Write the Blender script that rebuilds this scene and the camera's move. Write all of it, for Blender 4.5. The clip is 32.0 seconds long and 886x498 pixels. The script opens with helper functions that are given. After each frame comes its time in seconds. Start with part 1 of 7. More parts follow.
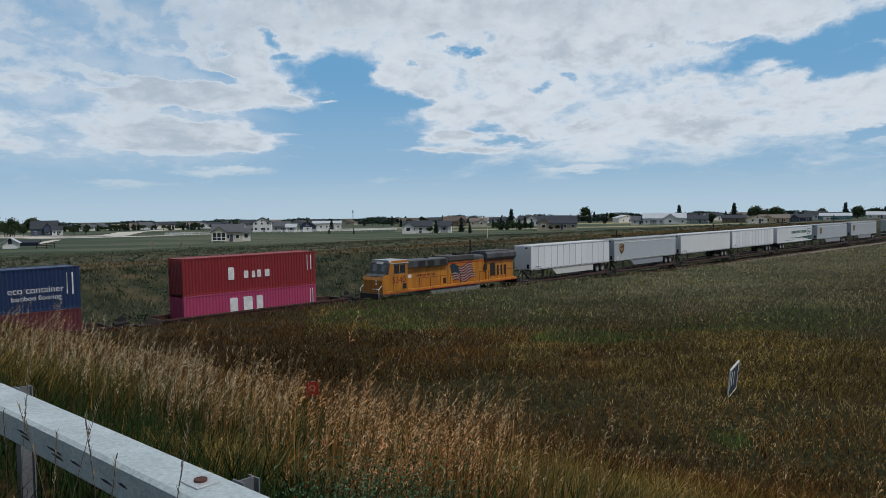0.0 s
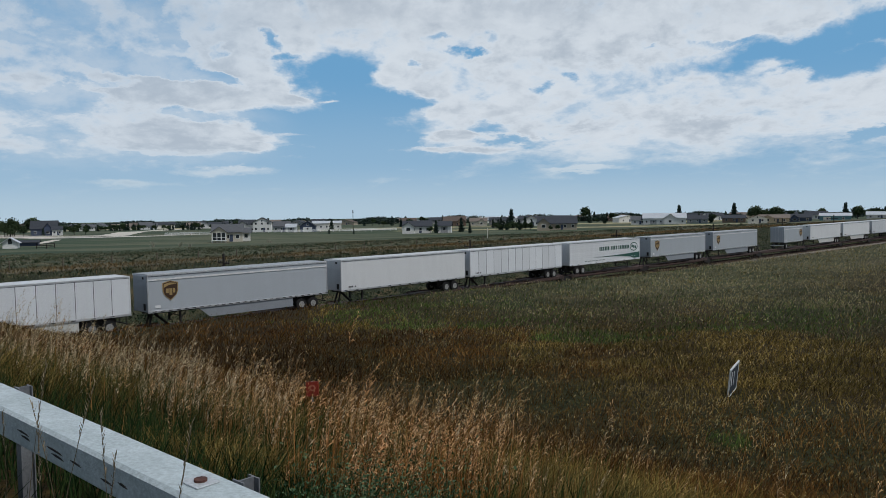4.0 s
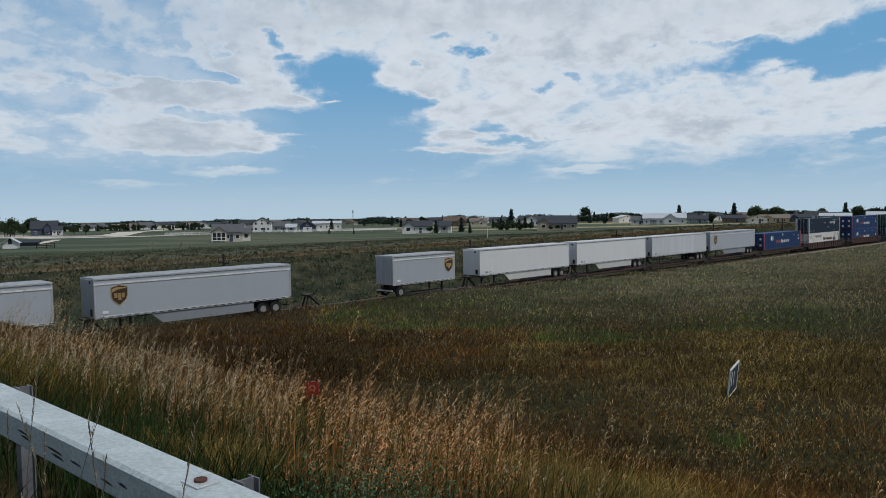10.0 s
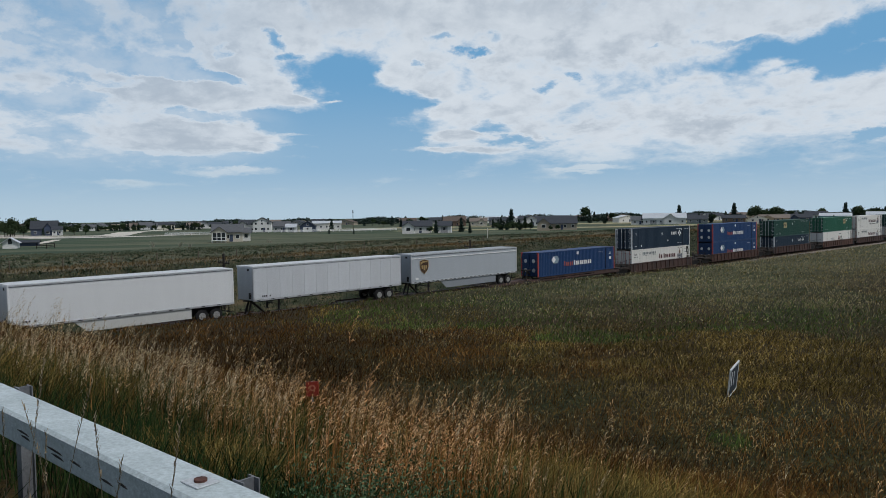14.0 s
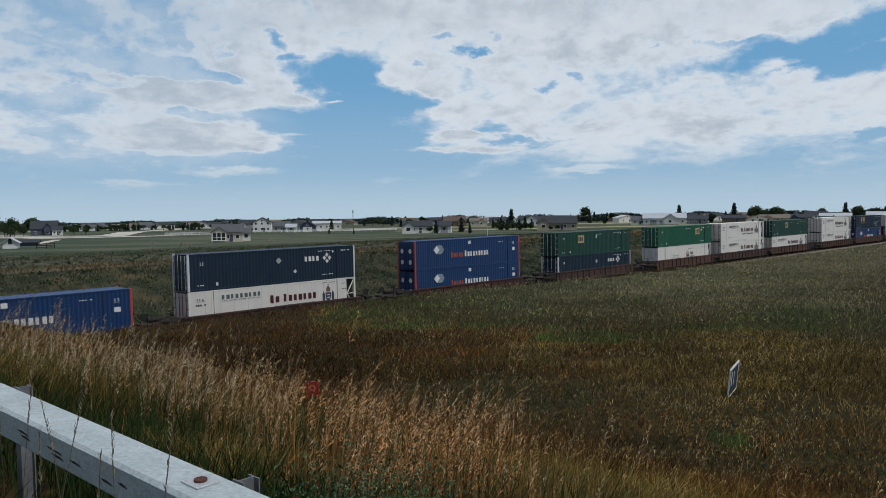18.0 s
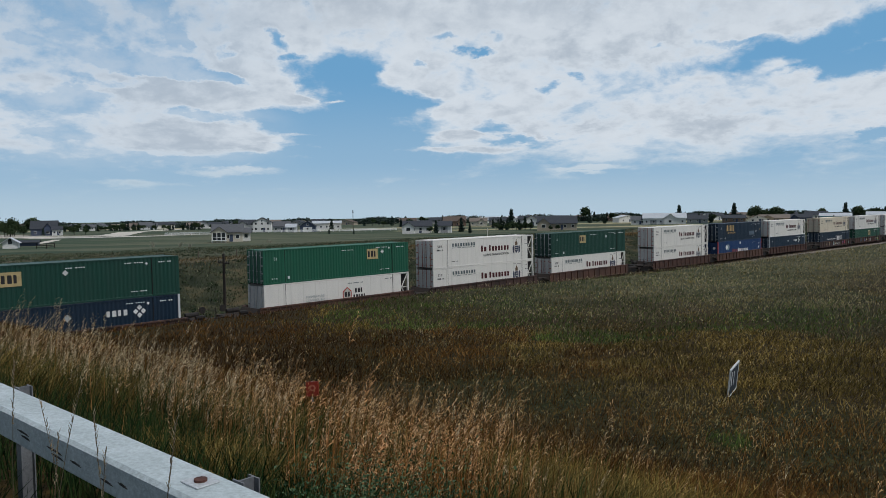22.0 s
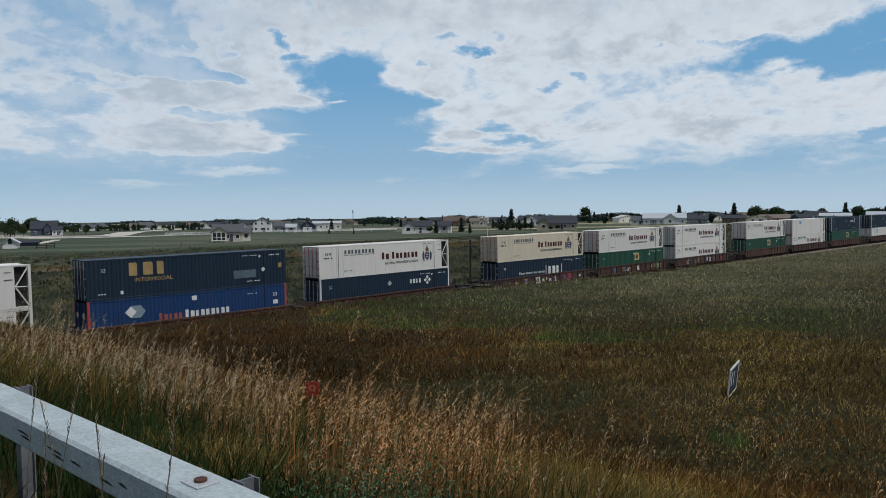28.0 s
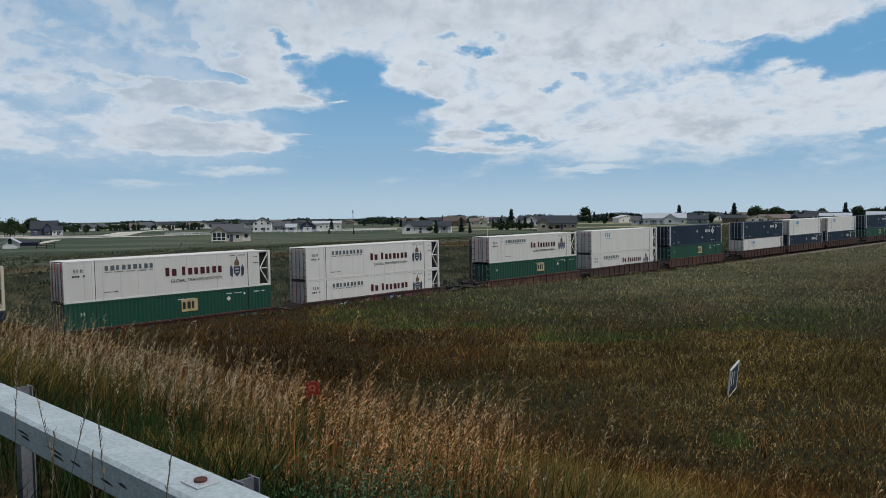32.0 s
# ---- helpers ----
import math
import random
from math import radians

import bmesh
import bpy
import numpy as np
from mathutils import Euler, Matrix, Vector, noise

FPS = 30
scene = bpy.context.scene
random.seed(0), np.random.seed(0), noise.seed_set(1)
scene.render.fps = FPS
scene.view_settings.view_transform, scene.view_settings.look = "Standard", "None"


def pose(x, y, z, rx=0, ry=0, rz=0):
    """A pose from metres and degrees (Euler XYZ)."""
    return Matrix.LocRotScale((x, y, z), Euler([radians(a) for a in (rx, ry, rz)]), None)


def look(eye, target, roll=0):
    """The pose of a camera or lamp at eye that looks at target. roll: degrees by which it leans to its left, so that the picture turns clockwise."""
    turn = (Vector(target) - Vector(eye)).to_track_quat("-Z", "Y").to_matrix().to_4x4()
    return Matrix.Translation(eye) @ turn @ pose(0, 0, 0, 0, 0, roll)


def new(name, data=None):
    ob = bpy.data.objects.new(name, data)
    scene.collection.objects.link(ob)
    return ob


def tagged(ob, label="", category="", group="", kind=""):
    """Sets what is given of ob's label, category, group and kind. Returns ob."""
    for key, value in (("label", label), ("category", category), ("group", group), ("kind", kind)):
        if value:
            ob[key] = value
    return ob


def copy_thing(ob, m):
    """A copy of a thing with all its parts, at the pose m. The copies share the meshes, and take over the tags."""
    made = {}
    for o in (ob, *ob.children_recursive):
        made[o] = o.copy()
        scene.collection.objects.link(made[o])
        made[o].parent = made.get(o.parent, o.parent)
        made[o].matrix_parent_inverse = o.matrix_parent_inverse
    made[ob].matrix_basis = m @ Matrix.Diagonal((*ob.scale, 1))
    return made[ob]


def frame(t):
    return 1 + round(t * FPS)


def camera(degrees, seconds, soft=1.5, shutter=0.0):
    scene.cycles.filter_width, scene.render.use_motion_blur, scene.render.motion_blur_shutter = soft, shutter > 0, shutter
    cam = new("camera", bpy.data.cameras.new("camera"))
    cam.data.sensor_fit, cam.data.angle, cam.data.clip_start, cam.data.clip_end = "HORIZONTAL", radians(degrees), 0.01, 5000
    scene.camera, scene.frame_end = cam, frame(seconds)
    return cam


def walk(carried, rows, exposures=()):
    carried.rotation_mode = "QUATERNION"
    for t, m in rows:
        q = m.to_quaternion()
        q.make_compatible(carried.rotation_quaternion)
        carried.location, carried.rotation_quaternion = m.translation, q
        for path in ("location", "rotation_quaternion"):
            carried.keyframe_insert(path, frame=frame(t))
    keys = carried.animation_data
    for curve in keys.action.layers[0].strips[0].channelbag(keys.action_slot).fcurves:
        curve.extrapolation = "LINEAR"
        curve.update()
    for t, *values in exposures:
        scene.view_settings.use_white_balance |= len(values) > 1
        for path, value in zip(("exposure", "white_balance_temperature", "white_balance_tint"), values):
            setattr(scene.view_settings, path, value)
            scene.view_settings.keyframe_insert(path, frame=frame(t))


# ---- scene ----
# ---- camera ----
EYE = (0.0, 0.0, 8.83)
AIM = (0.0, 100.0, 8.83 - 4.666)
cam = camera(61.76, 32.0, soft=0.5)
walk(cam, [(0, look(EYE, AIM, -0.818)), (32, look(EYE, AIM, -0.818))], exposures=[(0, -0.05, 6300, 10), (32, -0.05, 6300, 10)])

# ---- world and sun ----
SUN_TO = Vector((0.44, -0.37, 1.15)).normalized()
world = bpy.data.worlds.new("sky")
scene.world = world
world.use_nodes = True
wt = world.node_tree
sky = wt.nodes.new("ShaderNodeTexSky")
sky.sky_type = "NISHITA"
sky.sun_disc = False
sky.sun_elevation = math.asin(SUN_TO.z)
sky.sun_rotation = math.atan2(SUN_TO.x, SUN_TO.y)
sky.altitude = 1800
sky.air_density = 1.0
sky.dust_density = 0.2
sky.ozone_density = 4.0
wt.links.new(sky.outputs[0], wt.nodes["Background"].inputs[0])
wt.nodes["Background"].inputs[1].default_value = 0.05
sun = new("sun", bpy.data.lights.new("sun", "SUN"))
sun.data.energy = 2.5
sun.data.angle = radians(4)
sun.data.color = (1.0, 0.97, 0.93)
sun.matrix_basis = look(SUN_TO * 500, (0, 0, 0))

# ---- the track's line and the train's timing ----
TRACK_ANGLE, TRACK_Y, BEND, GRADE = radians(44.495), 77.66, -0.00024, 0.0075
SPEED, GAIN = 15.8735, 0.019565


def track(s, w=0.0, z=0.0):
    """A point s metres along the track, w metres to its far side, z above the rail heads."""
    h = TRACK_ANGLE + BEND * s
    x = (math.sin(h) - math.sin(TRACK_ANGLE)) / BEND
    y = -(math.cos(h) - math.cos(TRACK_ANGLE)) / BEND + TRACK_Y
    return Vector((x - math.sin(h) * w, y + math.cos(h) * w, z + GRADE * s))


def along(u, t):
    return u - (SPEED * (t - 16) + 0.5 * GAIN * (t - 16) ** 2)


def on_track(s):
    p = track(s)
    return pose(p.x, p.y, p.z, 0, -math.degrees(math.atan(GRADE)), math.degrees(TRACK_ANGLE + BEND * s))


def track_coords(x, y):
    """s and w of points given as arrays."""
    c, n = math.cos(TRACK_ANGLE), math.sin(TRACK_ANGLE)
    s = x * c + (y - TRACK_Y) * n
    w = -x * n + (y - TRACK_Y) * c
    w = w - 0.5 * BEND * s * s
    return s, w


TRAIN = []      # (thing, its centre along the train at 16 s)

# ---- mesh building ----


class Build:
    def __init__(self):
        self.v, self.f = [], []

    def add(self, verts, faces):
        n = len(self.v)
        self.v += [tuple(p) for p in verts]
        self.f += [tuple(i + n for i in f) for f in faces]
        return self

    def box(self, x0, x1, y0, y1, z0, z1):
        return self.add([(x, y, z) for x in (x0, x1) for y in (y0, y1) for z in (z0, z1)],
                        [(0, 1, 3, 2), (4, 6, 7, 5), (0, 4, 5, 1), (2, 3, 7, 6), (0, 2, 6, 4), (1, 5, 7, 3)])

    def cbox(self, x0, x1, y0, y1, z0, z1, c=0.02):
        """A box with its edges chamfered by c."""
        bm = bmesh.new()
        bmesh.ops.create_cube(bm, size=1)
        for v in bm.verts:
            v.co = ((x0 + x1) / 2 + v.co.x * (x1 - x0), (y0 + y1) / 2 + v.co.y * (y1 - y0), (z0 + z1) / 2 + v.co.z * (z1 - z0))
        bmesh.ops.bevel(bm, geom=bm.edges[:], offset=c, segments=1, affect="EDGES")
        bm.verts.index_update()
        self.add([v.co for v in bm.verts], [[v.index for v in f.verts] for f in bm.faces])
        bm.free()
        return self

    def prism(self, outline, a, b, axis="y"):
        """An outline of (p, q) pulled along an axis from a to b."""
        n = len(outline)
        at = {"y": lambda p, q, k: (p, k, q), "x": lambda p, q, k: (k, p, q), "z": lambda p, q, k: (p, q, k)}[axis]
        verts = [at(p, q, a) for p, q in outline] + [at(p, q, b) for p, q in outline]
        faces = [(i, (i + 1) % n, (i + 1) % n + n, i + n) for i in range(n)]
        return self.add(verts, faces + [tuple(range(n))[::-1], tuple(range(n, 2 * n))])

    def rod(self, a, b, r, n=6, r2=None):
        a, b = Vector(a), Vector(b)
        q = (b - a).to_track_quat("Z", "Y").to_matrix()
        r2 = r if r2 is None else r2
        ring = [(math.cos(2 * math.pi * i / n), math.sin(2 * math.pi * i / n)) for i in range(n)]
        verts = [a + q @ Vector((c * r, s * r, 0)) for c, s in ring] + [b + q @ Vector((c * r2, s * r2, 0)) for c, s in ring]
        return self.add(verts, [(i, (i + 1) % n, (i + 1) % n + n, i + n) for i in range(n)] + [tuple(range(n))[::-1], tuple(range(n, 2 * n))])

    def pipe(self, points, r, n=6):
        for a, b in zip(points, points[1:]):
            self.rod(a, b, r, n)
        return self

    def wheel(self, x, y0, y1, z, r, n=20):
        return self.rod((x, y0, z), (x, y1, z), r, n)

    def moved(self, m):
        self.v = [tuple(m @ Vector(p)) for p in self.v]
        return self

    def mesh(self, name, material):
        me = bpy.data.meshes.new(name)
        me.from_pydata(self.v, [], self.f)
        bm = bmesh.new()
        bm.from_mesh(me)
        bmesh.ops.recalc_face_normals(bm, faces=bm.faces)
        bm.to_mesh(me)
        bm.free()
        me.materials.append(material)
        return me


def part(name, b, material, parent, label=""):
    ob = new(name, b if isinstance(b, bpy.types.Mesh) else b.mesh(name, material))
    ob.parent = parent
    return tagged(ob, label)


def thing(name, label, category, group="", kind=""):
    return tagged(new(name), label, category, group, kind)


def placed(ob, x, y, z, rz=0):
    ob.matrix_basis = pose(x, y, z, 0, 0, rz)
    return ob


def text_part(name, words, size, x, z, y, material, parent, wide=1.0, label=""):
    """Words on a side that faces -y, their middle at x, z."""
    cu = bpy.data.curves.new(name, "FONT")
    cu.body, cu.size, cu.align_x, cu.align_y, cu.extrude = words, size, "CENTER", "CENTER", 0.004
    tmp = bpy.data.objects.new(name, cu)
    scene.collection.objects.link(tmp)
    me = bpy.data.meshes.new_from_object(tmp.evaluated_get(bpy.context.evaluated_depsgraph_get()))
    bpy.data.objects.remove(tmp)
    me.transform(pose(x, y, z, 90) @ Matrix.Diagonal((wide, 1, 1, 1)))
    me.materials.clear()
    me.materials.append(material)
    ob = new(name, me)
    ob.parent = parent
    return tagged(ob, label)

# ---- materials ----


def mat(name, col, rough=0.6, metal=0.0, col2=None, scale=2.0, amount=0.5, stretch=(1, 1, 1), bump=0.15, fine=60.0, spec=0.4, vary=0.0, contrast=0.25):
    m = bpy.data.materials.new(name)
    m.use_nodes = True
    t = m.node_tree
    p = t.nodes["Principled BSDF"]
    co = t.nodes.new("ShaderNodeTexCoord")
    mp = t.nodes.new("ShaderNodeMapping")
    mp.inputs["Scale"].default_value = stretch
    t.links.new(co.outputs["Object"], mp.inputs["Vector"])
    n1, n2 = t.nodes.new("ShaderNodeTexNoise"), t.nodes.new("ShaderNodeTexNoise")
    n1.inputs["Scale"].default_value, n1.inputs["Detail"].default_value = scale, 6
    n2.inputs["Scale"].default_value, n2.inputs["Detail"].default_value = fine, 3
    t.links.new(mp.outputs[0], n1.inputs["Vector"])
    t.links.new(co.outputs["Object"], n2.inputs["Vector"])
    r = t.nodes.new("ShaderNodeMapRange")
    r.inputs[1].default_value, r.inputs[2].default_value = 0.5 - contrast / 2, 0.5 + contrast / 2
    r.inputs[4].default_value = amount
    t.links.new(n1.outputs[0], r.inputs[0])
    mix = t.nodes.new("ShaderNodeMix")
    mix.data_type = "RGBA"
    mix.inputs[6].default_value = (*col, 1)
    mix.inputs[7].default_value = (*(col2 or [c * 0.6 for c in col]), 1)
    t.links.new(r.outputs[0], mix.inputs[0])
    out = mix.outputs[2]
    hs = t.nodes.new("ShaderNodeHueSaturation")
    r2 = t.nodes.new("ShaderNodeMapRange")
    r2.inputs[1].default_value, r2.inputs[2].default_value, r2.inputs[3].default_value, r2.inputs[4].default_value = 0.3, 0.7, 0.86, 1.14
    t.links.new(n2.outputs[0], r2.inputs[0])
    val = r2.outputs[0]
    if vary:
        oi = t.nodes.new("ShaderNodeObjectInfo")
        r3 = t.nodes.new("ShaderNodeMapRange")
        r3.inputs[3].default_value, r3.inputs[4].default_value = 1 - vary, 1 + vary
        t.links.new(oi.outputs["Random"], r3.inputs[0])
        mu = t.nodes.new("ShaderNodeMath")
        mu.operation = "MULTIPLY"
        t.links.new(val, mu.inputs[0])
        t.links.new(r3.outputs[0], mu.inputs[1])
        val = mu.outputs[0]
    t.links.new(val, hs.inputs["Value"])
    t.links.new(out, hs.inputs["Color"])
    t.links.new(hs.outputs[0], p.inputs["Base Color"])
    ro = t.nodes.new("ShaderNodeMapRange")
    ro.inputs[3].default_value, ro.inputs[4].default_value = max(0.03, rough - 0.12), min(1, rough + 0.12)
    t.links.new(n1.outputs[0], ro.inputs[0])
    t.links.new(ro.outputs[0], p.inputs["Roughness"])
    p.inputs["Metallic"].default_value = metal
    p.inputs["Specular IOR Level"].default_value = spec
    if bump:
        bp = t.nodes.new("ShaderNodeBump")
        bp.inputs["Strength"].default_value, bp.inputs["Distance"].default_value = bump, 0.02
        t.links.new(n2.outputs[0], bp.inputs["Height"])
        t.links.new(bp.outputs[0], p.inputs["Normal"])
    return m


PAINTS = {}


def paint(col, dirt=0.45, rough=0.5):
    """Vehicle or container paint with streaks that run down and a dusty film."""
    key = (tuple(col), dirt, rough)
    if key not in PAINTS:
        grey = sum(col) / 3
        PAINTS[key] = mat("paint", col, rough, 0, [0.62 * c + 0.16 * grey + 0.012 for c in col], 1.1, dirt, (1.6, 1.6, 0.22), 0.06, 25, 0.45, 0.06, 0.4)
    return PAINTS[key]


RUST = mat("rusty_steel", (0.082, 0.038, 0.028), 0.85, 0, (0.042, 0.026, 0.022), 1.5, 0.9, (1, 1, 1), 0.4, 40)
BROWN = mat("brown_car_paint", (0.078, 0.042, 0.034), 0.8, 0, (0.042, 0.029, 0.026), 1.2, 0.9, (1, 1, 0.3), 0.25, 40)
YELLOWISH = mat("faded_red_car_paint", (0.105, 0.052, 0.036), 0.8, 0, (0.055, 0.033, 0.027), 1.0, 0.9, (1, 1, 0.3), 0.25, 40)
DARK = mat("black_grimy_steel", (0.014, 0.013, 0.013), 0.75, 0, (0.03, 0.024, 0.02), 2, 0.7, (1, 1, 1), 0.3, 40)
STEEL = mat("worn_wheel_steel", (0.10, 0.08, 0.07), 0.6, 0.4, (0.05, 0.035, 0.028), 4, 0.8)
RIM = mat("pale_painted_rim", (0.30, 0.30, 0.29), 0.5, 0.0, (0.17, 0.165, 0.155), 6, 0.6)
# dark of the sheet seams, and of the shade line under the roof rail
SEAM_SHADE = mat("dark_seam_and_shade", (0.11, 0.12, 0.13), 0.8, 0, (0.06, 0.065, 0.07), 3, 0.7, bump=0)
TYRE = mat("tyre_rubber", (0.010, 0.010, 0.011), 0.9, 0, (0.02, 0.018, 0.017), 3, 0.6)
GALV = mat("galvanised_steel", (0.52, 0.54, 0.55), 0.5, 0.35, (0.40, 0.42, 0.43), 3, 0.7, (1, 1, 1), 0.12, 90)
GLASS_DARK = mat("window_glass", (0.02, 0.025, 0.03), 0.08, 0, (0.035, 0.04, 0.045), 1, 0.5, bump=0, spec=0.8)
WHITE = mat("white_lettering", (0.75, 0.75, 0.74), 0.6, bump=0)
ALU = mat("aluminium_trim", (0.62, 0.63, 0.64), 0.4, 0.6, (0.5, 0.5, 0.5), 3, 0.5)
WOOD = mat("weathered_wood", (0.13, 0.10, 0.075), 0.9, 0, (0.07, 0.055, 0.045), 5, 0.8, (1, 1, 0.2), 0.5, 60)

# ---- the ground ----
RAIL_P, RAIL_N = (-2.258, 3.814), (0.649, 0.761)


def smooth(a, b, x):
    k = np.clip((x - a) / (b - a), 0, 1)
    return k * k * (3 - 2 * k)


def lumps(x, y, size, seed):
    """Soft random relief from a few crossed waves, -1 to 1."""
    r = np.random.RandomState(seed)
    out = 0
    for i in range(7):
        a, k, ph = r.uniform(0, 6.28), r.uniform(0.6, 2.2) / size, r.uniform(0, 6.28)
        out = out + np.sin((x * np.cos(a) + y * np.sin(a)) * 6.28 * k + ph)
    return out / 4


def ground_z(x, y):
    x, y = np.asarray(x, float), np.asarray(y, float)
    s, w = track_coords(x, y)
    sc = np.clip(s, -400, 420)
    base = GRADE * sc
    crest = 2.06 - 0.66 * smooth(-16, 30, s)
    crest = np.maximum(crest, base - 0.15)
    # near side: bed, drain, low bank, field
    near = base - 0.32 - 0.35 * smooth(2.4, 4.2, -w) + (crest - base + 0.67) * smooth(4.6, 9.5, -w)
    near = near + 0.12 * lumps(x, y, 22, 3) * smooth(8, 16, -w)
    # far side: bed, drain, cutting slope, dry verge, plain
    far = base - 0.32 - 0.45 * smooth(2.4, 4.5, w) + (4.4 - 0.5 * base) * smooth(6, 30, w) + 0.15 * lumps(x, y, 9, 5) * smooth(8, 14, w) * (1 - smooth(24, 29, w))
    plain = 1.9 - 0.9 * smooth(110, 300, w) - 1.5 * smooth(300, 900, w) - 8 * smooth(900, 2500, w) + 0.2 * lumps(x, y, 60, 7)
    far = far + (plain - far) * smooth(38, 115, w) + 0.12 * lumps(x, y, 6, 9) * smooth(33, 40, w) * (1 - smooth(75, 100, w))
    z = np.where(w < 0, near, far)
    # the road's embankment
    d = (x - RAIL_P[0]) * RAIL_N[0] + (y - RAIL_P[1]) * RAIL_N[1]
    bank = 7.28 - 0.305 * np.maximum(d - 0.6, 0) - 0.07 * np.maximum(d - 9, 0) - 0.4 * np.maximum(-d - 12, 0) + 0.05 * lumps(x, y, 5, 11) * smooth(0.5, 3, d)
    k = 0.45
    hi = np.maximum(z, bank) + np.log1p(np.exp(-np.abs(z - bank) / k)) * k * smooth(12, 17, d)
    cut = base - 0.32 + np.maximum(np.abs(w) - 5, 0) * 0.9
    z = np.where(np.abs(w) < 14, np.minimum(hi, np.maximum(cut, z)), hi)
    return z


def sheet(name, xs_ys_z, rows, cols, material):
    me = bpy.data.meshes.new(name)
    n = rows * cols
    me.vertices.add(n)
    me.vertices.foreach_set("co", np.asarray(xs_ys_z, np.float32).ravel())
    i, j = np.meshgrid(np.arange(rows - 1), np.arange(cols - 1), indexing="ij")
    a = (i * cols + j).ravel()
    quads = np.stack([a, a + 1, a + cols + 1, a + cols], 1).astype(np.int32)
    me.loops.add(quads.size)
    me.loops.foreach_set("vertex_index", quads.ravel())
    me.polygons.add(len(quads))
    me.polygons.foreach_set("loop_start", np.arange(0, quads.size, 4, dtype=np.int32))
    me.update(calc_edges=True)
    me.polygons.foreach_set("use_smooth", np.ones(len(quads), bool))
    me.materials.append(material)
    return me


def raw_mesh(name, verts, tris, material):
    me = bpy.data.meshes.new(name)
    me.vertices.add(len(verts))
    me.vertices.foreach_set("co", np.asarray(verts, np.float32).ravel())
    tris = np.asarray(tris, np.int32)
    me.loops.add(tris.size)
    me.loops.foreach_set("vertex_index", tris.ravel())
    me.polygons.add(len(tris))
    me.polygons.foreach_set("loop_start", np.arange(0, tris.size, 3, dtype=np.int32))
    me.update(calc_edges=True)
    me.materials.append(material)
    return me


def ramp(t, src, stops):
    r = t.nodes.new("ShaderNodeValToRGB")
    while len(r.color_ramp.elements) < len(stops):
        r.color_ramp.elements.new(0.5)
    for e, (p, c) in zip(r.color_ramp.elements, stops):
        e.position, e.color = p, (*c, 1)
    t.links.new(src, r.inputs[0])
    return r.outputs[0]


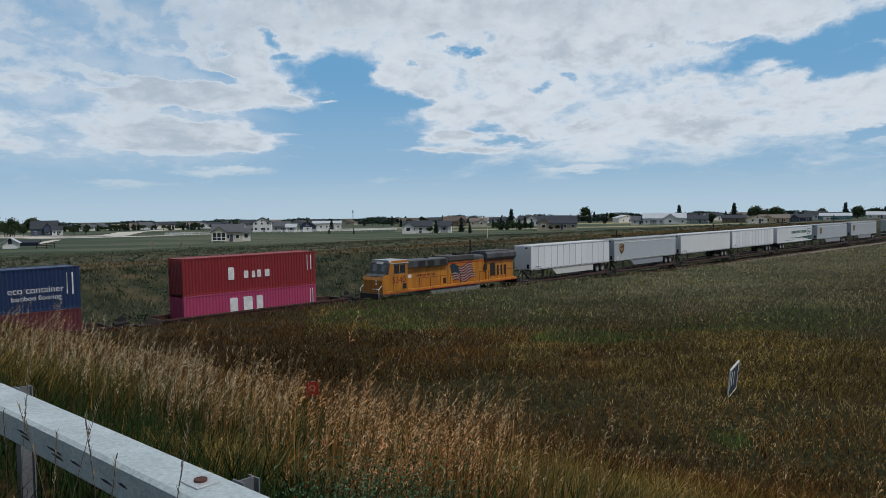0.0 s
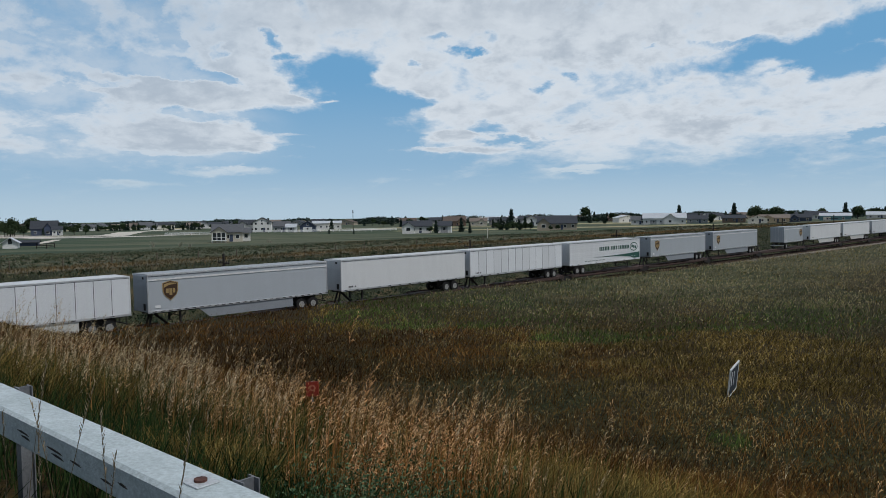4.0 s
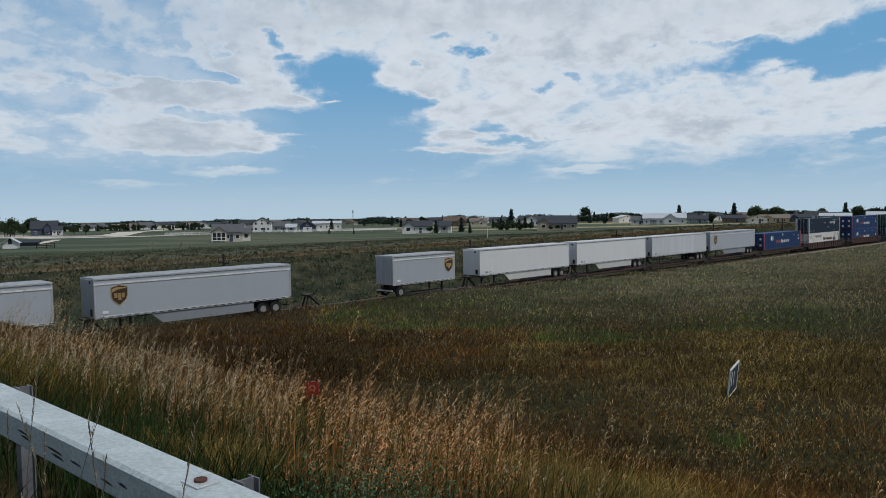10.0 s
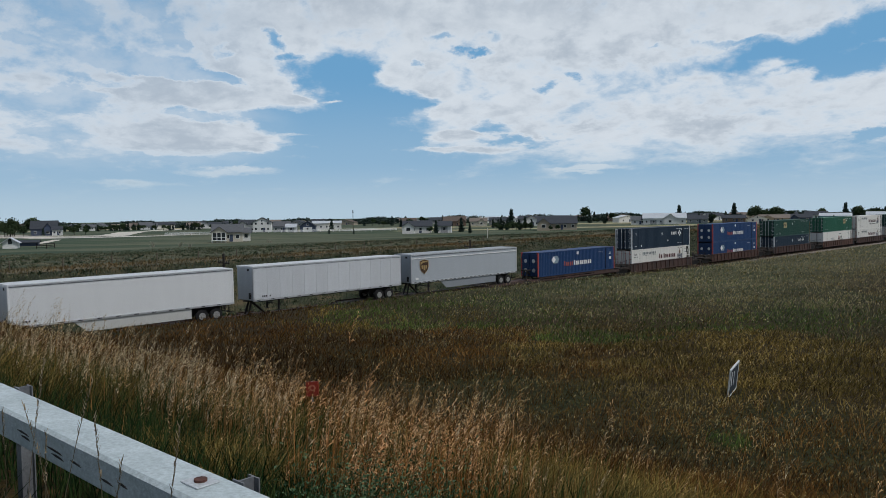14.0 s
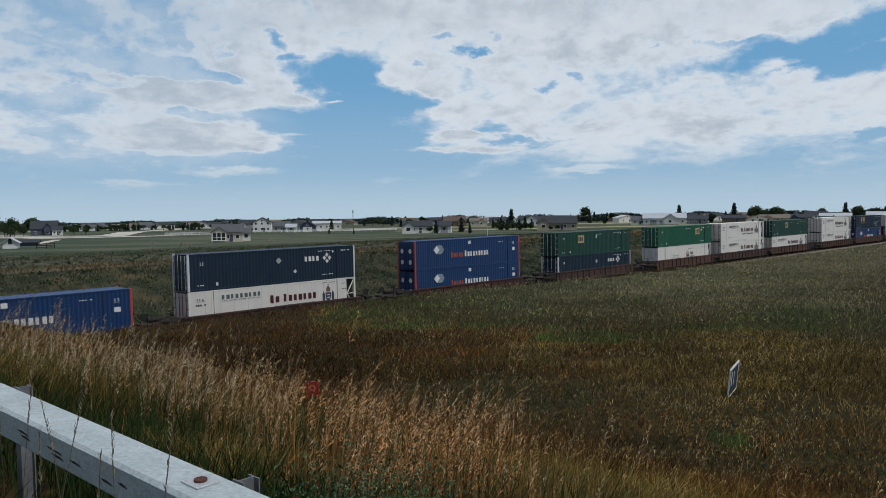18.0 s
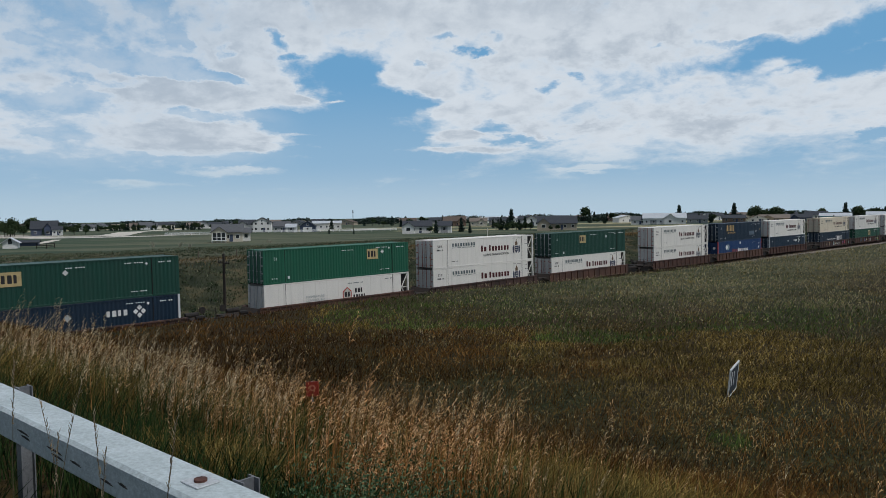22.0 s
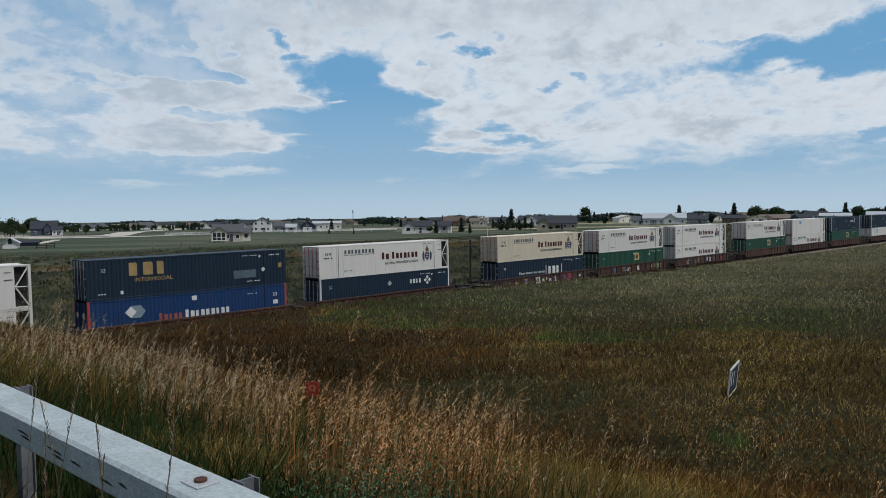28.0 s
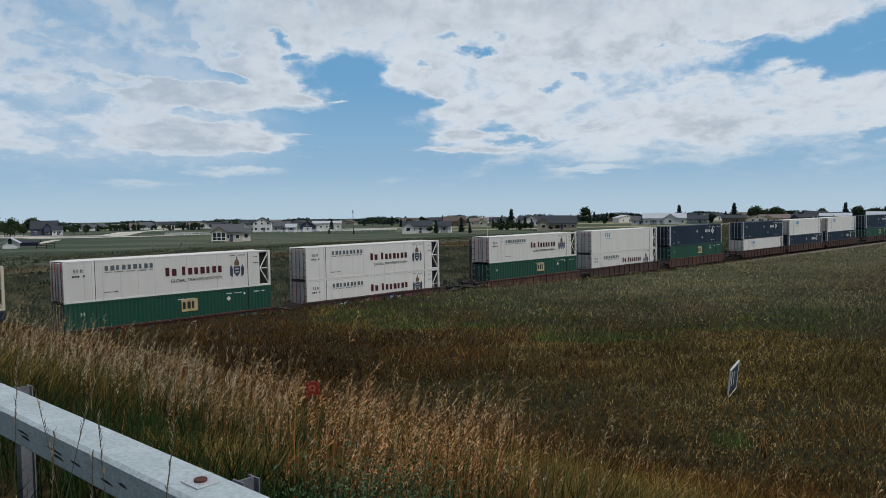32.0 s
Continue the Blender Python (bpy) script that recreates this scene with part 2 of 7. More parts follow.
def ground_material():
    m = bpy.data.materials.new("prairie_soil_and_grass")
    m.use_nodes = True
    t = m.node_tree
    p = t.nodes["Principled BSDF"]
    co = t.nodes.new("ShaderNodeTexCoord").outputs["Object"]
    def noise_(scale, detail=5, stretch=(1, 1, 1), turn=0.0):
        mp = t.nodes.new("ShaderNodeMapping")
        mp.inputs["Scale"].default_value = stretch
        mp.inputs["Rotation"].default_value = (0, 0, turn)
        t.links.new(co, mp.inputs[0])
        n = t.nodes.new("ShaderNodeTexNoise")
        n.inputs["Scale"].default_value, n.inputs["Detail"].default_value = scale, detail
        t.links.new(mp.outputs[0], n.inputs[0])
        return n.outputs[0]
    big = ramp(t, noise_(0.05), [(0.3, (0.024, 0.016, 0.006)), (0.48, (0.036, 0.025, 0.009)), (0.6, (0.026, 0.028, 0.010)), (0.75, (0.045, 0.033, 0.014))])
    small = ramp(t, noise_(6.5, 10), [(0.34, (0.3, 0.3, 0.3)), (0.5, (0.8, 0.8, 0.75)), (0.66, (1.7, 1.6, 1.4))])
    mul = t.nodes.new("ShaderNodeMix")
    mul.data_type, mul.blend_type = "RGBA", "MULTIPLY"
    mul.inputs[0].default_value = 1
    t.links.new(big, mul.inputs[6])
    t.links.new(small, mul.inputs[7])
    # paler meadow beside the railway, along the open stretch of the track
    meadow = ramp(t, noise_(0.12, 7, (1.0, 2.2, 1), 0.1), [(0.32, (0.040, 0.046, 0.022)), (0.46, (0.062, 0.068, 0.036)), (0.58, (0.088, 0.084, 0.050)), (0.70, (0.13, 0.115, 0.075))])
    mul2 = t.nodes.new("ShaderNodeMix")
    mul2.data_type, mul2.blend_type = "RGBA", "MULTIPLY"
    mul2.inputs[0].default_value = 1
    t.links.new(meadow, mul2.inputs[6])
    t.links.new(small, mul2.inputs[7])
    reach = []
    for way, a, b in (((-math.sin(TRACK_ANGLE), math.cos(TRACK_ANGLE), 0), TRACK_Y * math.cos(TRACK_ANGLE) - 36, TRACK_Y * math.cos(TRACK_ANGLE) - 20),
                      ((math.cos(TRACK_ANGLE), math.sin(TRACK_ANGLE), 0), TRACK_Y * math.sin(TRACK_ANGLE) - 18, TRACK_Y * math.sin(TRACK_ANGLE) + 8)):
        dot = t.nodes.new("ShaderNodeVectorMath")
        dot.operation = "DOT_PRODUCT"
        t.links.new(co, dot.inputs[0])
        dot.inputs[1].default_value = way
        step = t.nodes.new("ShaderNodeMapRange")
        step.inputs[1].default_value, step.inputs[2].default_value = a, b
        t.links.new(dot.outputs["Value"], step.inputs[0])
        reach.append(step.outputs[0])
    both = t.nodes.new("ShaderNodeMath")
    both.operation = "MULTIPLY"
    t.links.new(reach[0], both.inputs[0])
    t.links.new(reach[1], both.inputs[1])
    field = t.nodes.new("ShaderNodeMix")
    field.data_type = "RGBA"
    t.links.new(both.outputs[0], field.inputs[0])
    t.links.new(mul.outputs[2], field.inputs[6])
    t.links.new(mul2.outputs[2], field.inputs[7])
    # the open plain beyond the cutting: mown and dry strips, greens cooled for distance haze
    plain = ramp(t, noise_(0.03, 4, (0.25, 1.6, 1), 0.08), [(0.35, (0.036, 0.058, 0.036)), (0.48, (0.054, 0.076, 0.046)), (0.58, (0.115, 0.115, 0.075)), (0.66, (0.064, 0.082, 0.05)), (0.78, (0.2, 0.185, 0.12))])
    # distance across the track
    w1 = t.nodes.new("ShaderNodeVectorMath")
    w1.operation = "DOT_PRODUCT"
    t.links.new(co, w1.inputs[0])
    w1.inputs[1].default_value = (-math.sin(TRACK_ANGLE), math.cos(TRACK_ANGLE), 0)
    mr = t.nodes.new("ShaderNodeMapRange")
    off = TRACK_Y * math.cos(TRACK_ANGLE)
    mr.inputs[1].default_value, mr.inputs[2].default_value = off + 52, off + 90
    t.links.new(w1.outputs["Value"], mr.inputs[0])
    bank = ramp(t, noise_(0.35, 7), [(0.36, (0.020, 0.026, 0.015)), (0.5, (0.040, 0.044, 0.026)), (0.60, (0.072, 0.064, 0.036)), (0.72, (0.11, 0.082, 0.045))])
    mb = t.nodes.new("ShaderNodeMapRange")
    mb.inputs[1].default_value, mb.inputs[2].default_value = off + 4, off + 7
    t.links.new(w1.outputs["Value"], mb.inputs[0])
    # rough pasture between the verge and the lawns
    pasture = ramp(t, noise_(0.22, 8, (0.5, 1.3, 1)), [(0.34, (0.044, 0.054, 0.033)), (0.48, (0.072, 0.082, 0.052)), (0.58, (0.105, 0.098, 0.062)), (0.70, (0.15, 0.118, 0.072))])
    mp_ = t.nodes.new("ShaderNodeMapRange")
    mp_.inputs[1].default_value, mp_.inputs[2].default_value = off + 32, off + 37
    t.links.new(w1.outputs["Value"], mp_.inputs[0])
    m3 = t.nodes.new("ShaderNodeMix")
    m3.data_type = "RGBA"
    t.links.new(mp_.outputs[0], m3.inputs[0])
    t.links.new(bank, m3.inputs[6])
    t.links.new(pasture, m3.inputs[7])
    bank = m3.outputs[2]
    m2 = t.nodes.new("ShaderNodeMix")
    m2.data_type = "RGBA"
    t.links.new(mb.outputs[0], m2.inputs[0])
    t.links.new(field.outputs[2], m2.inputs[6])
    t.links.new(bank, m2.inputs[7])
    mx = t.nodes.new("ShaderNodeMix")
    mx.data_type = "RGBA"
    t.links.new(mr.outputs[0], mx.inputs[0])
    t.links.new(m2.outputs[2], mx.inputs[6])
    t.links.new(plain, mx.inputs[7])
    t.links.new(mx.outputs[2], p.inputs["Base Color"])
    p.inputs["Roughness"].default_value = 0.95
    p.inputs["Specular IOR Level"].default_value = 0.1
    bp = t.nodes.new("ShaderNodeBump")
    bp.inputs["Strength"].default_value, bp.inputs["Distance"].default_value = 0.7, 0.15
    t.links.new(noise_(4, 8), bp.inputs["Height"])
    t.links.new(bp.outputs[0], p.inputs["Normal"])
    return m


SOIL = ground_material()
ang = np.concatenate([np.linspace(-44, 44, 331), np.linspace(44, 316, 100)[1:]])
rad = np.concatenate([[0.0], np.exp(np.linspace(math.log(0.1), math.log(4600), 470))])
A, R = np.meshgrid(np.radians(ang), rad, indexing="ij")
GX, GY = R * np.sin(A), R * np.cos(A)
GZ = ground_z(GX, GY)
ground = new("ground", sheet("ground", np.stack([GX, GY, GZ], -1), len(ang), len(rad), SOIL))
tagged(ground, "rolling prairie ground with dry brown and green grass", "ground", kind="structure")

# ---- the track ----
BALLAST = mat("dusty_ballast", (0.20, 0.165, 0.14), 0.95, 0, (0.11, 0.09, 0.08), 6, 0.9, (1, 1, 1), 1.0, 18)
track_bed = tagged(new("track_bed"), "railway track on dusty brown ballast with rusty rails", "railway track", kind="structure")
st = np.arange(-620, 700, 2.0)


def ribbon(name, profile, material, step=st):
    v = [[track(s, w, z) for w, z in profile] for s in step]
    n = len(profile)
    b = Build()
    b.add([p for row in v for p in row], [(i * n + j, i * n + j + 1, (i + 1) * n + j + 1, (i + 1) * n + j) for i in range(len(step) - 1) for j in range(n - 1)])
    return part(name, b, material, track_bed)


ribbon("ballast", [(-3.4, -0.75), (-2.2, -0.24), (2.2, -0.24), (3.4, -0.75)], BALLAST)
for side in (-0.755, 0.755):
    ribbon("rail", [(side - 0.07, -0.17), (side - 0.035, -0.15), (side - 0.036, 0), (side + 0.036, 0), (side + 0.035, -0.15), (side + 0.07, -0.17)], RUST)
sl = Build()
for s0 in np.arange(-70, 190, 0.6):
    sl.add([track(s0 + a, b, c) for a in (-0.11, 0.11) for b in (-1.3, 1.3) for c in (-0.3, -0.17)], [(0, 1, 3, 2), (4, 6, 7, 5), (0, 4, 5, 1), (2, 3, 7, 6), (1, 5, 7, 3)])
tagged(part("sleepers", sl, WOOD, track_bed, "weathered wooden sleepers"), kind="stuff")

# ---- the sky over the plain: a far ring of haze and broken cloud ----
SKY_R = 4500.0


def cloud_material():
    m = bpy.data.materials.new("broken_cloud")
    m.use_nodes = True
    t = m.node_tree
    t.nodes.clear()
    L = t.links

    def node(kind, **kw):
        n = t.nodes.new(kind)
        for k, v in kw.items():
            if k == "operation":
                n.operation = v
        return n

    def math_(op, a, b=None, clamp=False):
        n = node("ShaderNodeMath", operation=op)
        n.use_clamp = clamp
        for i, q in enumerate((a, b)):
            if q is None:
                continue
            if isinstance(q, (int, float)):
                n.inputs[i].default_value = q
            else:
                L.new(q, n.inputs[i])
        return n.outputs[0]

    def vmath(op, a, b):
        n = node("ShaderNodeVectorMath", operation=op)
        for i, q in enumerate((a, b)):
            if isinstance(q, tuple):
                n.inputs[i].default_value = q
            else:
                L.new(q, n.inputs[i])
        return n.outputs["Value"] if op in ("LENGTH", "DOT_PRODUCT") else n.outputs[0]

    def span(x, a, b, lo=0.0, hi=1.0):
        n = node("ShaderNodeMapRange")
        n.interpolation_type = "SMOOTHSTEP"
        n.inputs[1].default_value, n.inputs[2].default_value, n.inputs[3].default_value, n.inputs[4].default_value = a, b, lo, hi
        L.new(x, n.inputs[0])
        return n.outputs[0]

    def noise_(vec, scale, detail, rough=0.6, seed=0.0, distortion=0.0):
        n = node("ShaderNodeTexNoise")
        n.noise_dimensions = "4D"
        n.inputs["W"].default_value = seed
        n.inputs["Scale"].default_value, n.inputs["Detail"].default_value, n.inputs["Roughness"].default_value = scale, detail, rough
        n.inputs["Distortion"].default_value = distortion
        L.new(vec, n.inputs["Vector"])
        return n

    co = node("ShaderNodeTexCoord").outputs["Object"]
    sp = node("ShaderNodeSeparateXYZ")
    L.new(co, sp.inputs[0])
    # bearing and height over the horizon; heights are stretched so that far clouds flatten
    az = math_("ARCTAN2", sp.outputs[0], sp.outputs[1])
    tilt = math_("MAXIMUM", math_("DIVIDE", sp.outputs[2], SKY_R), 0.0)
    deep = math_("MULTIPLY", math_("LOGARITHM", math_("ADD", tilt, 0.07), 2.71828), 0.45)

    def pair(x, y):
        n = node("ShaderNodeCombineXYZ")
        L.new(x, n.inputs[0])
        L.new(y, n.inputs[1])
        return n.outputs[0]

    p = pair(az, deep)
    flat = pair(az, tilt)
    wv = vmath("SUBTRACT", noise_(p, 5.0, 3, 0.55, 3.0).outputs["Color"], (0.5, 0.5, 0.5))
    wv2 = vmath("SUBTRACT", noise_(p, 17.0, 7, 0.62, 5.0).outputs["Color"], (0.5, 0.5, 0.5))
    fw = vmath("ADD", flat, vmath("MULTIPLY", wv, (0.05, 0.02, 0.0)))
    fw = vmath("ADD", fw, vmath("MULTIPLY", wv2, (0.11, 0.05, 0.0)))
    lw = vmath("ADD", flat, vmath("MULTIPLY", wv2, (0.06, 0.024, 0.0)))

    def patch(where, x, y, rx, ry, turn, far, near, k=1.0):
        """A soft leaning ellipse round a bearing and a height."""
        c, n = math.cos(radians(turn)), math.sin(radians(turn))
        off = vmath("SUBTRACT", where, (x, y, 0))
        q = pair(vmath("DOT_PRODUCT", off, (c / rx, n / rx, 0)), vmath("DOT_PRODUCT", off, (-n / ry, c / ry, 0)))
        return span(vmath("LENGTH", q, (0, 0, 0)), far, near, 0.0, k)

    # openings of blue between the clouds: bearing, height, half-widths, lean, depth
    wide = [(-0.139, 0.183, 0.061, 0.026, 0, 1.00), (-0.091, 0.152, 0.080, 0.027, -8, 1.00), (-0.122, 0.113, 0.107, 0.031, 0, 1.00), (-0.210, 0.127, 0.061, 0.013, 0, 0.95),
             (-0.288, 0.130, 0.057, 0.008, 0, 0.60), (-0.043, 0.099, 0.034, 0.014, 0, 0.85), (-0.130, 0.075, 0.130, 0.012, 0, 0.90), (-0.317, 0.074, 0.069, 0.005, 0, 0.60),
             (0.468, 0.197, 0.130, 0.017, 7, 1.00), (0.498, 0.175, 0.084, 0.018, -4, 1.00), (0.529, 0.204, 0.053, 0.020, 14, 1.00), (0.403, 0.206, 0.057, 0.005, 0, 0.60),
             (0.530, 0.087, 0.034, 0.007, 14, 0.75), (0.100, 0.098, 0.046, 0.006, -4, 0.70), (0.059, 0.114, 0.026, 0.007, 0, 0.55)]
    slits = [(-0.366, 0.189, 0.061, 0.011, -8, 0.95), (-0.301, 0.180, 0.038, 0.008, -10, 0.85), (-0.398, 0.165, 0.046, 0.005, 0, 0.42), (-0.454, 0.152, 0.032, 0.007, 0, 0.50),
             (-0.485, 0.139, 0.040, 0.007, 0, 0.45), (-0.364, 0.258, 0.021, 0.010, -15, 0.75), (-0.335, 0.225, 0.013, 0.009, -30, 0.72), (-0.283, 0.216, 0.015, 0.008, -20, 0.60),
             (-0.212, 0.230, 0.013, 0.011, 20, 0.70), (-0.201, 0.211, 0.018, 0.007, 0, 0.65), (-0.003, 0.236, 0.020, 0.007, 6, 0.55), (0.038, 0.215, 0.015, 0.005, 0, 0.70),
             (0.066, 0.233, 0.018, 0.009, 0, 0.38)]
    specks = [(-0.021, 0.202, 0.007, 0.007, 0, 0.45), (0.140, 0.165, 0.014, 0.005, 10, 0.50), (0.174, 0.180, 0.007, 0.005, 0, 0.40), (-0.454, 0.246, 0.017, 0.011, 0, 0.45),
             (-0.436, 0.241, 0.011, 0.007, 0, 0.40), (-0.506, 0.208, 0.015, 0.007, 0, 0.35), (-0.495, 0.105, 0.046, 0.005, 0, 0.35), (0.406, 0.176, 0.012, 0.004, 0, 0.45),
             (0.279, 0.210, 0.011, 0.003, 20, 0.25), (-0.033, 0.063, 0.061, 0.008, 0, 0.50)]
    total = None
    for x, y, rx, ry, turn, k in wide + slits + specks:
        h = patch(fw, x, y, rx, ry, turn, 1.75, 0.25, k)
        total = h if total is None else math_("MAXIMUM", total, h)
    n1 = noise_(p, 5.0, 10, 0.6, 1.0, 0.35).outputs[0]
    n2 = noise_(p, 16.0, 8, 0.62, 7.0, 0.25).outputs[0]
    n3 = noise_(p, 42.0, 7, 0.62, 23.0, 0.3).outputs[0]
    dens = math_("ADD", math_("MULTIPLY", n1, 0.9), math_("ADD", math_("MULTIPLY", n2, 0.75), math_("MULTIPLY", n3, 0.28)))
    dens = math_("SUBTRACT", dens, 0.40)
    dens = math_("SUBTRACT", dens, math_("MULTIPLY", total, 0.50))
    dens = math_("SUBTRACT", dens, span(tilt, 0.105, 0.048, 0.0, 0.36))
    dens = math_("SUBTRACT", dens, span(az, -0.15, -0.5, 0.0, 0.05))
    # wisps and tongues of cloud that reach into the openings
    tongues = [(-0.231, 0.178, 0.061, 0.015, -25), (-0.186, 0.157, 0.026, 0.005, -16), (-0.322, 0.158, 0.092, 0.015, -3), (-0.323, 0.106, 0.069, 0.017, 4),
             (-0.231, 0.104, 0.038, 0.008, 0), (-0.185, 0.108, 0.032, 0.003, 2), (-0.240, 0.090, 0.026, 0.009, 0), (-0.179, 0.076, 0.044, 0.005, -4),
             (-0.276, 0.060, 0.061, 0.006, 2), (-0.397, 0.043, 0.055, 0.005, -3)]
    wisps = [(0.019, 0.106, 0.031, 0.006, -2), (0.032, 0.086, 0.069, 0.004, -2), (0.188, 0.052, 0.027, 0.003, 0), (0.200, 0.058, 0.046, 0.004, 0),
             (-0.044, 0.063, 0.023, 0.002, 0), (-0.144, 0.151, 0.012, 0.002, 0), (-0.027, 0.166, 0.034, 0.010, -12), (0.003, 0.140, 0.034, 0.009, 4),
             (-0.061, 0.185, 0.024, 0.017, -20), (0.438, 0.161, 0.026, 0.009, -8), (0.413, 0.179, 0.023, 0.011, 0)]
    more = None
    for x, y, rx, ry, turn in tongues + wisps:
        h = patch(lw, x, y, rx, ry, turn, 1.6, 0.1)
        more = h if more is None else math_("MAXIMUM", more, h)
    dens = math_("ADD", dens, math_("MULTIPLY", more, 0.36))
    # added cover out of view, closing the sky that is darkened further below
    dens = math_("ADD", dens, span(math_("ABSOLUTE", az), 1.1, 2.0, 0.0, 0.3))
    alpha = span(dens, 0.20, 0.60)
    veil = math_("MULTIPLY", span(az, -0.17, -0.33), span(n2, 0.3, 0.62, 0.25, 0.7))
    veil = math_("MULTIPLY", veil, span(tilt, 0.04, 0.10))
    alpha = math_("MAXIMUM", alpha, veil)
    # bright sunlit edges and tops, greyer thick bases
    relief = noise_(p, 7.0, 10, 0.6, 11.0, 0.4).outputs[0]
    edge = noise_(p, 28.0, 9, 0.6, 15.0, 0.3).outputs[0]
    rel = math_("ADD", math_("MULTIPLY", relief, 0.58), math_("MULTIPLY", edge, 0.42))
    shade = math_("MULTIPLY", span(dens, 0.44, 0.72), span(rel, 0.41, 0.60), True)
    shade = math_("MAXIMUM", shade, math_("MULTIPLY", span(tilt, 0.2, 0.29), span(rel, 0.33, 0.58)))
    def blend(f, c1, c2):
        n = node("ShaderNodeMix")
        n.data_type = "RGBA"
        for i, q in ((0, f), (6, c1), (7, c2)):
            if isinstance(q, tuple):
                n.inputs[i].default_value = q
            else:
                L.new(q, n.inputs[i])
        return n.outputs[2]
    col = blend(shade, (0.67, 0.72, 0.765, 1), (0.455, 0.515, 0.58, 1))
    rim = math_("MULTIPLY", span(dens, 0.40, 0.50), span(dens, 0.62, 0.50))
    col = blend(math_("MULTIPLY", rim, 0.35), col, (0.78, 0.82, 0.85, 1))
    col = blend(math_("MULTIPLY", span(az, -0.12, -0.42), span(tilt, 0.13, 0.24, 0.15, 0.5)), col, (0.38, 0.49, 0.61, 1))
    # unseen darker cloud added behind the road to cut light on near sides
    back = math_("ABSOLUTE", az)
    col = blend(span(back, 1.1, 2.2), col, (0.27, 0.31, 0.36, 1))
    blue = blend(span(tilt, 0.05, 0.20), (0.29, 0.465, 0.63, 1), (0.16, 0.365, 0.59, 1))
    blue = blend(span(tilt, 0.0, 0.075), (0.45, 0.58, 0.675, 1), blue)
    haze = blend(span(tilt, 0.012, 0.10), (0.44, 0.575, 0.67, 1), col)
    full = blend(alpha, blue, haze)
    em = node("ShaderNodeEmission")
    em.inputs[1].default_value = 1.0
    L.new(full, em.inputs[0])
    out = node("ShaderNodeOutputMaterial")
    L.new(em.outputs[0], out.inputs[0])
    return m


turns = np.linspace(0, 2 * math.pi, 97)
levels = np.concatenate([[-300.0, 0.0], np.linspace(150, 4200, 10)])
TA, TZ = np.meshgrid(turns, levels, indexing="ij")
cloud = new("backdrop", sheet("backdrop", np.stack([SKY_R * np.sin(TA), SKY_R * np.cos(TA), TZ], -1), 97, 12, cloud_material()))
tagged(cloud, "hazy blue sky with drifting broken white cloud", "sky", kind="structure")
cloud.location = (0, 0, EYE[2])

# ---- the train ----
MESHES = {}


def cached(key, name, material, make):
    if key not in MESHES:
        MESHES[key] = make().mesh(name, material)
    return MESHES[key]


def ride(ob, u):
    TRAIN.append((ob, u))
    return ob


def word(parent, name, spec, x, z, h, y, material, label="", wide=0.68, gap=0.22):
    """Plain bars in the rhythm of a word, each a part: tall C, narrow i, or a space."""
    cx, turn = x, 0
    for k in spec:
        w = wide * h * (0.62 if k == "i" else 0.55 if k == " " else 1.0)
        if k != " ":
            hh = h * (1.25 if k == "C" else 0.9 if k == "i" else 1.0)
            e = cx + (0.66, 0.8, 0.58, 0.74)[turn % 4] * w
            part("letter_block", Build().prism([(cx, z + 0.06 * h), (cx + 0.08 * w, z), (e, z), (e, z + hh - 0.1 * h), (e - 0.1 * w, z + hh), (cx, z + hh)], y - 0.006, y), material, parent, label)
            turn += 1
        cx += w + gap * h * wide
    return cx


def plate(parent, name, x0, x1, z0, z1, y, material, label=""):
    b = Build()
    if name == "small_print":
        # a line of fine writing as short dashes
        n = max(3, int((x1 - x0) / 0.16))
        for i in range(n):
            if i % 5 != 3:
                b.box(x0 + (x1 - x0) * i / n, x0 + (x1 - x0) * (i + 0.7) / n, y - 0.006, y, z0 + 0.15 * (z1 - z0), z1)
    else:
        b.box(x0, x1, y - 0.006, y, z0, z1)
    ob = part(name, b, material, parent, label)
    return tagged(ob, kind="stuff") if name == "small_print" else ob


def diamond(parent, name, x, z, r, y, material, label=""):
    return part(name, Build().prism([(x - r, z), (x, z - r), (x + r, z), (x, z + r)], y - 0.006, y), material, parent, label)


def corrugated(x0, x1, z0, z1, y, depth, pitch):
    b = Build()
    n = max(2, int(round((x1 - x0) / pitch)))
    p = (x1 - x0) / n
    pts = []
    for i in range(n):
        a = x0 + i * p
        pts += [(a, y + depth), (a + 0.3 * p, y + depth), (a + 0.5 * p, y), (a + 0.8 * p, y)]
    pts.append((x1, y + depth))
    verts = [(px, py, z) for px, py in pts for z in (z0, z1)]
    return b.add(verts, [(2 * i, 2 * i + 2, 2 * i + 3, 2 * i + 1) for i in range(len(pts) - 1)])


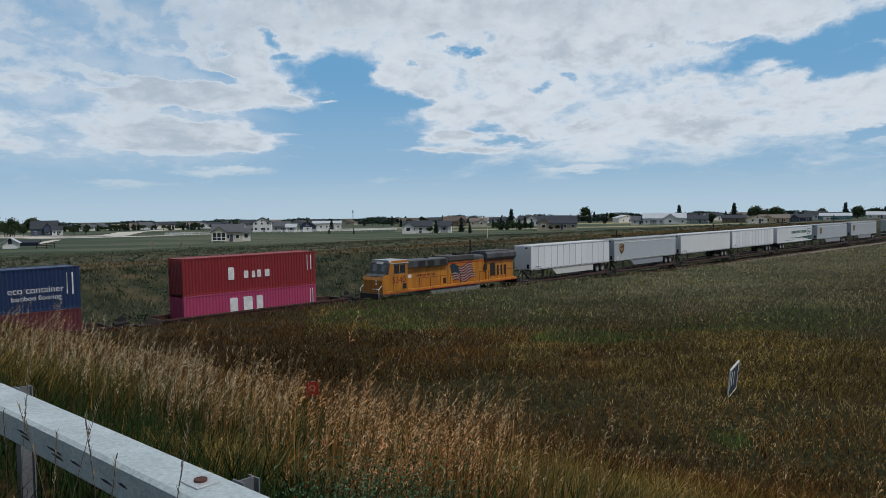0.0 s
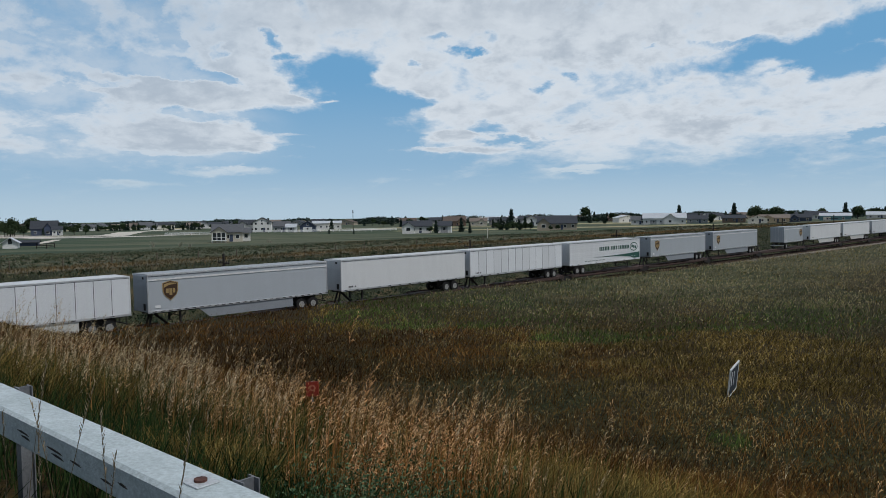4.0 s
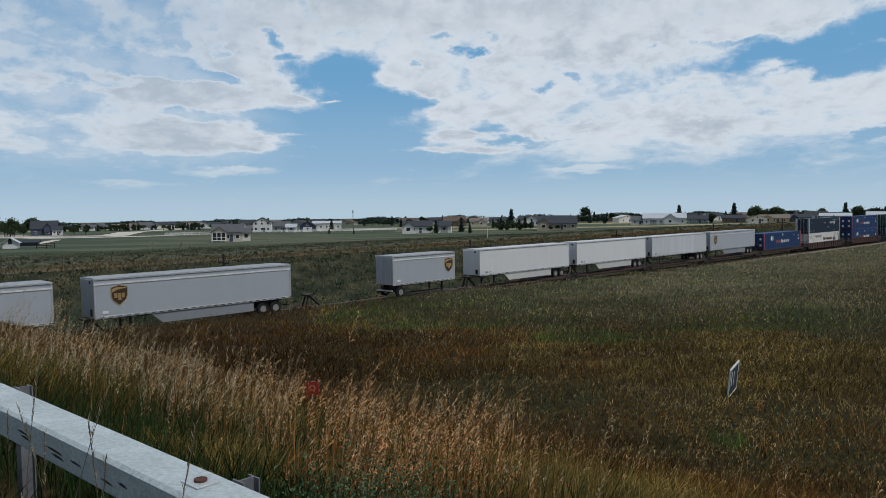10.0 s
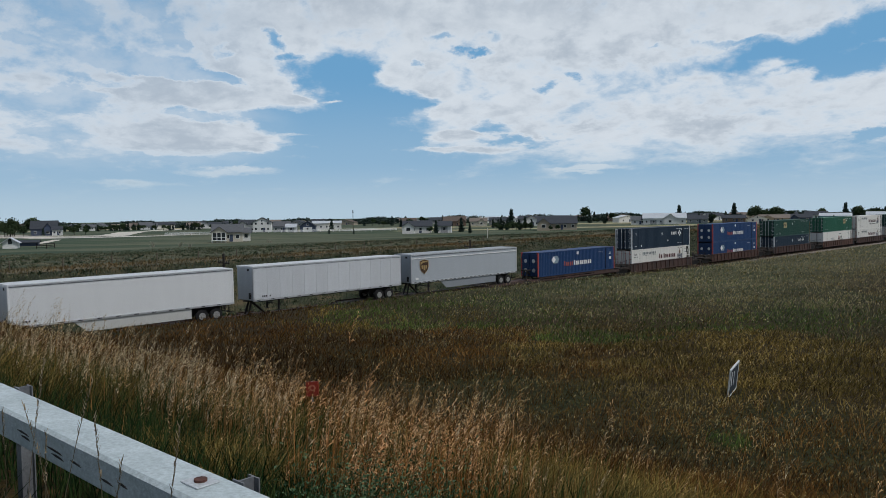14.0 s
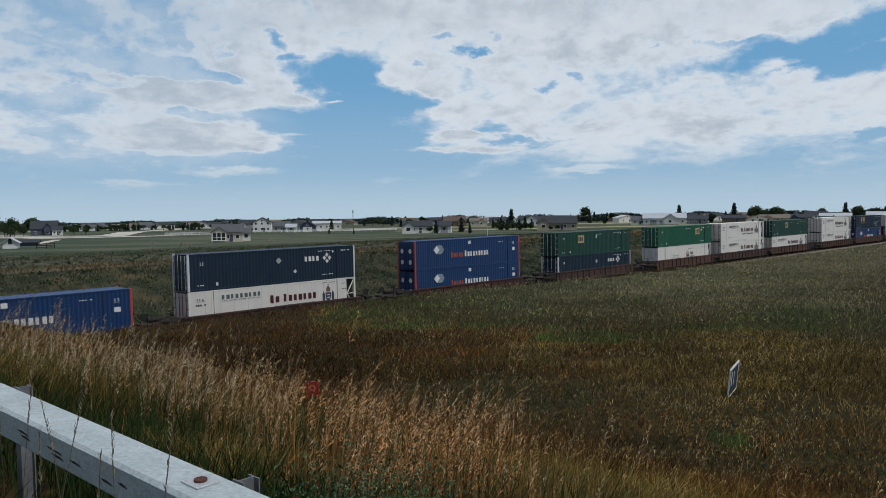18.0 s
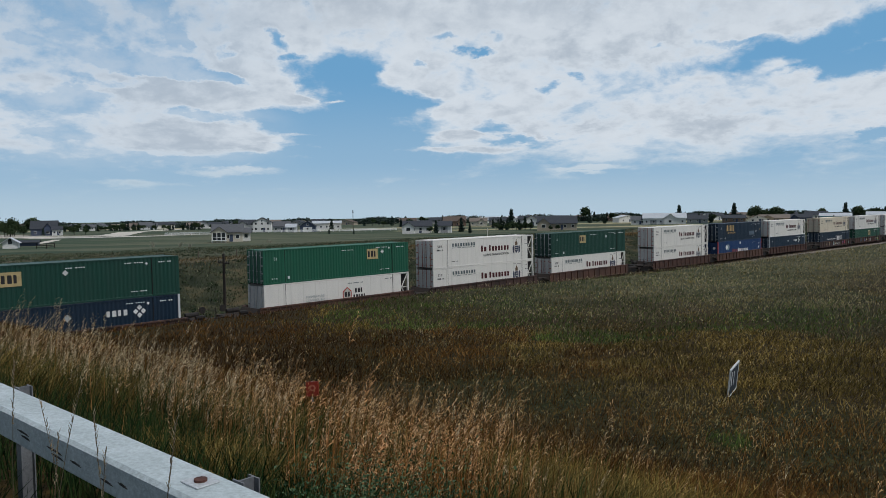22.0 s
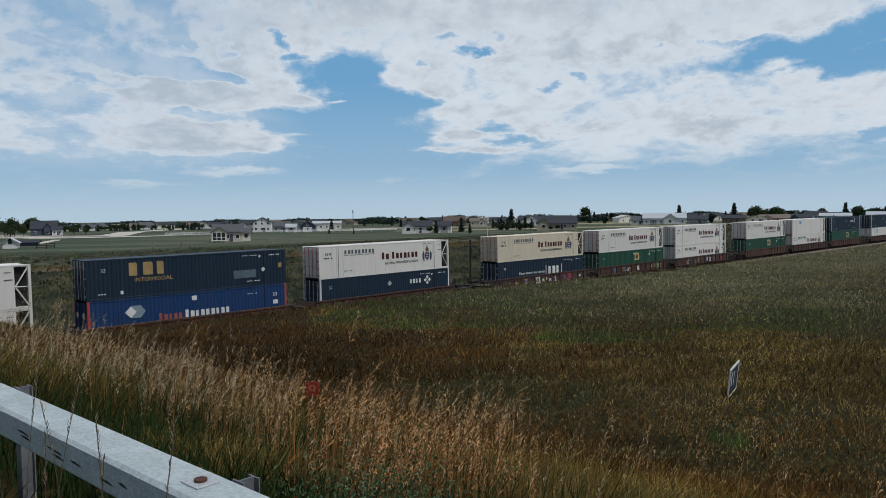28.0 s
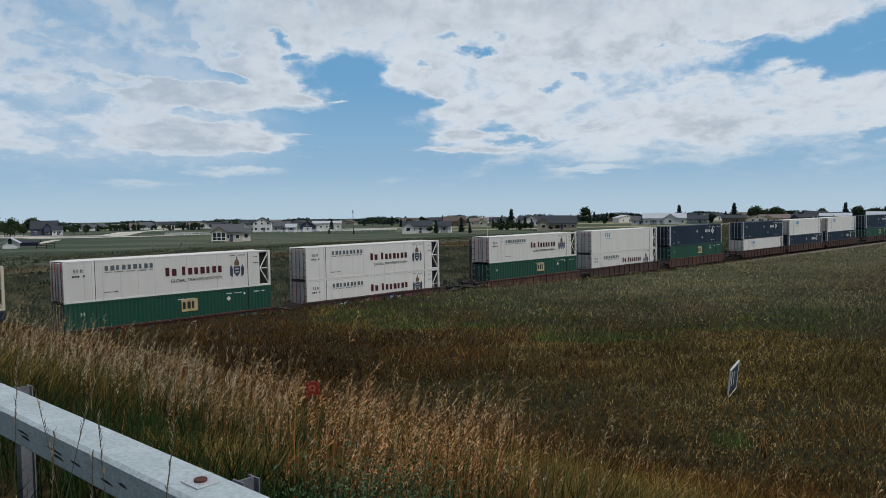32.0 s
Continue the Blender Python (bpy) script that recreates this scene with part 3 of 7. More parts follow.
def container(L, H, col, style, label, door=True, trim=None, frame_end=False, trim_posts=True):
    """Origin at the middle of its underside; the doors at -x, the side towards -y seen."""
    W = 2.59 if L > 13 else 2.44
    ob = thing("shipping_container", label, "shipping container", "containers on the train")
    m = paint(col, 0.35 if min(col) < 0.3 else 0.4)
    tm = paint(trim) if trim else m
    k = (L, H, style, tuple(col), tuple(trim or ()))
    y = -W / 2
    right = L / 2 - (0.95 if frame_end else 0.0)
    if style == "flat":
        def panel():
            x0, x1, n = -L / 2 + 0.12, right - 0.1, 12
            pts = []
            for i in range(n):
                e = x0 + (x1 - x0) * i / n, x0 + (x1 - x0) * (i + 1) / n
                pts += [(e[0] + 0.012, y + 0.012), (e[1] - 0.012, y + 0.012), (e[1], y + 0.03)]
            return Build().add([(px, py, z) for px, py in pts for z in (0.14, H - 0.1)], [(2 * i, 2 * i + 2, 2 * i + 3, 2 * i + 1) for i in range(len(pts) - 1)])
    else:
        def panel():
            return corrugated(-L / 2 + 0.14, right - 0.1, 0.14, H - 0.1, y + 0.008, 0.034 if L > 13 else 0.045, 0.3 if L > 13 else 0.27)
    side = cached(("side", k), "side_panel", m, panel)
    part("side_panel", side, m, ob)
    far = part("side_panel", side, m, ob)
    far.matrix_basis = Matrix.Diagonal((1, -1, 1, 1))
    part("roof", cached(("roof", k), "roof", m, lambda: corrugated(-L / 2 + 0.1, L / 2 - 0.1, -W / 2 + 0.06, W / 2 - 0.06, 0, 0.02, 0.4).moved(Matrix(((1, 0, 0, 0), (0, 0, 1, 0), (0, -1, 0, H - 0.012), (0, 0, 0, 1))))), m, ob)
    part("floor", cached(("floor", L, frame_end), "floor", DARK, lambda: Build().box(-L / 2 + 0.1, L / 2 - 0.1, y + 0.05, -y - 0.05, 0.03, 0.13)), DARK, ob)
    pm = tm if trim_posts else m
    post = cached(("post", k, L), "corner_post", pm, lambda: Build().cbox(-0.09, 0.09, -0.09, 0.09, 0, H, 0.015))
    for px in (-L / 2 + 0.09, L / 2 - 0.09):
        for py in (y + 0.09, -y - 0.09):
            part("corner_post", post, pm, ob).location = (px, py, 0)
    for py in (y + 0.05, -y - 0.05):
        part("top_rail", cached(("rail", k), "top_rail", m, lambda: Build().cbox(-L / 2 + 0.18, L / 2 - 0.18, -0.05, 0.05, -0.1, 0, 0.012)), m, ob).location = (0, py, H)
        part("bottom_rail", cached(("brail", k), "bottom_rail", m, lambda: Build().cbox(-L / 2 + 0.18, L / 2 - 0.18, -0.05, 0.05, 0, 0.14, 0.012)), m, ob).location = (0, py, 0)
    if L > 13:
        for px in (-6.1, 6.1):
            part("stacking_post", cached(("sp", k), "stacking_post", m, lambda: Build().cbox(-0.09, 0.09, -0.012, 0.06, 0.0, H + 0.012, 0.008)), m, ob).location = (px, y, 0)
            # dark strip for the seam at the post, gap shadow included
            part("joint_strip", cached(("js", H, L), "joint_strip", DARK, lambda: Build().box(-0.018, 0.018, -0.006, 0.03, 0.1, H - 0.06)), DARK, ob, "dark strip for the joint and its shadow beside the post").location = (px + (0.12 if px < 0 else -0.12), y, 0)
    # ends
    rm = m if style == "corr" and trim and trim[0] > 2 * trim[1] else tm if trim else ALU
    if door:
        leaf = cached(("leaf", k), "door", m, lambda: Build().cbox(-0.03, 0.03, -W / 4 + 0.07, W / 4 - 0.06, 0.12, H - 0.12, 0.01))
        rod = cached(("rod", H, tuple(trim or ()), style), "locking_rod", rm, lambda: Build().rod((0, 0, 0.08), (0, 0, H - 0.08), 0.028, 6).box(-0.03, 0.01, -0.1, 0.1, 1.1, 1.16).box(-0.03, 0.01, -0.07, 0.07, 0.3, 0.38).box(-0.03, 0.01, -0.07, 0.07, H - 0.5, H - 0.42))
        for sgn in (-1, 1):
            part("door", leaf, m, ob).location = (-L / 2 + 0.05, sgn * (W / 4 - 0.03), 0)
            for o in (0.28, 0.9):
                part("locking_rod", rod, ALU, ob).location = (-L / 2 - 0.005, sgn * o, 0)
            for hz in (0.35, 0.95, 1.6, 2.3):
                part("hinge", cached(("hinge", tuple(trim or ()), style), "hinge", rm, lambda: Build().cbox(-0.02, 0.02, -0.13, 0.13, -0.045, 0.045, 0.008)), ALU, ob).location = (-L / 2 + 0.005, sgn * (W / 2 - 0.2), hz)
    else:
        part("end_wall", cached(("endw", k), "end_wall", m, lambda: corrugated(-W / 2 + 0.12, W / 2 - 0.12, 0.12, H - 0.1, 0, 0.045, 0.25).moved(pose(-L / 2 + 0.02, 0, 0, 0, 0, -90))), m, ob)
    if frame_end:
        part("end_frame", cached(("frame", k), "end_frame", m, lambda: Build().box(right - 0.05, L / 2 - 0.18, y + 0.02, y + 0.1, 0.0, 0.16).box(right - 0.05, L / 2 - 0.18, y + 0.02, y + 0.1, H - 0.14, H)
             .rod((L / 2 - 0.12, y + 0.06, 0.1), (right, y + 0.06, H / 2), 0.05).rod((L / 2 - 0.12, y + 0.06, H - 0.1), (right, y + 0.06, H / 2), 0.05).rod((right, y + 0.06, H / 2), (L / 2 - 0.1, y + 0.06, H / 2), 0.04)), m, ob)
        part("cooling_unit", cached(("cool", L, H), "cooling_unit", DARK, lambda: Build().cbox(right + 0.03, L / 2 - 0.2, y + 0.25, -y - 0.25, 0.2, H - 0.2, 0.03)), DARK, ob, "dark cooling unit behind the open frame")
        part("bulkhead", cached(("bulk", k), "bulkhead", m, lambda: Build().box(right - 0.1, right - 0.02, y + 0.08, -y - 0.08, 0.1, H - 0.1)), m, ob)
    else:
        part("end_wall", cached(("endr", k), "end_wall", m, lambda: Build().box(L / 2 - 0.07, L / 2 - 0.02, y + 0.1, -y - 0.1, 0.1, H - 0.1)), m, ob)
    return ob


NAVY, BLUE, GREEN, CREAM = (0.005, 0.021, 0.044), (0.005, 0.038, 0.13), (0.010, 0.105, 0.058), (0.72, 0.70, 0.65)
DEEPGREEN = (0.007, 0.052, 0.036)
DKGREEN, RED, MAGENTA, MAROON, PALE = (0.010, 0.07, 0.042), (0.235, 0.017, 0.021), (0.40, 0.045, 0.125), (0.11, 0.022, 0.03), (0.60, 0.60, 0.58)
CREAMY = (0.68, 0.60, 0.46)
CRIMSON = mat("dark_red_lettering", (0.075, 0.013, 0.015), 0.6, bump=0)
BLACKISH = mat("black_lettering", (0.02, 0.02, 0.022), 0.6, bump=0)
GOLD = mat("gold_lettering", (0.40, 0.28, 0.12), 0.6, bump=0)
SILVERGREY = mat("grey_lettering", (0.42, 0.46, 0.46), 0.6, bump=0)
TEAL = mat("dark_green_lettering", (0.02, 0.09, 0.07), 0.6, bump=0)
REDLET = mat("red_lettering", (0.45, 0.05, 0.04), 0.6, bump=0)
BLUEGREY = mat("blue_grey_lettering", (0.11, 0.14, 0.15), 0.6, bump=0)
CRESTBLUE = mat("crest_blue", (0.05, 0.06, 0.10), 0.6, bump=0)
CRESTTOP = mat("crest_brown", (0.16, 0.10, 0.06), 0.6, bump=0)
CREAMBAND = mat("crest_cream", (0.55, 0.52, 0.46), 0.6, bump=0)
SHIELD = mat("dark_brown_shield", (0.06, 0.03, 0.015), 0.5, bump=0)


def white_reefer(lettered=True, creamy=False, plain=False):
    ob = container(16.15, 2.9, CREAMY if creamy else CREAM, "flat", "cream white insulated container with dark red lettering and reddish door rods", True, (0.42, 0.13, 0.09), True, False)
    y = -1.30
    if plain:
        ob["label"] = "plain off-white insulated container with a small blue mark"
        word(ob, "lettering", "ooo", -5.0, 2.0, 0.55, y, mat("blue_mark", (0.08, 0.3, 0.55), 0.6, bump=0))
        plate(ob, "stripe", -5.0, -3.4, 1.75, 1.83, y, SILVERGREY)
        return ob
    word(ob, "lettering", "Co Coooooo", -0.9, 1.38, 0.52, y, CRIMSON, "dark red ornamental lettering drawn as blocks", 0.86, 0.11)
    text_part("small_lettering", "GLOBAL TRANSPORTATION", 0.33, 1.6, 0.98, y, BLACKISH, ob)
    word(ob, "product_lettering", "ooooooooo", -5.3, 2.12, 0.34, y, BLUEGREY, "blue-grey lettering drawn as blocks", 1.02, 0.16)
    plate(ob, "small_print", -5.3, -1.8, 1.96, 2.02, y, BLUEGREY)
    crest = Build().prism([(4.72, 1.25), (5.0, 0.92), (5.28, 1.25), (5.3, 1.75), (4.7, 1.75)], y - 0.006, y).prism([(4.4, 1.05), (4.62, 0.9), (4.64, 1.6), (4.5, 1.9), (4.36, 1.6)], y - 0.006, y).prism([(5.38, 0.9), (5.6, 1.05), (5.64, 1.6), (5.5, 1.9), (5.36, 1.6)], y - 0.006, y)
    part("crest", crest, CRESTBLUE, ob, "dark blue crest emblem")
    part("crest_top", Build().prism([(4.8, 1.82), (5.2, 1.82), (5.22, 2.1), (5.0, 2.4), (4.78, 2.1)], y - 0.006, y).box(4.94, 5.06, y - 0.006, y, 2.4, 2.52), CRESTTOP, ob, "brownish crest top")
    for z in (1.25, 1.5):
        part("crest_band", Build().box(4.82, 5.18, y - 0.010, y - 0.005, z, z + 0.09), CREAMBAND, ob)
    text_part("length_number", "53 ft", 0.36, -7.1, 2.2, y, BLACKISH, ob)
    plate(ob, "small_print", -7.5, -6.6, 1.75, 1.9, y, BLACKISH)
    plate(ob, "small_print", 4.4, 5.8, 2.6, 2.66, y, BLACKISH)
    plate(ob, "small_print", 6.5, 7.0, 1.9, 1.98, y, BLACKISH)
    plate(ob, "small_print", -5.4, -4.4, 0.55, 0.62, y, BLACKISH)
    plate(ob, "small_print", 6.5, 6.9, 2.4, 2.46, y, BLACKISH)
    return ob


def small_marks(ob, y, white=WHITE):
    text_part("length_number", "53", 0.34, -6.9, 2.1, y, white, ob)
    plate(ob, "small_print", 6.5, 7.5, 2.45, 2.56, y, white)
    plate(ob, "small_print", 4.0, 5.4, 2.5, 2.58, y, white)
    plate(ob, "small_print", -7.3, -6.5, 0.4, 0.48, y, white)
    plate(ob, "small_print", 4.4, 5.6, 0.42, 0.5, y, white)
    plate(ob, "small_mark", -5.75, -5.55, 0.35, 0.6, y, white)
    diamond(ob, "hazard_mark", 5.6, 2.45, 0.12, y, white)


def navy_box(brand="star"):
    ob = container(16.15, 2.9, NAVY, "corr", "dark navy blue corrugated container with white markings", True, (0.62, 0.63, 0.64) if brand == "star" else None)
    y = -1.302
    if brand == "star":
        word(ob, "lettering", "oooo", 2.6, 1.72, 0.42, y, WHITE, "white lettering drawn as blocks", 0.85, 0.12)
        for dx, dz in ((0, 0.28), (0.28, 0), (0, -0.28), (-0.28, 0)):
            diamond(ob, "emblem", 4.95 + dx, 1.92 + dz, 0.2, y, WHITE)
        diamond(ob, "emblem", 0.0, 1.95, 0.28, y, SILVERGREY)
        diamond(ob, "small_emblem", 1.6, 0.95, 0.18, y, WHITE)
    elif brand == "gold":
        word(ob, "lettering", "ooo", -5.1, 1.62, 0.95, y, GOLD, "gold lettering drawn as blocks", 0.95, 0.14)
        text_part("small_lettering", "INTERMODAL", 0.42, -3.3, 1.3, y, GOLD, ob, 1.1)
        plate(ob, "placard", 3.2, 5.2, 0.75, 1.4, y, mat("grey_placard", (0.10, 0.14, 0.18), 0.7, bump=0))
        diamond(ob, "emblem", 5.9, 1.35, 0.2, y, WHITE)
        plate(ob, "label_plate", 7.35, 7.65, 1.4, 1.8, y, GOLD)
    elif brand == "boxed":
        word(ob, "lettering", "ooo", 0.95, 1.05, 0.9, y, WHITE, "bold white lettering drawn as blocks", 0.8, 0.1)
        for x0 in (0.45, 3.5):
            plate(ob, "bracket", x0, x0 + 0.12, 0.95, 2.1, y, WHITE)
        text_part("small_lettering", "How tomorrow moves", 0.5, -2.1, 1.42, y, WHITE, ob, 1.0)
    small_marks(ob, y)
    return ob


def green_box(dark=False, at=3.55, spot=4.75):
    ob = container(16.15, 2.9, DKGREEN if dark is True else dark or GREEN, "corr", "dark green corrugated container with a gold square emblem", True)
    y = -1.302
    plate(ob, "emblem_plate", at - 0.65, at + 0.65, 1.5, 2.45, y, BEIGEGOLD, "beige gold square emblem")
    word(ob, "emblem_lettering", "ooo", at - 0.55, 1.7, 0.55, y - 0.006, BLACKISH, "", 0.6, 0.1)
    diamond(ob, "emblem", spot, 2.15, 0.2, y, WHITE)
    plate(ob, "small_print", 0.0, 1.5, 2.42, 2.5, y, WHITE)
    small_marks(ob, y)
    return ob


def blue_box():
    ob = container(16.15, 2.9, BLUE, "corr", "bright blue corrugated container with white lettering and red end posts", True, (0.42, 0.06, 0.05))
    y = -1.302
    word(ob, "lettering", "Coooo", -3.0, 1.0, 0.48, y, PINKISH, "faded red lettering drawn as blocks", 0.72, 0.12)
    word(ob, "lettering", "Coooooooo", -0.95, 1.02, 0.5, y, WHITE, "white lettering drawn as blocks", 0.76, 0.12)
    part("arrow_emblem", Build().prism([(-5.55, 1.9), (-5.0, 1.45), (-4.35, 1.45), (-4.0, 1.9), (-4.35, 2.35), (-5.0, 2.35)], y - 0.006, y), GREYBLUE, ob, "grey arrow-shaped emblem")
    diamond(ob, "emblem", -5.08, 1.9, 0.42, y - 0.006, WHITE)
    plate(ob, "label_plate", -0.4, 0.0, 2.3, 2.65, y, WHITE)
    text_part("length_number", "53", 0.42, 6.95, 2.1, y, WHITE, ob)
    plate(ob, "label_plate", 6.75, 7.2, 1.3, 1.65, y, WHITE)
    plate(ob, "small_print", 4.4, 5.3, 2.3, 2.38, y, WHITE)
    for z in (0.5, 1.6):
        for yy in (-0.65, 0.55):
            part("door_mark", Build().prism([(yy - 0.24, z + 0.3), (yy - 0.12, z + 0.08), (yy + 0.12, z + 0.08), (yy + 0.24, z + 0.3), (yy + 0.12, z + 0.52), (yy - 0.12, z + 0.52)], -8.12, -8.105, "x"), WHITE, ob, "white hexagonal door mark")
    return ob


BEIGEGOLD = mat("beige_gold_plate", (0.52, 0.41, 0.20), 0.6, bump=0)
PINKISH = mat("faded_red_lettering", (0.33, 0.09, 0.075), 0.7, bump=0)
GREYBLUE = mat("grey_blue_emblem", (0.24, 0.31, 0.36), 0.7, bump=0)


def white_lettered():
    """Lower white insulated container with a house-shaped emblem."""
    ob = container(16.15, 2.9, CREAM, "flat", "white insulated container with a small house-shaped emblem", True, None, True)
    y = -1.30
    part("emblem", Build().prism([(0.0, 1.0), (1.0, 1.0), (1.0, 1.65), (0.5, 2.05), (0.0, 1.65)], y - 0.006, y), REDLET, ob, "red house-shaped outline")
    part("emblem_field", Build().prism([(0.08, 1.07), (0.92, 1.07), (0.92, 1.6), (0.5, 1.94), (0.08, 1.6)], y - 0.010, y - 0.005), CREAMBAND, ob)
    for q in (0.22, 0.55):
        plate(ob, "emblem_block", q, q + 0.24, 1.15, 1.6, y - 0.010, BLACKISH)
    word(ob, "lettering", "ooo", 1.4, 1.45, 0.42, y, BLACKISH, "dark lettering drawn as blocks", 0.7, 0.12)
    word(ob, "lettering", "ooooo", 1.2, 0.9, 0.38, y, BLACKISH, "", 0.7, 0.12)
    plate(ob, "small_print", 5.0, 6.0, 2.4, 2.5, y, BLUEGREY)
    plate(ob, "small_print", 0.6, 2.4, 2.3, 2.4, y, BLUEGREY)
    text_part("small_lettering", "TEMPERATURE\nCONTROLLED", 0.3, -3.0, 1.35, y, SILVERGREY, ob)
    return ob


# --- running gear ---


def truck(parent, x, axles=2, wheelbase=1.78):
    t = part("bogie", cached(("bolster", axles), "bogie", DARK, lambda: Build().cbox(-0.25, 0.25, -1.1, 1.1, 0.45, 0.72, 0.03)), DARK, parent)
    t.location = (x, 0, 0)
    half = wheelbase * (axles - 1) / 2
    frame_ = cached(("sideframe", axles), "side_frame", DARK, lambda: Build().prism([(-half - 0.3, 0.36), (-half + 0.2, 0.3), (-0.5, 0.22), (0.5, 0.22), (half - 0.2, 0.3), (half + 0.3, 0.36), (half + 0.3, 0.62), (0.55, 0.84), (-0.55, 0.84), (-half - 0.3, 0.62)], -0.09, 0.09))
    for yy in (-1.02, 1.02):
        part("side_frame", frame_, DARK, t).location = (0, yy, 0)
    wheel = cached(("wheel",), "wheel", STEEL, lambda: Build().wheel(0, -0.07, 0.07, 0.42, 0.42, 20).wheel(0, -0.11, 0.11, 0.42, 0.13, 10))
    for i in range(axles):
        for yy in (-0.76, 0.76):
            part("wheel", wheel, STEEL, t).location = (-half + i * wheelbase, yy, 0)
    return t


GRIME = mat("rusty_grime", (0.017, 0.014, 0.012), 0.9, 0, (0.04, 0.025, 0.018), 3, 0.7)


def well_car(u, left, right, m, truck_left, truck_right, rib_step=1.15):
    """One well unit; left and right are the distances from its middle to the couplings."""
    ob = thing("well_car", "rusty brown container well car with ribbed side sills", "well car", "well cars of the train")
    h = 8.55
    sill = cached(("sill", m.name), "side_sill", m, lambda: Build().cbox(-h, h, -0.07, 0.05, 1.36, 1.5, 0.015).box(-h, h, 0.0, 0.02, 0.4, 1.36).cbox(-h, h, -0.05, 0.06, 0.3, 0.42, 0.012))
    for yy, fl in ((-1.42, 1), (1.42, -1)):
        o = part("side_sill", sill, m, ob)
        o.matrix_basis = Matrix.Translation((0, yy, 0)) @ Matrix.Diagonal((1, fl, 1, 1))
    rib = cached(("rib", m.name), "rib", m, lambda: Build().prism([(-0.05, 0.42), (0.05, 0.42), (0.05, 1.36), (-0.05, 1.36)], -0.1, 0.0))
    n = int(2 * h / rib_step)
    for i in range(n):
        part("rib", rib, m, ob).location = (-h + (i + 0.5) * 2 * h / n, -1.42, 0)
    part("floor", cached(("wfloor",), "floor", DARK, lambda: Build().box(-h, h, -1.3, 1.3, 0.36, 0.42)), DARK, ob)
    for sgn, reach in ((-1, left), (1, right)):
        outer = reach > 10.5
        e = reach - (0.75 if outer else 0.15)
        b = Build().prism([(h - 0.05, 0.6), (h - 0.05, 1.42), (h + 0.12, 1.42), (h + 0.45, 1.02), (e, 1.02), (e, 0.86), (h + 0.4, 0.78)], -1.35, 1.35)
        part("end_platform", b.moved(Matrix.Diagonal((sgn, 1, 1, 1))), GRIME, ob, "grimy dark end platform")
        if outer:
            g = Build()
            for px in (h + 0.9, e - 0.1):
                g.rod((sgn * px, -1.33, 1.02), (sgn * px, -1.33, 2.0), 0.02)
            g.rod((sgn * (h + 0.9), -1.33, 2.0), (sgn * (e - 0.1), -1.33, 1.75), 0.02)
            g.rod((sgn * (e - 0.1), -1.3, 1.02), (sgn * (e - 0.1), -1.3, 1.9), 0.02).rod((sgn * (e - 0.1), -1.3, 1.9), (sgn * (e - 0.1), -0.5, 1.9), 0.02)
            part("grab_rail", g, DARK, ob)
            bw = Build().wheel(sgn * (e - 0.25), 0.6, 0.66, 1.6, 0.28, 16)
            part("brake_wheel", bw, DARK, ob)
            part("brake_cylinder", Build().rod((sgn * (h + 0.9), -0.9, 1.25), (sgn * (h + 1.6), -0.9, 1.25), 0.17, 10), DARK, ob)
            part("air_reservoir", Build().rod((sgn * (h + 0.8), 0.7, 1.3), (sgn * (h + 1.9), 0.7, 1.3), 0.2, 10), DARK, ob)
            part("ladder_rung", Build().rod((sgn * (h + 0.3), -1.36, 0.7), (sgn * (h + 0.75), -1.36, 0.7), 0.018), DARK, ob)
            part("coupler", Build().cbox(sgn * (reach - 0.42) - 0.4, sgn * (reach - 0.42) + 0.4, -0.14, 0.14, 0.78, 1.0, 0.03), DARK, ob)
    if truck_left:
        truck(ob, -left if left < 10.5 else -left + 1.75)
    if truck_right:
        truck(ob, right if right < 10.5 else right - 1.75)
    return ride(ob, u)


def spine_car(u, left, right, truck_right=False, m=BROWN):
    ob = thing("spine_car", "dark brown skeletal spine car with trailer hitch", "spine car", "spine cars of the train")
    part("spine", Build().cbox(-left + 0.1, right - 0.1, -0.36, 0.36, 0.42, 0.92, 0.03), m, ob)
    for a, e in ((right - 6.6, right - 0.8), (-left + 0.8, -left + 2.4)):
        for yy in (-1, 1):
            part("wheel_platform", Build().cbox(a, e, min(yy * 0.4, yy * 1.35), max(yy * 0.4, yy * 1.35), 0.80, 0.89, 0.015).box(a, e, yy * 1.33 - 0.03, yy * 1.33 + 0.03, 0.72, 0.98), m, ob)
    for k in range(5):
        x = -left + 3.0 + k * (left + right - 10) / 4
        part("outrigger", Build().prism([(-1.3, 0.74), (1.3, 0.74), (1.3, 0.86), (-1.3, 0.86)], x - 0.09, x + 0.09, "x"), m, ob)
    for yy in (-1.33,):
        part("side_beam", Build().cbox(-left + 0.8, right - 0.8, yy - 0.05, yy + 0.03, 0.66, 0.84, 0.015), m, ob)
    part("hitch", Build().rod((-left + 1.0, -0.3, 0.9), (-left + 1.35, -0.2, 2.0), 0.09).rod((-left + 1.0, 0.3, 0.9), (-left + 1.35, 0.2, 2.0), 0.09).rod((-left + 2.7, 0, 0.9), (-left + 1.5, 0, 1.95), 0.1).cbox(-left + 0.95, -left + 1.8, -0.5, 0.5, 1.95, 2.06, 0.02), DARK, ob, "black folding trailer hitch")
    truck(ob, -left)
    if truck_right:
        truck(ob, right)
    return ride(ob, u)


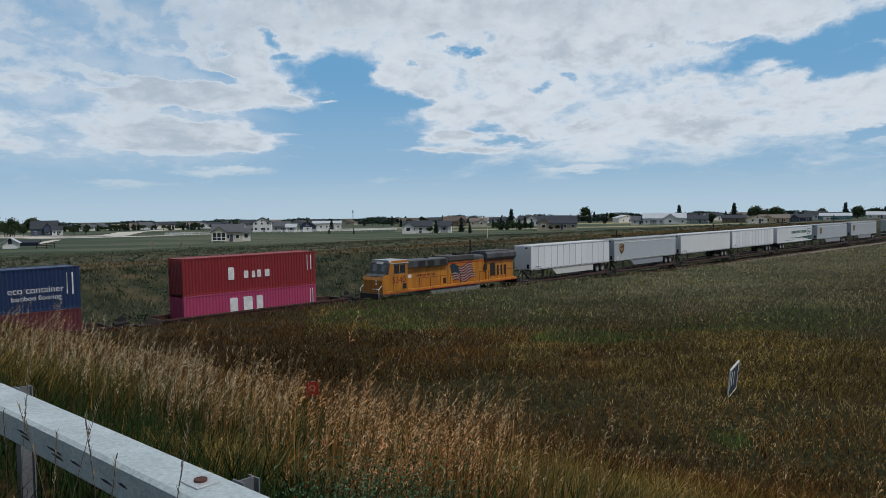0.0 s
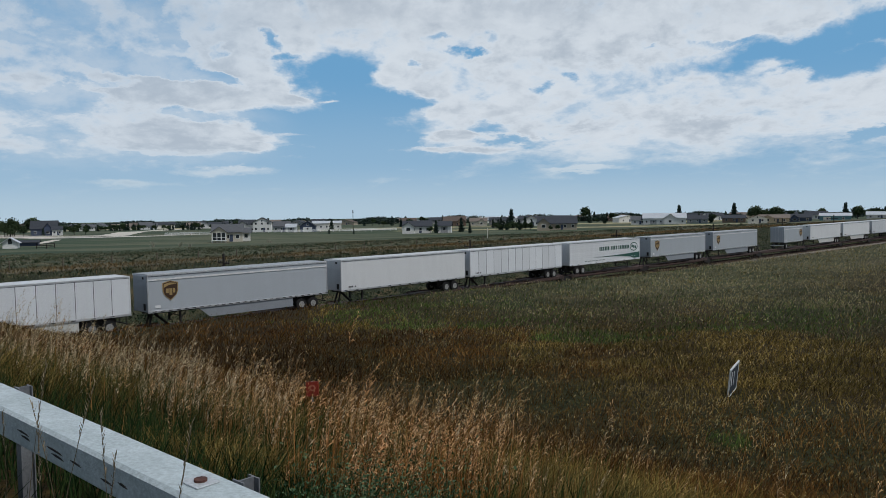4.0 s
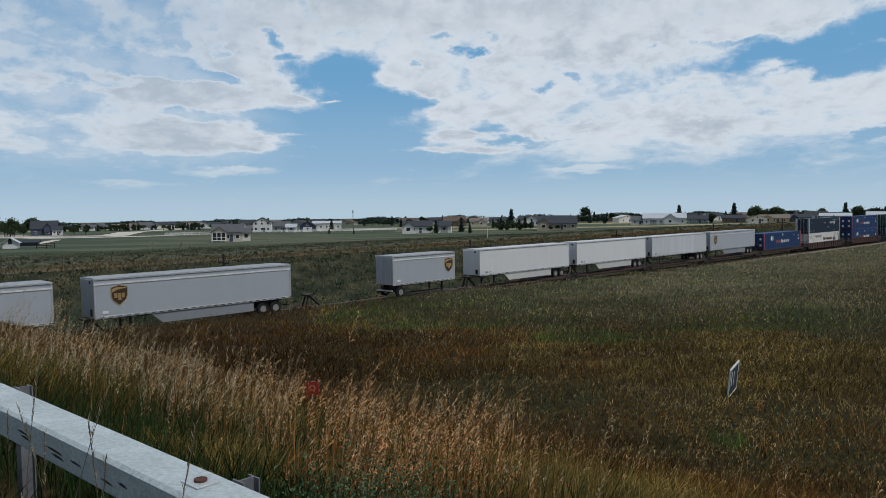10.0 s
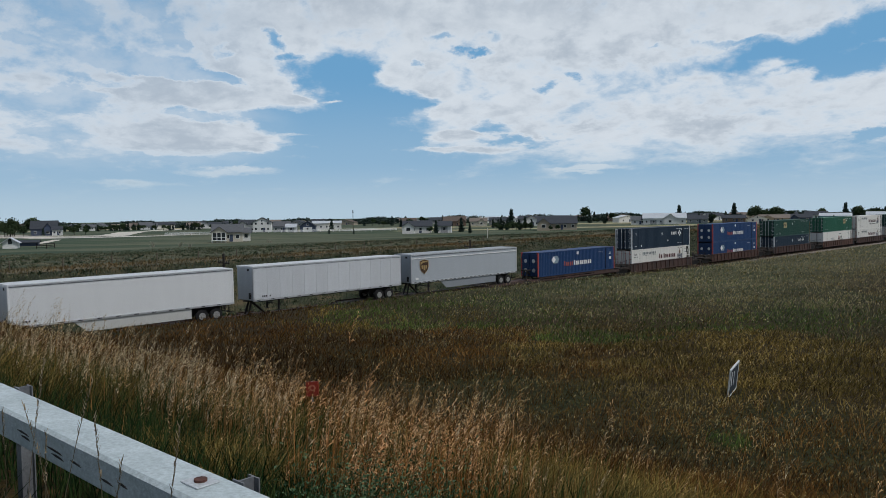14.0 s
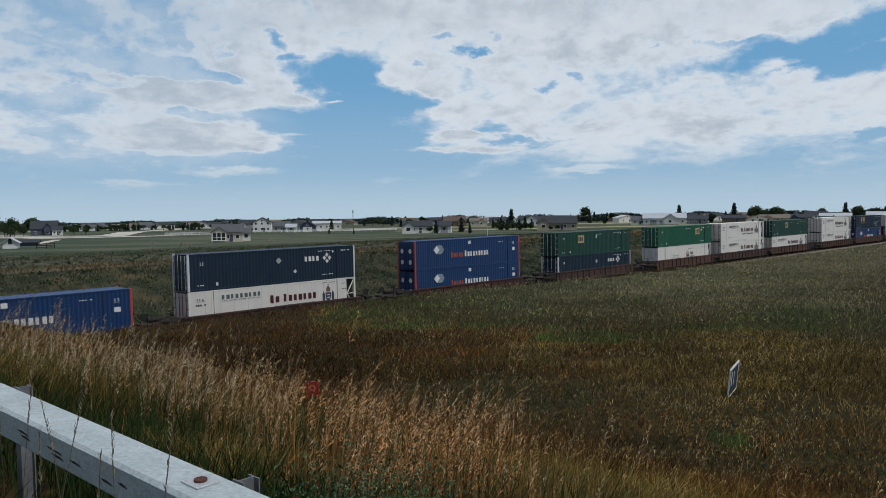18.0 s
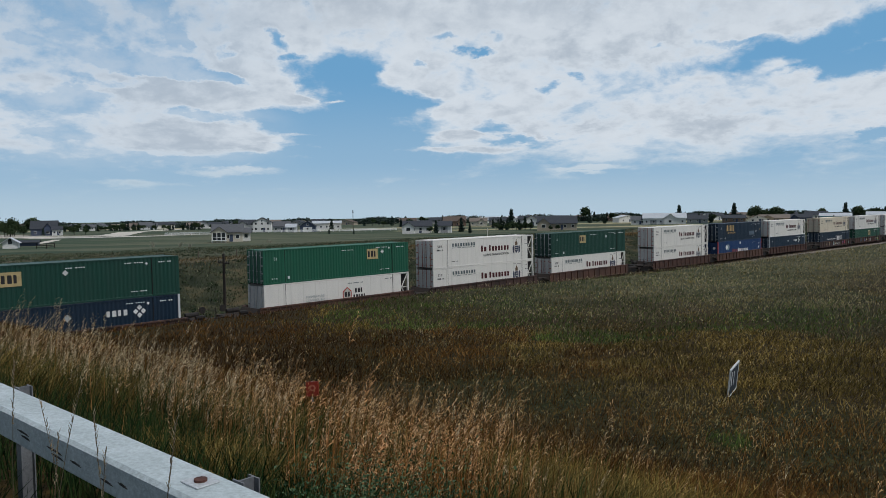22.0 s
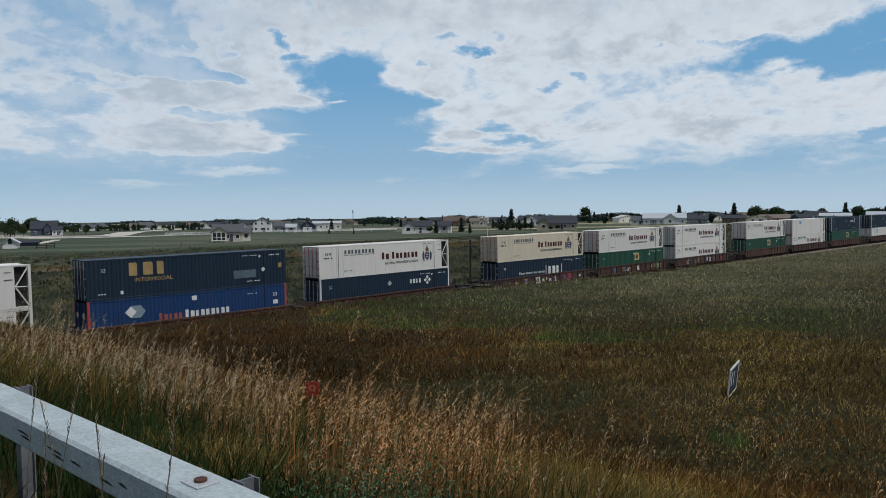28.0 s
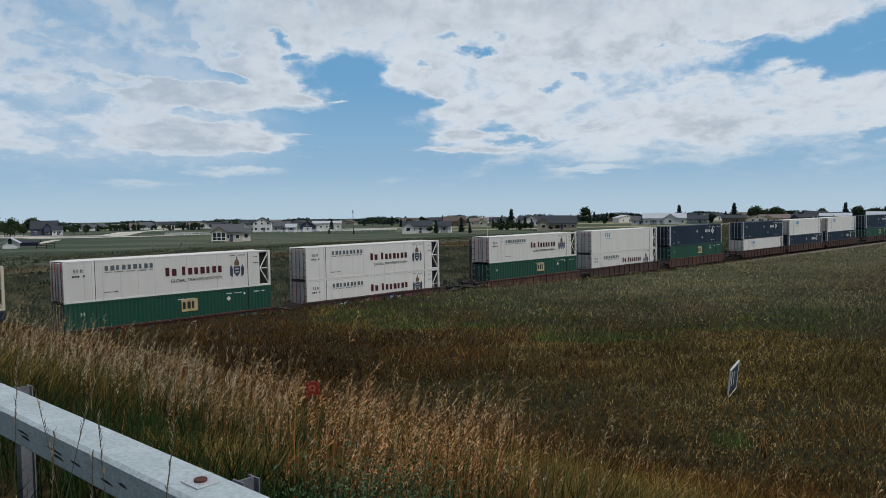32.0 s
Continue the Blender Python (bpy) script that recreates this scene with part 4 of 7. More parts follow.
def trailer(L, kind, flip=False, skirt=True, tandem=True):
    """A road trailer; its nose at -x unless flipped. Origin under its middle where the tyres stand."""
    body = {"grey": (0.40, 0.43, 0.46), "white": (0.72, 0.73, 0.73), "panel": (0.70, 0.72, 0.74), "striped": (0.74, 0.75, 0.76), "silver": (0.60, 0.62, 0.64)}[kind]
    what = {"grey": "grey van trailer with brown shield", "white": "plain white van trailer", "panel": "white plate-sided van trailer",
            "striped": "white reefer trailer with green swoosh", "silver": "streaky silver-white van trailer"}[kind]
    if L < 10:
        what = "short grey pup trailer with brown shield"
    ob = thing("semi_trailer", what + ", on a spine car", "trailer", "trailers on the train")
    m = paint(body, 0.55 if kind == "silver" else 0.3, 0.45)
    f = -1 if flip else 1
    W, z0, z1 = 2.59, 1.18, 4.06
    y = -W / 2
    a, e = -L / 2, L / 2
    n = 13 if L > 10 else 7
    if kind in ("panel", "silver"):
        pw = (L - 0.2) / n
        pm = cached(("panel", kind, L), "side_sheet", m, lambda: Build().cbox(-pw / 2 + 0.006, pw / 2 - 0.006, -0.012, 0.012, z0 + 0.18, z1 - 0.12, 0.004))
        for i in range(n):
            part("side_sheet", pm, m, ob).location = (a + 0.1 + (i + 0.5) * pw, y + 0.012, 0)
            if i and kind == "panel":
                part("seam", cached(("seam",), "seam", SEAM_SHADE, lambda: Build().box(-0.02, 0.02, -0.004, 0.01, z0 + 0.2, z1 - 0.13)), SEAM_SHADE, ob, "dark seam between sheets").location = (a + 0.1 + i * pw, y, 0)
    core = Build().cbox(a + 0.02, e - 0.02, y + 0.02, -y - 0.02, z0 + 0.05, z1 - 0.02, 0.03)
    if kind == "striped":
        rib = Build().box(a + 0.1, e - 0.1, y + 0.008, y + 0.025, 0, 0.075).mesh("side_rib", m)
        for i in range(26):
            part("side_rib", rib, m, ob).location = (0, 0, z0 + 0.2 + i * 0.1)
    part("body", core, m, ob)
    part("roof", Build().cbox(a + 0.03, e - 0.03, y + 0.06, -y - 0.06, z1 - 0.03, z1 + 0.012, 0.01), paint((0.27, 0.285, 0.30) if kind == "grey" else (0.50, 0.51, 0.52), 0.6), ob, "dusty sheet roof")
    part("top_rail", Build().cbox(a, e, y - 0.004, y + 0.05, z1 - 0.14, z1, 0.01), ALU, ob)
    part("top_rail", Build().cbox(a, e, -y - 0.05, -y + 0.004, z1 - 0.14, z1, 0.01), ALU, ob)
    part("bottom_rail", Build().cbox(a, e, y - 0.006, y + 0.05, z0, z0 + 0.17, 0.01), ALU if kind != "striped" else m, ob)
    part("bottom_rail", Build().cbox(a, e, -y - 0.05, -y + 0.006, z0, z0 + 0.17, 0.01), ALU, ob)
    # dark strip that stands for the roof rail's shadow on the side
    part("gutter_line", Build().box(a + 0.06, e - 0.06, y - 0.008, y, z1 - 0.155, z1 - 0.125), SEAM_SHADE, ob, "dark line painted for the shade under the roof rail")
    dash = cached(("dash", kind), "reflector", BLACKISH, lambda: Build().box(-0.16, 0.16, y - 0.01, y - 0.005, z0 + 0.05, z0 + 0.11))
    for i in range(int(L / (0.62 if kind == "grey" else 1.3))):
        part("reflector", dash, BLACKISH, ob).location = (a + 0.5 + i * (0.62 if kind == "grey" else 1.3), 0, 0)
    for px in (a + 0.05, e - 0.05):
        part("corner_post", Build().cbox(px - 0.06, px + 0.06, y - 0.006, y + 0.08, z0, z1 - 0.02, 0.015), ALU if kind in ("grey", "silver") else m, ob)
    # nose and rear
    nx, rx = (a, e) if not flip else (e, a)
    part("nose_wall", Build().cbox(nx - 0.012, nx + 0.012, y + 0.1, -y - 0.1, z0 + 0.1, z1 - 0.1, 0.004), m, ob)
    part("nose_vent", Build().box(nx - 0.02, nx + 0.02, -0.75, -0.45, z1 - 0.38, z1 - 0.2), DARK, ob)
    part("hose_box", Build().cbox(nx - 0.07, nx + 0.07, -0.95, -0.65, z0 + 0.2, z0 + 0.7, 0.02), DARK, ob)
    for sgn in (-1, 1):
        part("door", Build().cbox(rx - 0.02, rx + 0.02, min(sgn * 0.02, sgn * 1.2), max(sgn * 0.02, sgn * 1.2), z0 + 0.08, z1 - 0.1, 0.008), m, ob)
        for o in (0.25, 0.95):
            part("locking_rod", Build().rod((rx + (0.03 if not flip else -0.03), sgn * o, z0 + 0.1), (rx + (0.03 if not flip else -0.03), sgn * o, z1 - 0.1), 0.022), ALU, ob)
    if kind == "striped":
        part("refrigeration_unit", Build().cbox(nx - 0.02, nx + 0.55, -0.95, 0.95, 2.0, 3.85, 0.08), m, ob)
    # under the floor
    part("underframe", Build().box(a + 0.3, e - 0.3, -0.5, -0.4, z0 - 0.16, z0 + 0.05).box(a + 0.3, e - 0.3, 0.4, 0.5, z0 - 0.16, z0 + 0.05), DARK, ob)
    gx = nx + f * 2.6 if L > 10 else nx + f * 1.6
    for yy in (-0.95, 0.95):
        part("landing_leg", Build().cbox(gx - 0.07, gx + 0.07, yy - 0.07, yy + 0.07, 0.28, z0, 0.01).cbox(gx - 0.16, gx + 0.16, yy - 0.12, yy + 0.12, 0.22, 0.28, 0.01), DARK, ob)
    part("leg_brace", Build().rod((gx, -0.95, 0.5), (gx + f * 0.9, -0.5, z0), 0.04).rod((gx, 0.95, 0.5), (gx + f * 0.9, 0.5, z0), 0.04).rod((gx, -0.95, 0.75), (gx, 0.95, 0.75), 0.03), DARK, ob)
    axles = ([rx - f * 2.75, rx - f * 1.55] if tandem else [rx - f * 1.0])
    tyre = cached(("tyre",), "tyre", TYRE, lambda: Build().wheel(0, -0.14, 0.14, 0, 0.5, 24).wheel(0, -0.16, -0.1, 0, 0.42, 24))
    rim = cached(("rim",), "rim", RIM, lambda: Build().wheel(0, -0.165, -0.12, 0, 0.28, 16).wheel(0, -0.20, -0.12, 0, 0.12, 10))
    for ax in axles:
        part("axle", Build().rod((ax, -1.0, 0.5), (ax, 1.0, 0.5), 0.06), DARK, ob)
        for yy in (-1.13, 1.13):
            w = part("wheel", tyre, TYRE, ob)
            w.location = (ax, yy, 0.5)
            part("rim", rim, RIM, w, "pale painted rim")
    if axles:
        part("suspension", Build().box(min(axles) - 0.7, max(axles) + 0.7, -0.6, -0.45, 0.6, z0).box(min(axles) - 0.7, max(axles) + 0.7, 0.45, 0.6, 0.6, z0), DARK, ob)
    part("rear_bumper", Build().rod((rx - f * 0.1, -1.1, 0.55), (rx - f * 0.1, 1.1, 0.55), 0.05).rod((rx - f * 0.1, -0.6, 0.55), (rx - f * 0.1, -0.6, z0), 0.04).rod((rx - f * 0.1, 0.6, 0.55), (rx - f * 0.1, 0.6, z0), 0.04), DARK, ob)
    if skirt:
        s0, s1 = nx + f * 4.0, rx - f * 3.6
        part("side_skirt", Build().prism([(s0, z0), (s0 + f * 0.9, 0.42), (s1, 0.42), (s1, z0)], y + 0.06, y + 0.09), paint((0.25, 0.27, 0.295) if kind == "grey" else (0.56, 0.56, 0.53), 0.4), ob, "side skirt panel between the legs and the wheels")
    # markings
    yy = y - 0.008
    if kind == "grey":
        part("roof_band", Build().box(a + 0.05, e - 0.05, yy - 0.006, yy + 0.004, z1 - 0.48, z1 - 0.36), WHITE, ob, "pale band below the roof")
        sx = (a + 1.75) if L > 10 else (e - 0.9)
        def shield(k, dy):
            return Build().prism([(sx - 0.62 * k, 3.05 + 0.32 * k), (sx - 0.62 * k, 2.75), (sx - 0.5 * k, 2.45), (sx, 2.72 - 0.72 * k), (sx + 0.5 * k, 2.45), (sx + 0.62 * k, 2.75), (sx + 0.62 * k, 3.05 + 0.32 * k), (sx, 3.12 + 0.4 * k)], yy - dy, yy)
        part("shield_border", shield(0.98, 0.006), GOLD, ob, "gold shield border")
        part("shield", shield(0.87, 0.012), SHIELD, ob, "dark brown shield emblem")
        part("shield_sweep", Build().prism([(sx - 0.5, 3.0), (sx - 0.1, 3.18), (sx + 0.5, 3.25), (sx + 0.5, 3.3), (sx - 0.1, 3.36), (sx - 0.5, 3.25)], yy - 0.017, yy), GOLD, ob)
        for bx, bw, bz in ((-0.36, 0.22, 2.58), (-0.09, 0.22, 2.42), (0.18, 0.18, 2.58)):
            part("letter_block", Build().box(sx + bx, sx + bx + bw, yy - 0.017, yy, bz, 2.92), GOLD, ob)
        plate(ob, "label_plate", a + 0.55, a + 0.95, z0 + 0.35, z0 + 0.55, yy, WHITE)
    elif kind == "striped":
        word(ob, "lettering", "oooooo oooo ooooooo", a + 6.4, 2.75, 0.5, yy - 0.012, TEAL, "dark green slanted lettering drawn as blocks", 0.68, 0.16)
        ring = [(e - 1.55 + 0.95 * math.cos(q), 2.95 + 0.58 * math.sin(q)) for q in np.linspace(0, 2 * math.pi, 25)[:-1]]
        part("oval", Build().prism(ring, yy - 0.016, yy - 0.01), TEAL, ob, "dark green oval emblem")
        ring2 = [(e - 1.55 + 0.83 * math.cos(q), 2.95 + 0.47 * math.sin(q)) for q in np.linspace(0, 2 * math.pi, 25)[:-1]]
        part("oval_field", Build().prism(ring2, yy - 0.02, yy - 0.015), m, ob)
        part("oval_blocks", Build().box(e - 2.15, e - 1.8, yy - 0.025, yy - 0.02, 2.85, 3.2).box(e - 1.7, e - 1.4, yy - 0.025, yy - 0.02, 2.75, 3.1).box(e - 1.3, e - 0.95, yy - 0.025, yy - 0.02, 2.65, 3.05), TEAL, ob)
        sweep = [(e - 11.5, 1.95)] + [(e - 11.5 + 11.4 * q, 1.95 + 0.25 * q ** 2) for q in np.linspace(0.1, 1, 9)] + [(e - 0.1, 1.4), (e - 1.5, 1.38)] + [(e - 11.5 + 10.0 * q, 1.93 - 0.03 * math.sin(q * 3.1) - 0.5 * q ** 5) for q in np.linspace(0.9, 0.1, 8)]
        part("swoosh", Build().prism(sweep, yy - 0.016, yy - 0.01), TEAL, ob, "dark green swoosh")
        plate(ob, "small_print", e - 3.0, e - 1.2, 1.6, 1.7, yy - 0.016, WHITE)
        plate(ob, "small_print", a + 3.2, a + 7.6, 1.5, 1.6, yy - 0.012, TEAL)
    else:
        plate(ob, "small_print", a + 0.8, a + 1.7, z0 + 0.3, z0 + 0.45, yy - 0.004, BLACKISH)
    if L < 10:
        part("rear_step", Build().cbox(a - 0.05, a + 0.02, -1.2, 1.2, 0.6, 0.75, 0.01), ALU, ob)
    return ob


def locomotive(u):
    ob = thing("locomotive", "yellow and grey diesel locomotive with a flag on its side", "locomotive")
    yel = mat("locomotive_yellow", (0.50, 0.195, 0.018), 0.5, 0, (0.27, 0.11, 0.022), 1.2, 0.6, (1.5, 1.5, 0.25), 0.06, 25)
    gry = mat("locomotive_grey", (0.085, 0.092, 0.10), 0.6, 0, (0.03, 0.03, 0.03), 1.2, 0.7, (1.5, 1.5, 0.3), 0.08, 25)
    tank = mat("fuel_tank_grey", (0.22, 0.23, 0.24), 0.6, 0, (0.12, 0.12, 0.12), 1.2, 0.7)
    palegrey = mat("pale_cab_roof", (0.36, 0.38, 0.40), 0.6, 0, (0.22, 0.22, 0.22), 1.5, 0.7)
    NUMBERRED = mat("number_red", (0.16, 0.018, 0.018), 0.6, bump=0)
    redl = mat("red_line", (0.45, 0.03, 0.03), 0.5, bump=0)
    roofm = mat("dark_roof", (0.045, 0.045, 0.048), 0.7, 0, (0.075, 0.07, 0.065), 1.5, 0.8)
    a, e = -10.4, 10.4
    part("platform", Build().cbox(a + 0.4, e - 0.7, -1.5, 1.5, 1.34, 1.62, 0.03), yel, ob)
    for x0, x1 in ((a, a + 0.38), (e - 0.68, e)):
        part("end_step", Build().cbox(x0, x1, -1.5, 1.5, 0.9, 1.45, 0.03), DARK, ob, "dark steel end steps")
    part("sill_line", Build().box(a + 0.5, e - 0.8, -1.512, -1.5, 1.36, 1.42), redl, ob, "red reflective line")
    part("nose", Build().prism([(a + 0.42, 1.5), (a + 1.75, 1.5), (a + 1.75, 3.2), (a + 1.2, 3.2), (a + 0.5, 3.02), (a + 0.38, 2.7)], -1.47, 1.47), yel, ob, "yellow sloping nose")
    part("nose_top", Build().prism([(a + 0.5, 3.03), (a + 1.2, 3.21), (a + 1.75, 3.21), (a + 1.75, 3.25), (a + 1.18, 3.25), (a + 0.49, 3.07)], -1.25, 1.25), gry, ob)
    cab = Build().prism([(a + 1.15, 3.2), (a + 1.4, 4.3), (a + 1.75, 4.5), (a + 3.6, 4.5), (a + 3.6, 1.5), (a + 1.75, 1.5), (a + 1.75, 3.2)], -1.5, 1.5)
    part("cab", cab, yel, ob)
    part("cab_roof", Build().prism([(-1.55, 4.22), (-1.2, 4.56), (1.2, 4.56), (1.55, 4.22), (1.5, 4.18), (-1.5, 4.18)], a + 1.4, a + 3.7, "x"), palegrey, ob, "pale grey cab roof")
    part("cab_front", Build().prism([(a + 1.12, 3.22), (a + 1.37, 4.28), (a + 1.41, 4.28), (a + 1.17, 3.22)], -1.45, 1.45), gry, ob)
    for yy in (-0.95, 0.35):
        part("windscreen", Build().prism([(a + 1.16, 3.47), (a + 1.33, 4.15), (a + 1.355, 4.15), (a + 1.185, 3.47)], yy, yy + 0.6), GLASS_DARK, ob, "dark windscreen")
    for x in (a + 1.85, a + 2.6):
        w = part("side_window", Build().cbox(x, x + 0.7, -1.512, -1.46, 3.3, 4.08, 0.02), GLASS_DARK, ob)
        for fz in (3.3, 4.15):
            part("window_frame", Build().box(x - 0.05, x + 0.72, -1.51, -1.48, fz - 0.06, fz + 0.05), gry, w)
    part("long_hood", Build().cbox(a + 3.6, a + 15.6, -1.0, 1.0, 1.6, 4.05, 0.04), yel, ob)
    part("hood_roof", Build().prism([(-1.02, 3.9), (-1.0, 4.2), (-0.6, 4.4), (0.6, 4.4), (1.0, 4.2), (1.02, 3.9)], a + 3.6, a + 15.4, "x"), gry, ob, "grey hood roof")
    part("air_intake", Build().cbox(a + 3.7, a + 9.4, -1.3, 1.3, 3.62, 4.36, 0.05), gry, ob)
    for x in (a + 5.2, a + 6.5, a + 8.2):
        part("intake_grille", Build().box(x, x + 0.95, -1.31, -1.29, 3.7, 4.25), DARK, ob)
    part("dynamic_brake", Build().cbox(a + 9.6, a + 13.6, -1.12, 1.12, 3.95, 4.5, 0.06), roofm, ob)
    part("exhaust", Build().cbox(a + 11.6, a + 12.9, -0.35, 0.35, 4.48, 4.75, 0.03), DARK, ob)
    part("radiator_hood", Build().cbox(a + 15.4, e - 0.9, -1.15, 1.15, 1.6, 4.0, 0.04), yel, ob)
    part("radiator", Build().prism([(-1.15, 3.6), (-1.5, 4.0), (-1.5, 4.42), (-1.2, 4.62), (1.2, 4.62), (1.5, 4.42), (1.5, 4.0), (1.15, 3.6)], a + 15.2, e - 0.7, "x"), gry, ob, "overhanging grey radiator")
    part("radiator_top", Build().cbox(a + 15.6, e - 1.0, -1.0, 1.0, 4.6, 4.72, 0.03), roofm, ob)
    part("radiator_line", Build().box(a + 15.4, e - 0.8, -1.165, -1.15, 3.55, 3.66), redl, ob)
    for x, w, z0, z1 in ((a + 15.0, 0.5, 2.7, 3.3), (a + 16.0, 0.85, 2.0, 3.35), (a + 17.15, 0.28, 2.0, 3.1), (a + 17.75, 0.28, 2.0, 3.1), (a + 18.3, 0.35, 2.0, 3.1)):
        part("vent", Build().box(x, x + w, -1.17, -1.14, z0, z1), DARK, ob)
    for x in np.arange(a + 5.4, a + 15, 1.05):
        part("hood_door", Build().cbox(x, x + 0.95, -1.022, -0.99, 1.9, 3.6, 0.01), yel, ob)
    part("engine_room_line", Build().box(a + 4.95, a + 15.3, -1.03, -1.0, 3.68, 3.75), redl, ob)
    part("equipment_door", Build().box(a + 8.9, a + 9.3, -1.035, -1.0, 1.75, 2.3), DARK, ob)
    text_part("road_number", "5340", 0.92, a + 2.45, 2.62, -1.512, NUMBERRED, ob, 0.95)
    part("cab_door", Build().box(a + 2.9, a + 3.4, -1.515, -1.5, 1.75, 2.25), DARK, ob)
    part("emblem_shield", Build().prism([(a + 4.0, 2.75), (a + 4.0, 3.0), (a + 4.5, 3.0), (a + 4.5, 2.75), (a + 4.25, 2.62)], -1.04, -1.02), WHITE, ob)
    word(ob, "lettering", "oooooooo ooooooo", a + 5.2, 2.72, 0.2, -1.03, NUMBERRED, "small dark red lettering drawn as blocks")
    # the waving flag
    FLAGRED, FLAGWHITE = mat("flag_red", (0.17, 0.016, 0.018), 0.5, bump=0), mat("flag_white", (0.30, 0.28, 0.26), 0.5, bump=0)
    flag_b = [Build(), Build(), Build()]
    fx0, fw = a + 9.9, 3.3
    for i in range(13):
        for j in range(16):
            def wave(k, r):
                q = k / 16
                return (fx0 + fw * q + 0.5 * (1 - r), 1.85 + 1.7 * r + 0.2 * math.sin(q * 8.5 + 0.4) - 0.1 * (1 - q))
            p = [wave(j, i / 13), wave(j + 1, i / 13), wave(j + 1, (i + 1) / 13), wave(j, (i + 1) / 13)]
            which = 2 if (i >= 6 and j < 6) else (0 if i % 2 == 0 else 1)
            flag_b[which].add([(x, -1.04, z) for x, z in p], [(0, 1, 2, 3)])
    fl = part("flag_stripes", flag_b[0], FLAGRED, ob, "red stripes of a waving flag")
    part("flag_white_stripes", flag_b[1], FLAGWHITE, fl)
    part("flag_canton", flag_b[2], mat("flag_blue", (0.02, 0.035, 0.05), 0.5, bump=0), fl)
    # handrails, steps and front
    rails = Build()
    for x in np.arange(a + 5.2, e - 0.4, 1.45):
        rails.rod((x, -1.47, 1.6), (x, -1.47, 2.6), 0.022)
    part("handrail", rails.rod((a + 5.2, -1.47, 2.6), (e - 0.4, -1.47, 2.6), 0.022), DARK, ob)
    part("front_handrail", Build().pipe([(a - 0.02, -1.4, 0.5), (a, -1.4, 1.9), (a + 0.7, -1.35, 2.45)], 0.03).pipe([(a - 0.02, 1.4, 0.5), (a, 1.4, 1.9), (a + 0.7, 1.35, 2.45)], 0.03).rod((a, -1.4, 1.9), (a, -0.4, 1.9), 0.025), WHITE, ob, "white front handrails")
    part("rear_handrail", Build().pipe([(e + 0.02, -1.4, 0.5), (e, -1.4, 2.4), (e - 0.7, -1.35, 2.6)], 0.03).rod((e, -1.4, 2.4), (e, -0.5, 2.4), 0.025).rod((e, -0.5, 2.4), (e, -0.5, 1.6), 0.025), WHITE, ob)
    for z in (0.45, 0.8, 1.15):
        for x in (a + 0.35, e - 0.35):
            part("step", Build().cbox(x - 0.3, x + 0.3, -1.5, -1.15, z - 0.03, z + 0.03, 0.008), DARK, ob)
    part("snow_plough", Build().prism([(a - 0.3, 0.15), (a + 0.15, 0.15), (a + 0.15, 0.9), (a - 0.05, 0.9)], -1.35, 1.35), DARK, ob)
    part("coupler", Build().cbox(a - 0.75, a + 0.1, -0.15, 0.15, 0.75, 1.05, 0.04), DARK, ob)
    part("coupler", Build().cbox(e - 0.1, e + 0.75, -0.15, 0.15, 0.75, 1.05, 0.04), DARK, ob)
    for z in (2.35, 2.65):
        part("headlight", Build().wheel(0, -0.04, 0.04, 0, 0.1, 12).moved(pose(a + 0.37, -0.55, z, 0, 0, 90)), WHITE, ob, "round headlight")
    part("number_board", Build().prism([(a + 1.34, 4.18), (a + 1.40, 4.42), (a + 1.44, 4.42), (a + 1.38, 4.18)], -0.5, 0.5), WHITE, ob)
    part("horn", Build().rod((a + 7.6, -0.2, 4.45), (a + 7.6, 0.4, 4.45), 0.07), DARK, ob)
    part("fuel_tank", Build().prism([(-1.4, 0.5), (-1.1, 0.25), (1.1, 0.25), (1.4, 0.5), (1.4, 1.25), (-1.4, 1.25)], -3.6, 3.6, "x"), tank, ob, "grey fuel tank")
    truck(ob, a + 4.1, 3)
    truck(ob, e - 4.1, 3)
    return ride(ob, u)


def put(ob, u, z):
    """Set a load on its car: the load's rows carry its height."""
    ob["rest"] = z
    return ride(ob, u)


DECK, WELL = 0.885, 0.42
# leading double-stack cars
well_car(-294.5, 10.9, 10.9, BROWN, True, True)
put(container(12.19, 2.6, MAROON, "corr", "dark maroon corrugated container in the well", False), -294.1, WELL)
ob = container(12.19, 2.9, (0.010, 0.030, 0.095), "corr", "dark blue corrugated container with white lettering", False)
text_part("lettering", "eco container", 0.62, 3.3, 1.45, -1.235, WHITE, ob)
text_part("small_lettering", "bamboo flooring", 0.46, 3.3, 0.92, -1.235, WHITE, ob)
word(ob, "brand_lettering", "oooo", -3.6, 1.2, 0.95, -1.23, WHITE, "large white lettering drawn as blocks")
for dz in (0.0, 1.0):
    plate(ob, "number_bars", 5.2, 5.27, 1.05 + dz * 0.3, 2.5, -1.235, WHITE)
plate(ob, "number_bars", 5.55, 5.65, 1.0, 2.5, -1.23, WHITE)
put(ob, -294.1, WELL + 2.61)
well_car(-273.6, 9.9, 10.9, RUST, True, True)
ob = container(12.19, 2.6, MAGENTA, "corr", "magenta pink corrugated container in the well", False)
word(ob, "lettering", "ooo", -2.2, 1.0, 1.15, -1.23, WHITE, "large white lettering drawn as blocks", 0.9, 0.15)
plate(ob, "number_bars", 5.45, 5.52, 0.9, 2.3, -1.23, WHITE)
plate(ob, "number_bars", 5.7, 5.78, 1.0, 2.3, -1.23, WHITE)
put(ob, -274.5, WELL)
ob = container(12.19, 2.9, RED, "corr", "red corrugated container with white lettering", False)
